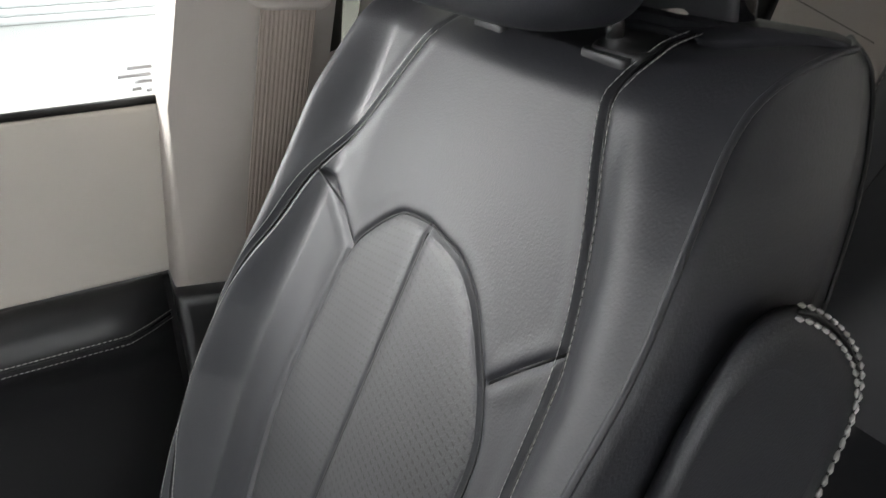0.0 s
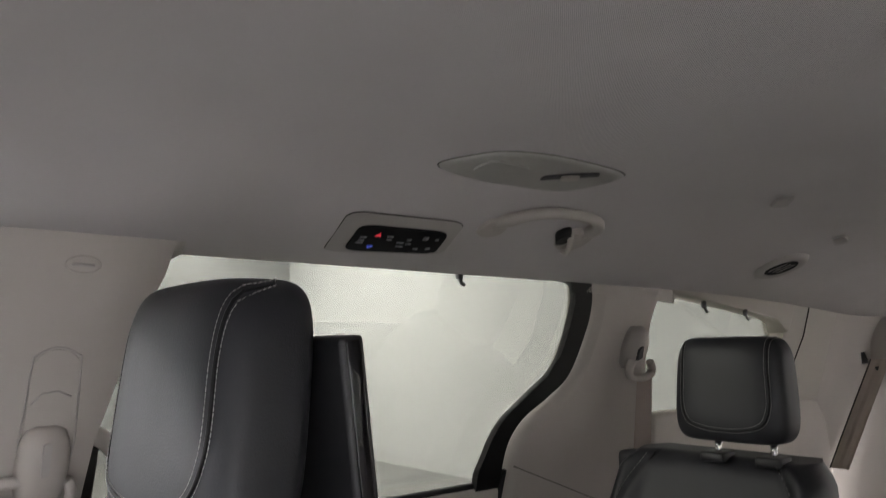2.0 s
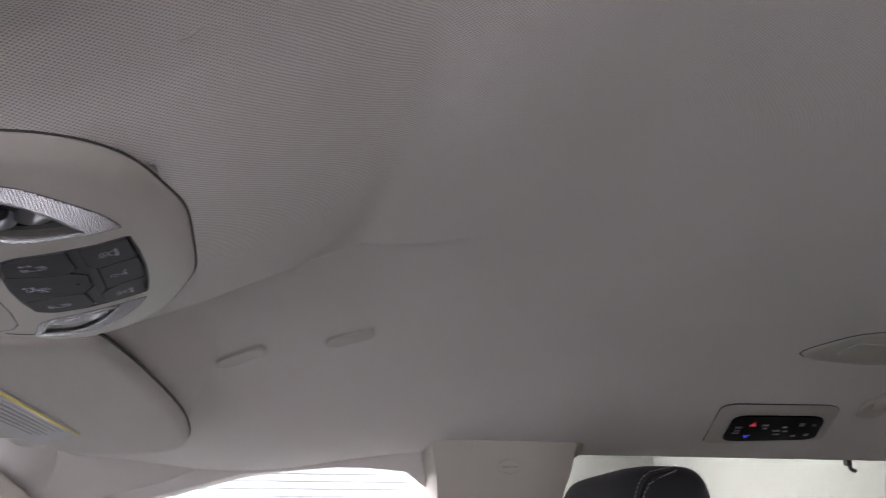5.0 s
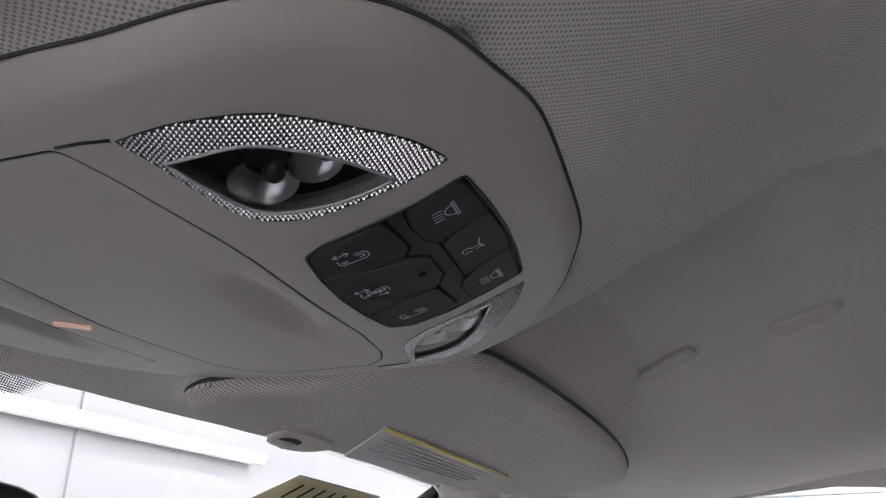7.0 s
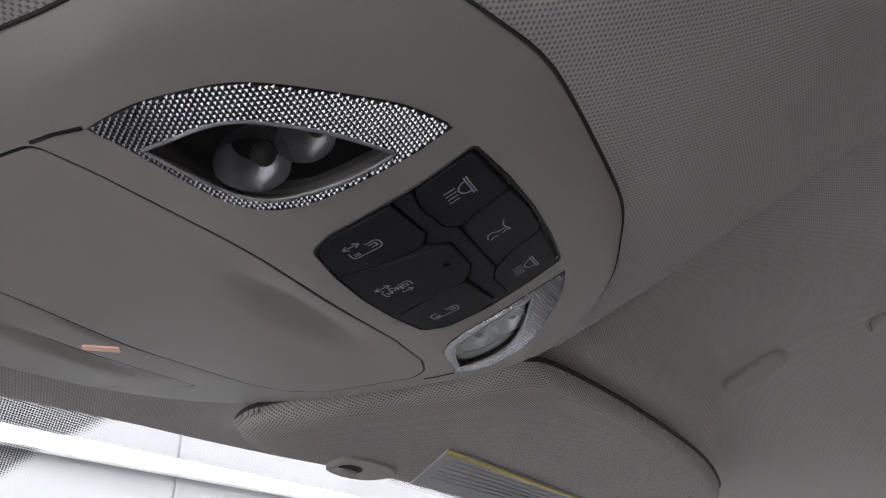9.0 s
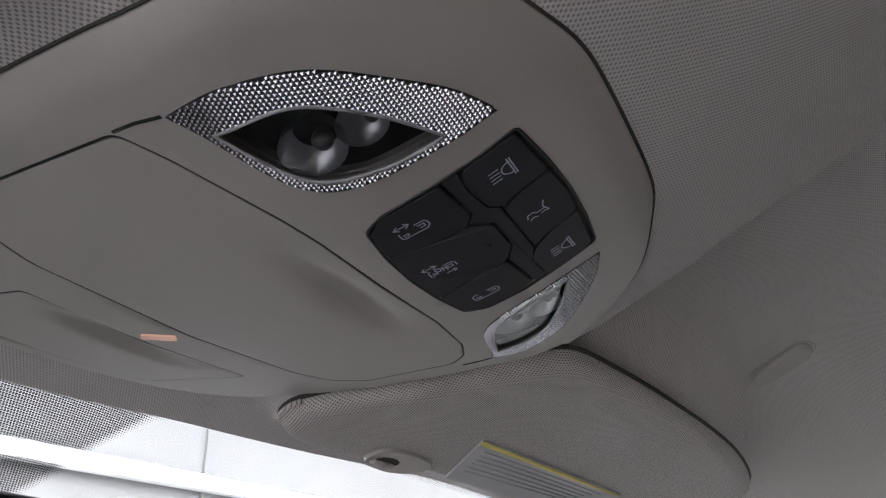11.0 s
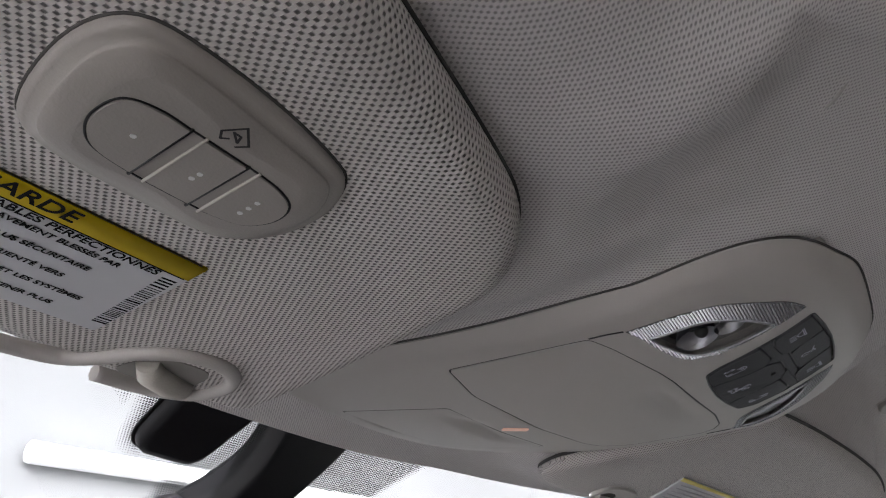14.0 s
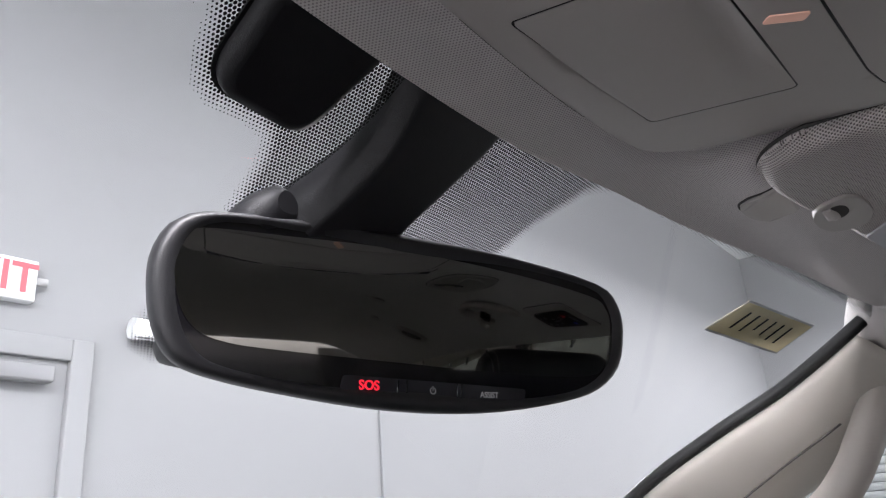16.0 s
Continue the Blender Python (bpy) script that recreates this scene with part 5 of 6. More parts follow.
def seat_belt():
    t = thing("seat_belt", on_pillar(-0.14, 1.29), "beige seat belt hanging from a pillar guide", "seat belt", "seat belts")
    rail = [(-0.127, 1.30), (-0.127, 1.412), (-0.131, 1.426), (-0.150, 1.434), (-0.170, 1.426), (-0.174, 1.412), (-0.174, 1.30)]
    part("adjuster_plate", prism(rounded(rail, 0.012), on_pillar, -0.004, 0.0015, 0.001), BEIGE, t)
    part("adjuster_edge", tube([on_pillar(y, z, 0.001) for y, z in smooth_poly(rail, 3)], 0.0011, 6, closed=True), GREIGE, t)
    part("adjuster_lip", tube([on_pillar(y, z, 0.002) for y, z in ((-0.130, 1.375), (-0.140, 1.386), (-0.155, 1.388), (-0.168, 1.382))], 0.0012, 6), GREIGE, t)
    shell = []
    for z, h, d in ((1.352, 0.010, 0.004), (1.348, 0.019, 0.012), (1.335, 0.0245, 0.020), (1.31, 0.0255, 0.024), (1.285, 0.024, 0.024), (1.272, 0.020, 0.018), (1.268, 0.010, 0.008)):
        ring = []
        for a in np.linspace(0, math.pi, 13):
            ring.append(on_pillar(-0.148 - h * math.cos(a), z, d * math.sin(a) ** 0.6 if 0 < a < math.pi else 0.0))
        shell.append(ring + [on_pillar(-0.148, z, -0.004)])
    g = part("guide_cover", loft(shell), BEIGE, t, "rounded beige belt guide cover")
    part("guide_slot", prism(rounded([(-0.151, 1.300), (-0.151, 1.335), (-0.143, 1.335), (-0.143, 1.300)], 0.003), on_pillar, 0.02, 0.0255), GREIGE, g)
    ring = smooth_line([on_pillar(-0.104, 1.292, 0.012), on_pillar(-0.102, 1.278, 0.016), on_pillar(-0.112, 1.268, 0.020), on_pillar(-0.140, 1.266, 0.022), on_pillar(-0.168, 1.264, 0.020), on_pillar(-0.177, 1.274, 0.016), on_pillar(-0.175, 1.290, 0.012), on_pillar(-0.165, 1.292, 0.010), on_pillar(-0.115, 1.296, 0.010)], 6, True)
    part("belt_ring", tube(ring, 0.0062, 10, closed=True), BEIGE, t)
    rows = []
    for k in range(25):
        z = 1.272 - 0.50 * k / 24
        s = k / 24
        y0, y1 = -0.112 + 0.052 * s, -0.166 + 0.046 * s
        rows.append([on_pillar(y0 + (y1 - y0) * i / 48, z, 0.016 - 0.006 * s + 0.0012 * math.sin(math.pi * i / 48) + (0.0008 if i % 4 > 1 else 0.0)) for i in range(49)])
    bm, _ = grid(rows)
    part("webbing", bm, WEB, t, "ribbed beige webbing")
    edge = bmesh.new()
    for col in (0, 10, 48):
        tube([r[col] for r in rows], 0.0011, 5, edge)
    part("webbing_edge", edge, WEB, t)
    return t


seat_belt()


def pillar_handle():
    t = thing("pillar_grab_handle", on_pillar(-0.21, 1.27), "beige upright grab handle on the centre pillar", "grab handle")
    pts = smooth_line([on_pillar(y, z, -0.018) for y, z in ((-0.160, 1.350), (-0.203, 1.336), (-0.226, 1.318), (-0.237, 1.298), (-0.236, 1.245), (-0.228, 1.214), (-0.212, 1.198), (-0.165, 1.185))], 6)
    part("grip", tube(pts, 0.0105, 12), BEIGE, t)


pillar_handle()
t = thing("pillar_tag", on_pillar(-0.163, 1.519), "faint oval moulded tag on the centre pillar", "tag")
part("rim", tube([on_pillar(-0.163 + y, 1.519 + z, 0.0) for y, z in ellipse(0, 0, 0.017, 0.0085, 28)], 0.0012, 6, closed=True), BEIGE, t)
part("text_bar", prism([(-0.174, 1.5175), (-0.152, 1.5175), (-0.152, 1.5205), (-0.174, 1.5205)], on_pillar, -0.002, 0.0006), GREIGE, t)


# ---- front door armrest, passenger side ----
def door_armrest():
    t = thing("door_armrest", (0.86, 0.4, 0.85), "black leather door armrest with double white stitching", "armrest")
    rows = []
    prof = [(0.0, 0.935), (0.018, 0.938), (0.038, 0.930), (0.052, 0.910), (0.056, 0.885), (0.050, 0.862), (0.036, 0.845), (0.02, 0.80), (0.018, 0.72), (0.02, 0.6)]
    for j in range(40):
        y = 0.012 + 1.05 * j / 39
        k = step(0.0, 0.05, y - 0.012)
        rows.append([(0.905 - d * (0.35 + 0.65 * k) - 0.008, y, z - 0.012 - 0.03 * y) for d, z in prof])
    bm, _ = grid(rows)
    part("pad", bm, DOOR_VINYL, t)
    seam = [(r[4][0] - 0.001, r[4][1], r[4][2]) for r in rows]
    part("seam", tube(seam, 0.0012, 6), RUBBER, t)
    st = stitches([(x, y, z + 0.006) for x, y, z in seam], 0.0062, 0.0045, 0.0008, (-0.0016, 0, 0))
    stitches([(x + 0.001, y, z - 0.006) for x, y, z in seam], 0.0062, 0.0045, 0.0008, (-0.0016, 0, 0), st)
    part("stitching", st, THREAD, t, "white double stitching", kind="stuff")


door_armrest()


# ---- front passenger seat ----
CX = 0.38
SEAT_W = [(0.55, 0.19), (0.80, 0.213), (0.88, 0.247), (0.95, 0.268), (1.02, 0.264), (1.06, 0.254), (1.10, 0.245), (1.16, 0.234), (1.22, 0.228), (1.28, 0.224), (1.32, 0.222)]
SEAM_OUT = [(0.55, 0.15), (0.80, 0.175), (0.86, 0.207), (0.92, 0.236), (0.97, 0.243), (1.02, 0.236), (1.06, 0.222), (1.10, 0.204), (1.15, 0.186), (1.20, 0.152), (1.245, 0.122), (1.27, 0.103), (1.30, 0.090)]
SEAM_IN = [(0.55, 0.19), (0.90, 0.175), (0.97, 0.172), (1.02, 0.166), (1.08, 0.160), (1.15, 0.154), (1.20, 0.136), (1.245, 0.113), (1.27, 0.103), (1.30, 0.095)]
ARCH_IN = [(0.0, 1.165), (0.022, 1.163), (0.045, 1.160), (0.072, 1.147), (0.096, 1.126), (0.112, 1.108), (0.124, 1.087), (0.128, 1.055), (0.126, 1.02), (0.118, 0.955), (0.106, 0.905), (0.088, 0.86), (0.07, 0.82)]
ARCH_OUT = [(0.0, 1.165), (0.022, 1.163), (0.045, 1.157), (0.072, 1.138), (0.092, 1.117), (0.100, 1.085), (0.107, 1.045), (0.113, 0.993), (0.107, 0.95), (0.097, 0.915), (0.08, 0.87), (0.06, 0.82)]
# the inboard edge of the backrest: half width and forward height of its welt
WELT_W = [(0.55, 0.21), (0.90, 0.212), (1.132, 0.209), (1.17, 0.208), (1.19, 0.204), (1.217, 0.197), (1.24, 0.189), (1.259, 0.180), (1.275, 0.174), (1.30, 0.171)]
WELT_B = [(0.55, 0.034), (1.08, 0.029), (1.132, 0.025), (1.17, 0.020), (1.19, 0.015), (1.217, 0.010), (1.24, 0.003), (1.259, -0.006), (1.275, -0.016), (1.30, -0.026)]


def seat_line(z):
    return -0.123 - 0.5 * (z - 1.16)


def seat_front(x, z):
    """The backrest's face: a shallow dish between raised side bolsters; puffed panels."""
    dish = seat_line(z) + 0.004 * (1 - (x / 0.13) ** 2) * (abs(x) < 0.13)
    if x < 0:
        s0, w = lerp_table(SEAM_IN, z), lerp_table(WELT_W, z)
        t = min(1.0, max(0.0, (-x - s0) / (w - s0)))
        return dish + lerp_table(WELT_B, z) * t * t * (3 - 2 * t) + 0.009 * math.sin(math.pi * t) ** 1.5
    u = x / lerp_table(SEAT_W, z)
    return dish + 0.040 * step(0.70, 0.92, u) * (1 - 0.55 * step(1.2, 1.3, z)) - 0.045 * max(0.0, (u - 0.86) / 0.14) ** 2.2


def top_fall(z):
    """How far the face falls back over the rounded top."""
    return 0.05 * (1 - math.sqrt(max(0.0, 1 - min(1.0, max(0.0, z - 1.262) / 0.026) ** 2)))


def polyline_gap(lines, x, z):
    best = 1.0
    for ln in lines:
        for (a, b), (c, d) in zip(ln, ln[1:]):
            vx, vz = c - a, d - b
            t = max(0.0, min(1.0, ((x - a) * vx + (z - b) * vz) / (vx * vx + vz * vz + 1e-12)))
            best = min(best, math.hypot(x - a - t * vx, z - b - t * vz))
    return best


def fine(line, n=6):
    return [(p.x, p.y) for p in smooth_line([(a, b, 0) for a, b in line], n)]


def front_seat():
    t = thing("front_seat", (CX, -0.05, 0.4), "black leather front seat with perforated insert and white stitching", "seat", "front seats")
    sides = (-1, 1)
    seam = fine([(w, z) for z, w in SEAM_IN[1:]], 6)
    seam_out = fine([(w, z) for z, w in SEAM_OUT[1:]], 6)
    notch = [(0.110, 1.117), (0.128, 1.134), (0.152, 1.155)]
    notch_out = [(0.092, 1.117), (0.135, 1.130), (0.186, 1.150)]
    of = {-1: (seam, fine(ARCH_IN, 5), notch), 1: (seam_out, fine(ARCH_OUT, 5), notch_out)}
    grooves = [[(s * x, z) for x, z in ln] for s in sides for ln in of[s]] + [[(0.0, 1.163), (0.0, 0.80)]]
    ends = np.array([(a, b, c, d) for ln in grooves for (a, b), (c, d) in zip(ln, ln[1:])])
    span = ends[:, 2:] - ends[:, :2]
    size = (span ** 2).sum(1) + 1e-12

    def gap(x, z):
        d = np.array((x, z)) - ends[:, :2]
        t = np.clip((d * span).sum(1) / size, 0, 1)
        return math.sqrt((((d - span * t[:, None]) ** 2).sum(1)).min())

    levels = [0.60, 0.66, 0.72, 0.78] + [0.82 + (1.262 - 0.82) * k / 210 for k in range(210)]
    nu = 210
    rows = []
    for j in range(len(levels) + 25):
        row = []
        for i in range(nu + 1):
            u = -1 + 2 * i / nu
            rise = 0.006 * step(0.6, 0.9, abs(u))
            if j < len(levels):
                z, back = levels[j], 0.0
                z += rise * step(1.15, 1.262, z)
            else:
                a = (j - len(levels)) / 24 * math.pi / 2
                z, back = 1.262 + rise + 0.026 * math.sin(a), 0.05 * (1 - math.cos(a))
            if u < 0:
                x = -(1 - (1 - abs(u)) ** 1.1) * lerp_table(WELT_W, z)
            else:
                over = max(0.0, z - 1.225) / 0.089
                w = lerp_table(SEAT_W, z) - 0.055 * (1 - math.sqrt(max(0.0, 1 - over * over)))
                x = (1 - (1 - u) ** 1.15) * w
            y = seat_front(x, z) - back
            if 0.84 < z:
                g = gap(x, z)
                y -= 0.0034 * math.exp(-(g / 0.0020) ** 2) - 0.0009 * math.exp(-((g - 0.008) / 0.006) ** 2)
            row.append((CX + x, y, z))
        rows.append(row)
    rear = []
    for row in rows:
        z = row[0][2]
        yb = seat_line(min(z, 1.28)) - 0.118
        (x0, y0, _), (x1, y1, _) = row[0], row[-1]
        soft = 1 - math.sqrt(max(0.0, 1 - min(1.0, max(0.0, z - 1.255) / 0.045) ** 2))
        xi = x0 + 0.010 + 0.02 * soft
        yb += 0.03 * soft
        tail = [(x1 + 0.004 * math.sin(math.pi * k / 6), y1 + (yb + 0.02 - y1) * k / 6, z) for k in range(1, 6)]
        tail += [(x1 - 0.01 + (xi - x1 + 0.01) * k / 8, yb, z) for k in range(9)]
        rear.append((xi - 0.0005, yb, z))
        tail += [(xi + (x0 - xi) * k / 8 - 0.005 * math.sin(math.pi * k / 8), yb + (y0 - yb) * k / 8, z) for k in range(1, 8)]
        row.extend(tail)
    top = rows[-1]
    mid = [sum(p[k] for p in top) / len(top) for k in (0, 1)]
    for q, h in ((0.93, 0.0025), (0.80, 0.0038), (0.5, 0.0045)):
        rows.append([(mid[0] + (x - mid[0]) * (0.5 + 0.5 * q), mid[1] + (y - mid[1]) * q, z + h) for x, y, z in top])
    bm = loft([[Vector(p) for p in r] for r in rows])
    back = part("backrest", bm, LEATHER, t)
    whole = [(-x, z) for x, z in reversed(of[-1][1])] + of[1][1][1:]
    ins = sheet(line_offset(whole, 0.003), [], 0.006, lambda x, z, w: (CX + x, seat_front(x, z) + 0.0012 - 0.0032 * math.exp(-(abs(x) / 0.0028) ** 2) - 0.0026 * math.exp(-(polyline_gap([whole], x, z) / 0.003) ** 2), z))
    part("perforated_insert", ins, LEATHER_P, back, "perforated leather insert")
    part("insert_seam", tube([(CX + 0.0, seat_front(0, z) - 0.0012, z) for z in np.linspace(1.16, 0.84, 30)], 0.0010, 6), RUBBER, back)
    lines = bmesh.new()
    for s in sides:
        for ln in of[s][1:]:
            tube([(CX + s * x, seat_front(s * x, z) - 0.0026, z) for x, z in ln], 0.0012, 6, lines)
    part("panel_seams", lines, RUBBER, back)
    st = bmesh.new()
    pip = bmesh.new()
    # the inboard seam runs on over the rounded top towards the rear
    over_top = [(0.2775, -0.190, 1.2785), (0.2775, -0.203, 1.2855), (0.280, -0.216, 1.2900), (0.2845, -0.240, 1.2930)]
    for s in sides:
        for off in (-0.0048, 0.0048):
            ln = [(CX + s * (x + off), seat_front(s * (x + off), z) + 0.0008 - top_fall(z), z) for x, z in of[s][0] if z < 1.274]
            if s < 0:
                ln += [tuple(p) for p in smooth_line([(x - off, y, z) for x, y, z in over_top], 5)]
            stitches(ln, 0.0046, 0.0040, 0.0005, (0, 0.0005, 0.0002), st)
        mid = [(CX + s * x, seat_front(s * x, z) - 0.0020 - top_fall(z), z) for x, z in of[s][0] if z < 1.274]
        tube(mid + ([(x, y, z - 0.0006) for x, y, z in over_top] if s < 0 else []), 0.0012, 6, pip)
    part("stitching", st, THREAD, back, "grey white double stitching", kind="stuff")
    part("seam_line", pip, RUBBER, back)
    # welt along the inboard bolster's edge and over the shoulder
    edge = [r[0] for r in rows[4:-3:3]] + [rows[-4][0]]
    last = Vector(rows[-4][0])
    edge += [tuple(last.lerp(Vector(rear[-1]), k / 8)) for k in range(1, 9)]
    part("welt", tube(edge, 0.0021, 8), LEATHER, back, "leather piping along the bolster")
    part("rear_seam", tube(rear[4::4], 0.0014, 6), RUBBER, back)
    part("cushion", box((CX - 0.25, -0.02, 0.42), (CX + 0.25, 0.50, 0.62), 0.06, 4), LEATHER, t)
    part("plinth", box((CX - 0.2, 0.0, 0.40), (CX + 0.2, 0.45, 0.43), 0.005), BLACK, t)
    for x in (0.303, 0.425):
        lift = lambda a, b, w: (a, b, 1.279 + 0.10 * (-0.19 - b) + w)
        p = part("post_guide", prism(rounded([(x - 0.024, -0.194), (x + 0.020, -0.194), (x + 0.026, -0.226), (x + 0.006, -0.238), (x - 0.020, -0.222)], 0.009), lift, -0.012, 0.006, 0.003), BLACK, t, "black headrest post guide")
        part("guide_button", prism(rounded([(x - 0.018, -0.189), (x + 0.022, -0.191), (x + 0.022, -0.200), (x - 0.018, -0.198)], 0.003), lift, -0.012, 0.004, 0.002), BLACK, p)
        part("post", tube([(x + 0.018, -0.212, 1.27), (x + 0.018, -0.214, 1.34)], 0.0055, 12), CHROME, t, "chrome headrest post")
    return t


def headrest(t, cx, cy, cz, wx, dy, hz, tilt, seam_in):
    """A padded headrest with a stitched front panel."""
    rows = []
    n, k = 48, 30

    def shell(a, s):
        # s from bottom to top, a round the body
        e = 0.55
        ring = lambda c: math.copysign(abs(c) ** e, c)
        r = max(0.0, 1 - abs(2 * s - 1) ** 5) ** 0.32
        taper = 1 - 0.10 * s ** 2
        x = wx * ring(math.cos(a)) * (0.60 + 0.40 * r) * taper
        y = dy * ring(math.sin(a)) * (0.45 + 0.55 * r)
        z = hz * (2 * s - 1)
        return x, y, z

    for j in range(k + 1):
        s = 0.5 - 0.5 * math.cos(math.pi * j / k)
        ring = []
        for i in range(n):
            x, y, z = shell(2 * math.pi * i / n, s)
            ring.append((cx + x, cy + y - tilt * z, cz + z))
        rows.append(ring)
    h = part("headrest", loft(rows), LEATHER, t, "padded leather headrest")
    px, pz, fy = wx * seam_in, hz * 0.80, cy + dy

    def front(x, z, lift):
        r = max(0.0, 1 - abs(z / hz) ** 5) ** 0.32
        tx = min(1.0, abs(x) / (wx * (0.60 + 0.40 * r) * (1 - 0.10 * ((z / hz + 1) / 2) ** 2)))
        c = tx ** (1 / 0.55)
        yy = dy * max(0.0, 1 - c * c) ** (0.55 / 2) * (0.45 + 0.55 * r)
        return (cx + x, cy + yy - tilt * z + lift, cz + z)

    path = smooth_line([(-px, hz * 0.97, 0), (-px, pz * 0.5, 0), (-px * 1.02, -pz * 0.35, 0), (-px * 0.86, -pz * 0.78, 0), (-px * 0.45, -pz * 0.93, 0), (0, -pz * 0.96, 0), (px * 0.45, -pz * 0.93, 0), (px * 0.86, -pz * 0.78, 0), (px * 1.02, -pz * 0.35, 0), (px, pz * 0.5, 0), (px, hz * 0.97, 0)], 8)
    part("headrest_seam", tube([front(p.x, p.y, 0.0002) for p in path], 0.0016, 6), RUBBER, h)
    st = bmesh.new()
    for o in (-0.004, 0.003):
        stitches([front(p.x * (1 + o / px), p.y * (1 + (o / pz if p.y < 0 else 0)), 0.0006) for p in path], 0.0042, 0.0035, 0.0005, (0, 0.0005, 0), st)
    part("headrest_stitching", st, THREAD, h, "white double stitching", kind="stuff")
    return h


THREAD_DARK = material("dark_thread", (0.16, 0.16, 0.15), 0.8)
seat = front_seat()
headrest(seat, 0.398, -0.191, 1.388, 0.113, 0.047, 0.094, 0.10, 0.81)


def rear_screen():
    t = thing("seat_back_screen", (0.38, -0.28, 1.35), "black video screen behind the headrest", "screen")
    m = Matrix.Translation((0.386, -0.2535, 1.365)) @ pose(0, 0, 0, -7, 0, 0)
    part("housing", box((-0.113, -0.0105, -0.0745), (0.113, 0.0105, 0.0745), 0.005, 3, m=m), BLACK, t)
    part("side_trim", box((-0.1142, -0.006, -0.070), (-0.110, 0.006, 0.071), 0.0015, 2, m=m), GLOSS, t)
    part("panel", box((-0.104, -0.0125, -0.062), (0.104, -0.0100, 0.068), 0.0012, 2, m=m), GLOSS, t)
    part("bracket", box((-0.05, -0.002, -0.115), (0.05, 0.010, -0.070), 0.004, 2, m=m), BLACK, t)
    part("hinge_bar", tube([(0.305, -0.2525, 1.2955), (0.309, -0.253, 1.2955), (0.352, -0.259, 1.2935)], [0.004, 0.0062, 0.0062], 12), PALE, t, "pale plastic bar")
    part("hinge_block", box((0.318, -0.262, 1.262), (0.356, -0.250, 1.290), 0.004), BLACK, t)


rear_screen()


# the driver's seat, the same again: unseen, added to block light from that side
copy_thing(seat, Matrix.Translation((-0.76, 0, 0)))


def seat_armrest():
    t = thing("folding_armrest", (0.10, -0.1, 1.05), "black leather folding armrest with thick white stitching", "armrest")
    o = [(-0.124, 1.113), (-0.140, 1.150), (-0.164, 1.185), (-0.184, 1.195), (-0.205, 1.191), (-0.238, 1.167), (-0.262, 1.136), (-0.266, 1.105), (-0.255, 1.059), (-0.23, 0.98), (-0.19, 0.87), (-0.13, 0.82), (-0.06, 0.85), (-0.06, 0.92), (-0.085, 1.01)]
    o = even_poly(o, 120, 2)
    lean = lambda x, y, z: (x, y - 1.05 * (x - 0.165), z - 1.3 * (x - 0.165))
    rings = [[lean(x, y, z) for y, z in line_offset(o, i - 0.005)] for x, i in ((0.215, 0.016), (0.208, 0.005), (0.198, 0.0), (0.176, 0.0), (0.168, 0.0015), (0.162, 0.006), (0.158, 0.013), (0.155, 0.024), (0.153, 0.04))]
    part("pad", loft([[Vector(p) for p in r] for r in rings]), LEATHER, t)
    rim = [k for k in range(120) if o[k][1] > 1.02 and o[k][0] < -0.196]
    st = bmesh.new()
    for x, i in ((0.1578, 0.0085), (0.1640, -0.0012)):
        ring = line_offset(o, i)
        stitches([lean(x, *ring[k]) for k in rim], 0.0080, 0.0058, 0.0016, (-0.0010, -0.0006, 0.0004), st)
    part("stitching", st, THREAD, t, "thick white double stitching", kind="stuff")
    ring = line_offset(o, 0.0035)
    part("seam", tube([lean(0.1602, *ring[k]) for k in rim], 0.0012, 6), RUBBER, t)


seat_armrest()


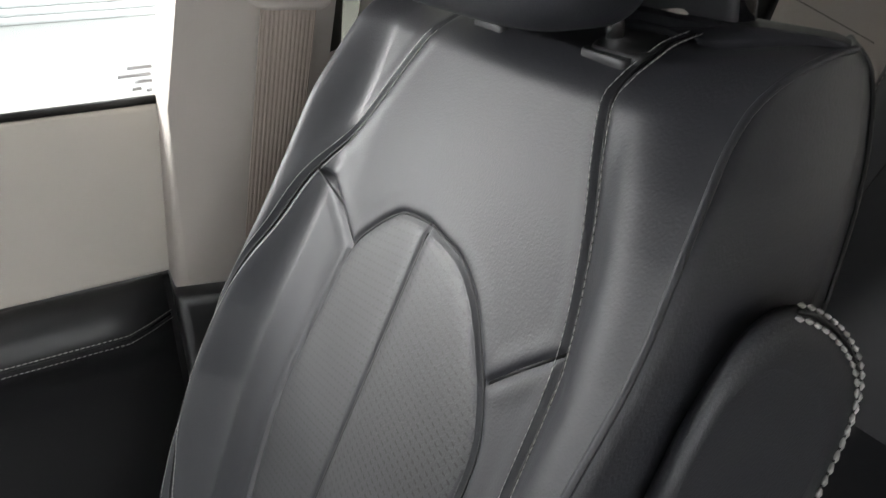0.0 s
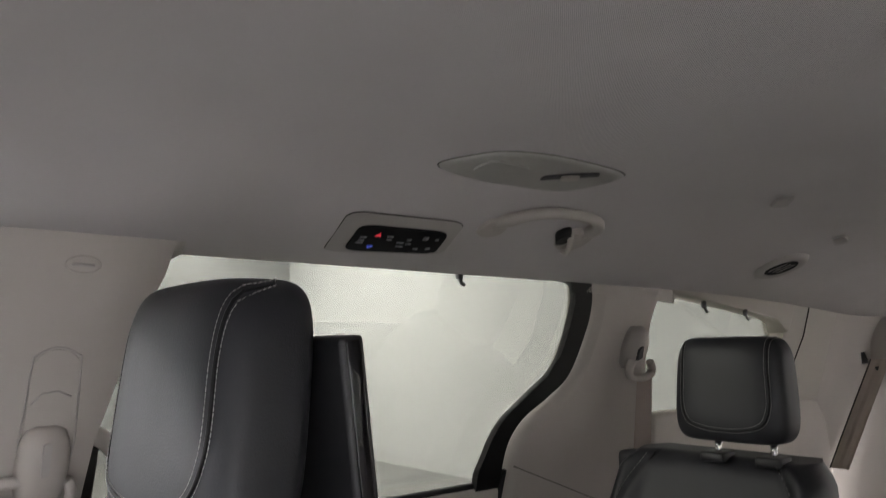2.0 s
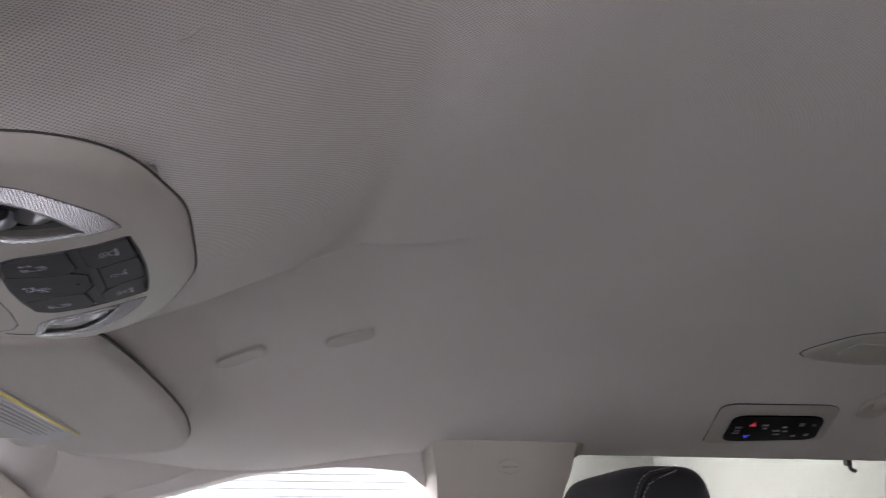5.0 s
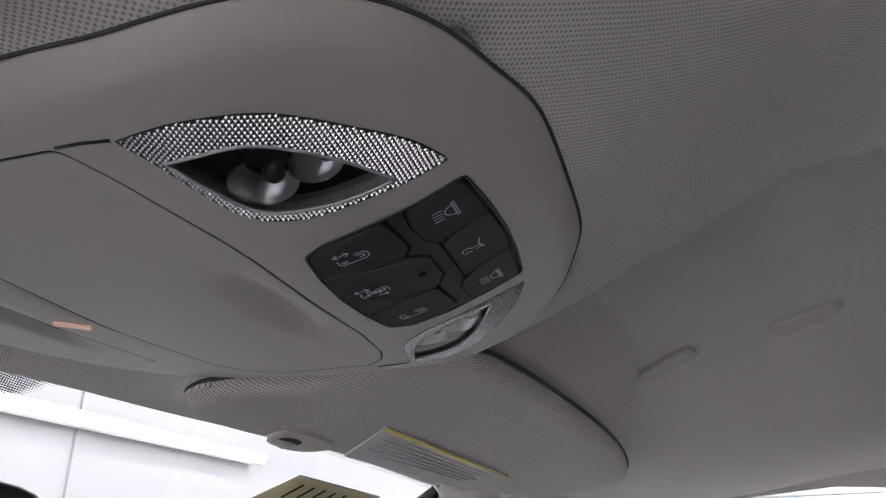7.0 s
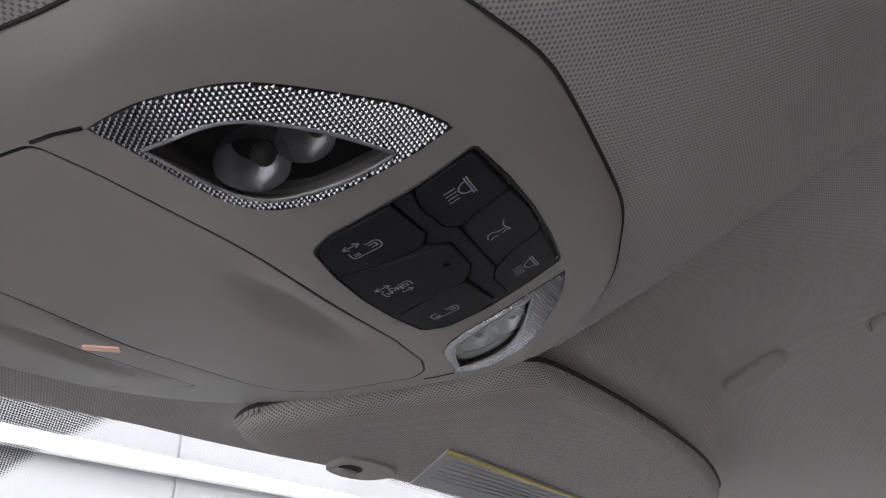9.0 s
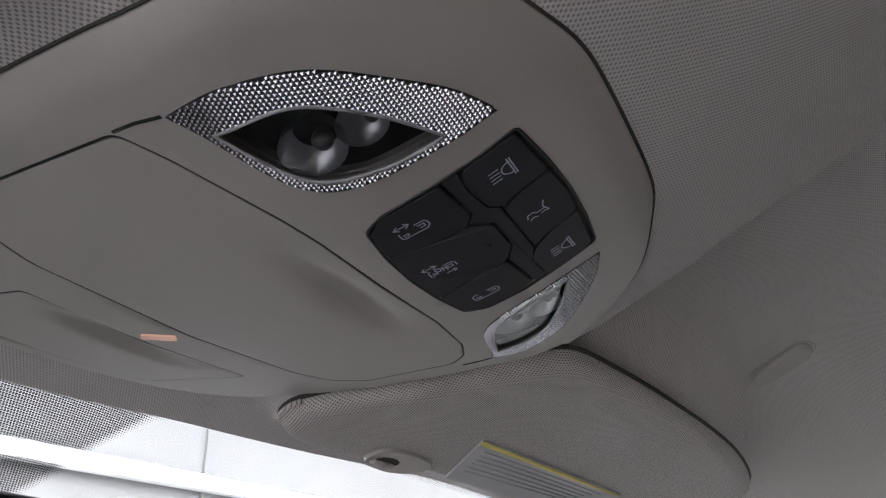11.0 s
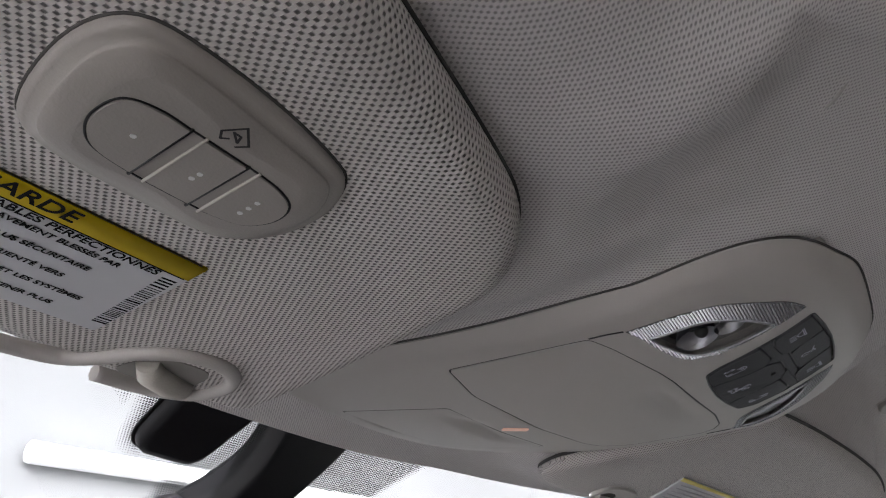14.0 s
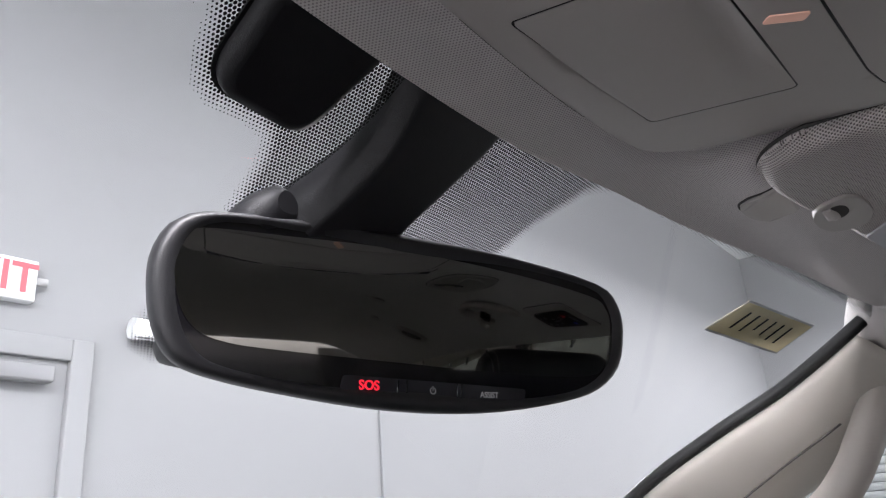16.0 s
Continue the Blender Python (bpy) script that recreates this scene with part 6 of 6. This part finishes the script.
# ---- third row ----
def rear_seat():
    t = thing("third_row_seat", (0.5, -1.2, 0.4), "black leather third row seat with arched seams", "seat")
    y_of = lambda z: -1.143 - 0.36 * (z - 1.235)
    half = lambda z: lerp_table([(0.5, 0.23), (0.91, 0.215), (1.09, 0.205), (1.208, 0.185), (1.235, 0.16)], z)
    cx = 0.515
    mid = -0.028
    arch = fine([(mid + x, z) for x, z in ((-0.160, 0.80), (-0.152, 0.90), (-0.138, 0.985), (-0.108, 1.048), (-0.055, 1.096), (-0.02, 1.104), (0.02, 1.104), (0.055, 1.096), (0.115, 1.048), (0.150, 0.985), (0.172, 0.90), (0.185, 0.80))], 5)
    side_seam = fine([(0.186, 0.80), (0.176, 1.06), (0.150, 1.17), (0.11, 1.235)], 5)
    lines = [arch, side_seam, [(-x, z) for x, z in side_seam], [(mid, 1.10), (mid + 0.004, 0.8)], [(0.085, 1.05), (0.133, 1.085)], [(-0.135, 1.05), (-0.175, 1.085)]]
    rows = []
    for j in range(91):
        v = j / 90
        ring = []
        for i in range(81):
            u = -1 + i / 40
            z = 0.55 + 0.66 * min(1, v / 0.93)
            a = max(0.0, (v - 0.93) / 0.07) * math.pi / 2
            z += 0.028 * math.sin(a)
            x = u * half(z)
            y = y_of(z) + 0.02 * step(0.6, 0.9, abs(u)) - 0.03 * max(0.0, (abs(u) - 0.86) / 0.14) ** 2 - 0.03 * (1 - math.cos(a))
            if z > 0.8:
                g = polyline_gap(lines, x, z)
                y -= 0.005 * math.exp(-(g / 0.005) ** 2)
            ring.append((cx + x, y, z))
        z = ring[0][2]
        ring += [(cx + half(z), y_of(z) - 0.06, z), (cx + half(z) * 0.9, y_of(z) - 0.10, z), (cx - half(z) * 0.9, y_of(z) - 0.10, z), (cx - half(z), y_of(z) - 0.06, z)]
        rows.append([Vector(p) for p in ring])
    b = part("backrest", loft(rows), LEATHER, t)
    dark = bmesh.new()
    for ln in lines:
        tube([(cx + x, y_of(z) - 0.003, z) for x, z in ln], 0.0014, 5, dark)
    part("panel_seams", dark, RUBBER, b)
    st = bmesh.new()
    for s in (-1, 1):
        stitches([(cx + s * (x + 0.008), y_of(z) + 0.002 + 0.02 * step(0.6, 0.9, (x + 0.008) / half(z)), z) for x, z in side_seam], 0.009, 0.006, 0.0009, (0, 0.001, 0), st)
    part("stitching", st, THREAD_DARK, b, kind="stuff")
    part("shoulder_flap", box((0.645, -1.175, 1.17), (0.700, -1.128, 1.232), 0.012, 3), LEATHER, t, "leather shoulder flap")
    part("cushion", box((0.30, -1.02, 0.42), (0.73, -0.55, 0.60), 0.05, 3), LEATHER, t)
    part("plinth", box((0.34, -0.98, 0.40), (0.70, -0.6, 0.43), 0.005), BLACK, t)
    for x in (0.51, 0.412):
        part("post", tube([(x, -1.16, 1.22), (x, -1.162, 1.28)], 0.006, 10), CHROME, t, "chrome headrest post")
        part("post_collar", box((x - 0.020, -1.182, 1.228), (x + 0.024, -1.138, 1.245), 0.005, 2), BLACK, t)
    headrest(t, 0.478, -1.17, 1.352, 0.103, 0.045, 0.088, 0.05, 0.74)


rear_seat()


def rear_belt():
    t = thing("seat_belt", (0.77, -1.3, 1.4), "beige rear seat belt on the quarter trim", "seat belt", "seat belts")
    at = lambda y, z, w=0.0: (side_x(z) - w, y, z)
    part("guide_cover", loft([[at(-1.272 - h * math.cos(a), z, d * math.sin(a)) for a in np.linspace(0, math.pi, 9)] + [at(-1.272, z, -0.004)] for z, h, d in ((1.466, 0.012, 0.020), (1.452, 0.024, 0.036), (1.425, 0.030, 0.042), (1.392, 0.026, 0.040), (1.380, 0.014, 0.030))]), BEIGE, t)
    part("guide_slot", prism(rounded([(-1.252, 1.395), (-1.252, 1.418), (-1.262, 1.425), (-1.266, 1.400)], 0.003), at, 0.036, 0.0425), BLACK, t)
    part("belt_ring", tube(smooth_line([at(-1.244, 1.395, 0.034), at(-1.236, 1.378, 0.036), at(-1.245, 1.362, 0.038), at(-1.275, 1.358, 0.040), at(-1.306, 1.362, 0.038), at(-1.317, 1.376, 0.036), at(-1.306, 1.392, 0.034)], 5), 0.009, 8), BEIGE, t)
    bm, _ = grid([[(0.736, -1.256 - 0.054 * i / 32 + (0.036 - 0.012 * i / 32) * k / 16, 1.362 - 0.22 * k / 16) if i % 4 > 1 else (0.7352, -1.256 - 0.054 * i / 32 + (0.036 - 0.012 * i / 32) * k / 16, 1.362 - 0.22 * k / 16) for i in range(33)] for k in range(17)])
    part("webbing", bm, WEB, t, "ribbed beige webbing")


rear_belt()


def far_belt():
    t = thing("seat_belt", (0.72, -2.1, 1.2), "beige rear seat belt beside the tailgate", "seat belt", "seat belts")
    line = smooth_line([(0.690, -2.39, 1.375), (0.701, -2.387, 1.345), (0.745, -2.345, 1.21), (0.795, -2.30, 1.056)], 5)
    bm, _ = grid([[(p.x - 0.052 * i / 8, p.y - 0.004 * (i % 4 > 1), p.z) for i in range(9)] for p in line])
    part("webbing", bm, WEB, t, "ribbed beige webbing")
    part("webbing_edge", tube([p + Vector((0.001, 0, 0)) for p in line], 0.0022, 6), GAP, t)
    dome = [[(0.652 + r * math.cos(a), -2.475 + d, 1.425 + r * math.sin(a)) for a in np.linspace(0, 2 * math.pi, 29)[:-1]] for r, d in ((0.086, -0.02), (0.082, 0.022), (0.072, 0.036), (0.045, 0.046), (0.004, 0.050))]
    part("guide_cover", loft([[Vector(p) for p in ring] for ring in dome]), BEIGE, t, "round beige belt guide cover")
    part("slot", tube([(0.712, -2.392, 1.395), (0.706, -2.388, 1.362)], [0.006, 0.010], 8), BLACK, t)
    part("slot", tube([(0.676, -2.392, 1.352), (0.672, -2.390, 1.338)], [0.007, 0.004], 8), BLACK, t)


far_belt()


def window_clip(y, z, x):
    t = thing("window_clip", (x, y, z), "small black window clip", "clip", "window clips")
    part("clip", box((x - 0.006, y - 0.005, z - 0.003), (x + 0.003, y + 0.005, z + 0.014), 0.002, 2), BLACK, t)
    part("hook", tube(smooth_line([(x - 0.003, y, z - 0.001), (x - 0.004, y - 0.002, z - 0.009), (x - 0.004, y - 0.009, z - 0.011)], 4), 0.0032, 8), BLACK, t)


window_clip(-0.759, 1.541, 0.728)
window_clip(-1.52, 1.512, 0.729)
window_clip(-1.72, 1.497, 0.733)
t = thing("window_sill_strip", (0.83, -0.6, 1.175), "dark rubber strip along the sliding window", "seal", kind="structure")
part("strip", box((0.846, -0.96, 1.168), (0.862, -0.20, 1.180), 0.003), RUBBER, t)
t = thing("front_sill_strip", (0.85, 0.4, 1.155), "dark rubber strip along the front window", "seal", kind="structure")
part("strip", tube([(0.852, -0.025, 1.156), (0.852, 0.5, 1.154), (0.852, 1.05, 1.13)], 0.005, 8), RUBBER, t)
t = thing("glass_marking", (0.884, 0.0, 1.17), "faint printed marking on the front window", "marking")
for y0, y1, z in ((-0.020, 0.006, 1.185), (-0.018, 0.017, 1.176), (-0.020, 0.0, 1.168), (-0.006, 0.004, 1.160), (-0.019, -0.011, 1.157)):
    part("text_bar", prism([(y0, z), (y1, z), (y1, z + 0.004), (y0, z + 0.004)], lambda a, b, w: (SILL_X - LEAN_IN * (b - SILL_Z) + 0.043 + w, a, b), 0, 0.0005), GREYINK, t)


# ---- mirror, its cover and the windscreen's print ----
def rear_view_mirror():
    t = thing("rear_view_mirror", (0.0, 0.52, 1.45), "black framed rear view mirror with emergency and assist buttons", "mirror")
    c = Vector((0.0105, 0.524, 1.4485))
    n = Vector((-0.300, -0.948, -0.106)).normalized()
    e = Vector((0, 0, 1)).cross(n).normalized()
    up = n.cross(e)
    place = lambda u, v, w: tuple(c + e * u + up * v + n * w)
    o = smooth_poly([(-0.1078, 0.0039), (-0.1066, 0.018), (-0.0975, 0.0299), (-0.0723, 0.0340), (-0.0109, 0.0363), (0.0501, 0.0350), (0.1060, 0.0288), (0.1205, 0.0195), (0.1234, 0.005), (0.1179, -0.0124), (0.1027, -0.0240), (0.0800, -0.0305), (0.0461, -0.0354), (0.0103, -0.0370), (-0.0237, -0.0355), (-0.0583, -0.0313), (-0.0832, -0.0266), (-0.0969, -0.0215), (-0.1045, -0.0110)], 3)
    rings = [[place(u, v, w) for u, v in line_offset(o, i)] for w, i in ((-0.030, 0.030), (-0.024, 0.012), (-0.012, 0.002), (-0.004, 0.0), (0.001, 0.0006), (0.003, 0.003), (0.003, 0.006), (0.001, 0.0085))]
    bm, vs = grid(rings, True)
    bm.faces.new(vs[0])
    part("frame", bm, BLACK, t)
    g = smooth_poly([(-0.1005, 0.0120), (-0.0984, 0.0215), (-0.0907, 0.0255), (-0.0608, 0.0272), (-0.0109, 0.0292), (0.0500, 0.0268), (0.0999, 0.0216), (0.1105, 0.0165), (0.1132, 0.0071), (0.1082, -0.0101), (0.0958, -0.0180), (0.0470, -0.0192), (-0.0110, -0.0176), (-0.0590, -0.0161), (-0.0800, -0.0147), (-0.0911, -0.0110), (-0.0974, -0.0028)], 3)
    part("glass", prism(g, place, -0.004, 0.0014), MIRRORM, t, "dark tinted mirror glass", smooth=False)
    part("glass_border", sheet(line_offset(o, 0.007), [g], 0.01, lambda u, v, w: place(u, v, 0.0010)), GLOSS, t)
    band = part("button_band", prism(rounded([(-0.0350, -0.0235), (0.056, -0.0255), (0.054, -0.0330), (-0.0365, -0.0310)], 0.002), place, 0.0, 0.0016, 0.0004), KEY, t)
    for u in (-0.0105, -0.0065, 0.0185, 0.0205):
        part("button_gap", prism([(u - 0.0003, -0.0245), (u + 0.0003, -0.0245), (u - 0.0003, -0.0315), (u - 0.0009, -0.0315)], place, 0, 0.0019), GLOSS, band)
    rot = Matrix(((e.x, up.x, n.x, 0), (e.y, up.y, n.y, 0), (e.z, up.z, n.z, 0), (0, 0, 0, 1)))
    lettering("sos_letters", "SOS", 0.0052, Matrix.Translation(place(-0.0238, -0.0272, 0.0018)) @ rot, SOS_RED, band, 0.0002)
    lettering("assist_letters", "ASSIST", 0.0034, Matrix.Translation(place(0.0349, -0.0289, 0.0018)) @ rot, PRINT, band, 0.0001)
    arc = [(0.0058 + 0.0013 * math.sin(a), -0.0281 + 0.0013 * math.cos(a)) for a in np.linspace(0.6, 2 * math.pi - 0.6, 12)]
    part("power_symbol", ribbon([arc, [(0.0058, -0.0263), (0.0058, -0.0280)]], 0.0004, lambda u, v: place(u, v, 0.0018)), PRINT, band, smooth=False)


SOS_RED = material("lit_red", (0.9, 0.02, 0.04), 0.5, emit=1.0)
rear_view_mirror()


MOUNT = material("matt_black_plastic", (0.0095, 0.0095, 0.0115), 0.5, spec=0.35, bump=0.15, bump_scale=1600, vary=0.2)


def mirror_cover():
    t = thing("mirror_mount_cover", (0.0, 0.5, 1.5), "black plastic cover from the roof to the mirror mount", "cover")
    rings = []
    spine = [(-0.003, 0.440, 1.575, 0.0325, 0.018), (-0.004, 0.464, 1.549, 0.0310, 0.019), (-0.0045, 0.482, 1.527, 0.0295, 0.020), (-0.0105, 0.500, 1.507, 0.0235, 0.021), (-0.0175, 0.520, 1.491, 0.0225, 0.024), (-0.0240, 0.540, 1.477, 0.0250, 0.027), (-0.029, 0.556, 1.465, 0.029, 0.029), (-0.030, 0.572, 1.455, 0.031, 0.028)]
    middle = smooth_line([q[:3] for q in spine], 4)
    girth = smooth_line([(q[3], q[4], 0) for q in spine], 4)
    section = rounded([(-1.0, 0.95), (-1.0, 0.42), (-0.74, 0.02), (0.90, 0.0), (1.0, 0.12), (1.0, 0.95)], 0.12, 4)
    for c, g in zip(middle, girth):
        rings.append([Vector((c.x + g.x * u, c.y + 0.5 * g.y * v, c.z + g.y * 0.87 * v - 0.004)) for u, v in section])
    part("arm_cover", loft(rings), MOUNT, t)
    part("camera_shell", loft([[Vector((-0.033 + rx * math.cos(a), 0.60 + ry * math.sin(a), z)) for a in np.linspace(0, 2 * math.pi, 24, endpoint=False)] for z, rx, ry in ((1.441, 0.014, 0.02), (1.444, 0.021, 0.03), (1.450, 0.022, 0.034), (1.458, 0.016, 0.03))]), MOUNT, t)
    boss = []
    for k, s in ((0.0, 0.30), (0.15, 0.66), (0.4, 0.90), (0.7, 1.0), (1.0, 1.0)):
        boss.append([Vector((-0.049 + 0.0165 * s * (1 - 0.45 * max(0.0, math.sin(a))) * math.copysign(abs(math.cos(a)) ** 0.7, math.cos(a)), 0.536 + 0.030 * k, 1.4885 - 0.014 * k + 0.0155 * s * math.copysign(abs(math.sin(a)) ** 0.7, math.sin(a)))) for a in np.linspace(0, 2 * math.pi, 24, endpoint=False)])
    part("mount_boss", loft(boss), MOUNT, t)
    part("mount_chin", box((0.012, 0.535, 1.474), (0.040, 0.556, 1.482), 0.003, 2), MOUNT, t)
    b = thing("sensor_box", (-0.078, 0.50, 1.51), "black rounded sensor housing on the windscreen", "sensor box")
    o = rounded([(-0.1035, 0.470), (-0.1020, 0.517), (-0.0560, 0.5205), (-0.0470, 0.470)], 0.012, 5)
    rg = [[screen_at(x, y, w) for x, y in line_offset(o, i)] for w, i in ((0.0, 0.0), (0.004, 0.001), (0.007, 0.003), (0.0085, 0.007))]
    bm, vs = grid(rg, True)
    bm.faces.new(vs[-1])
    part("housing", bm, MOUNT, b)
    part("base_flange", prism(line_offset(o, -0.0012), lambda x, y, w: screen_at(x, y, w), 0.0, 0.0016), RUBBER, b)


mirror_cover()


def dot_print():
    """The black ceramic dots round the sensor area and along the windscreen's top edge."""
    area = [(-0.121, 0.44), (-0.1184, 0.491), (-0.113, 0.502), (-0.1095, 0.513), (-0.104, 0.5205), (-0.0955, 0.525), (-0.079, 0.5255), (-0.0695, 0.528), (-0.0655, 0.5365), (-0.0635, 0.559), (-0.062, 0.576), (-0.0655, 0.608), (-0.0605, 0.625), (-0.045, 0.632), (0.05, 0.64),
            (0.075, 0.58), (0.0948, 0.5351), (0.0998, 0.5135), (0.1135, 0.4880), (0.1311, 0.4790), (0.1676, 0.4765), (0.24, 0.4700), (0.3767, 0.4530), (0.5577, 0.4285), (0.60, 0.40), (0.58, 0.37), (0.3, 0.42)]
    left = [(-0.60, 0.37), (-0.60, 0.40), (-0.5577, 0.4285), (-0.3767, 0.4530), (-0.185, 0.4755), (-0.15, 0.480), (-0.118, 0.50), (-0.112, 0.44), (-0.3, 0.42)]
    verts, faces = [], []
    p = 0.00155
    for poly in (area, left):
        ring = np.array(poly)
        seg = np.roll(ring, -1, 0) - ring
        ln = (seg ** 2).sum(1)
        x0, x1 = ring[:, 0].min(), ring[:, 0].max()
        y0, y1 = ring[:, 1].min(), ring[:, 1].max()
        for j in range(int((y1 - y0) / (p * 0.866)) + 1):
            y = y0 + j * p * 0.866
            for i in range(int((x1 - x0) / p) + 1):
                x = x0 + (i + 0.5 * (j % 2)) * p
                if y < header_y(x) - 0.012 or not inside(poly, x, y):
                    continue
                tt = np.clip(((x - ring[:, 0]) * seg[:, 0] + (y - ring[:, 1]) * seg[:, 1]) / ln, 0, 1)
                d = np.sqrt(((ring + seg * tt[:, None] - (x, y)) ** 2).sum(1)).min()
                r = p * (0.12 + 0.325 * min(1.0, d / 0.0070))
                k = len(verts)
                verts += [screen_at(x + r * math.cos(a), y + r * math.sin(a), 0.0012) for a in (0.0, 1.047, 2.094, 3.142, 4.189, 5.236)]
                faces.append(tuple(range(k, k + 6)))
    me = bpy.data.meshes.new("dot_print")
    me.from_pydata(verts, [], faces)
    me.materials.append(INK)
    tagged(new("windscreen_dot_print", me), "black ceramic dots printed round the sensor area", "print", kind="stuff")


dot_print()


def note():
    t = thing("paper_note", (0.43, 0.49, 1.505), "kraft paper note stuck outside the windscreen", "note")
    q = [(0.372, 0.4815), (0.4946, 0.4635), (0.4873, 0.4975), (0.3563, 0.515)]
    part("paper", prism(q, lambda x, y, w: screen_at(x, y, -0.002 - w), 0, 0.0004), TAN, t)
    for k in range(6):
        u = 0.16 + 0.125 * k
        top = [q[0][i] + (q[1][i] - q[0][i]) * u for i in (0, 1)]
        low = [q[3][i] + (q[2][i] - q[3][i]) * u for i in (0, 1)]
        a = [top[i] + (low[i] - top[i]) * 0.25 for i in (0, 1)]
        b = [top[i] + (low[i] - top[i]) * 0.78 for i in (0, 1)]
        part("ink_bar", prism([(a[0], a[1]), (a[0] + 0.0035, a[1] - 0.0005), (b[0] + 0.0055, b[1] - 0.0008), (b[0] + 0.002, b[1])], lambda x, y, w: screen_at(x, y, -0.0015 - w), 0, 0.0002), INK, t)
    part("tape", ribbon([[(q[i][0], q[i][1]), (q[(i + 1) % 4][0], q[(i + 1) % 4][1])] for i in range(4)], 0.0018, lambda x, y: screen_at(x, y, -0.0016)), GREYINK, t, smooth=False)


note()
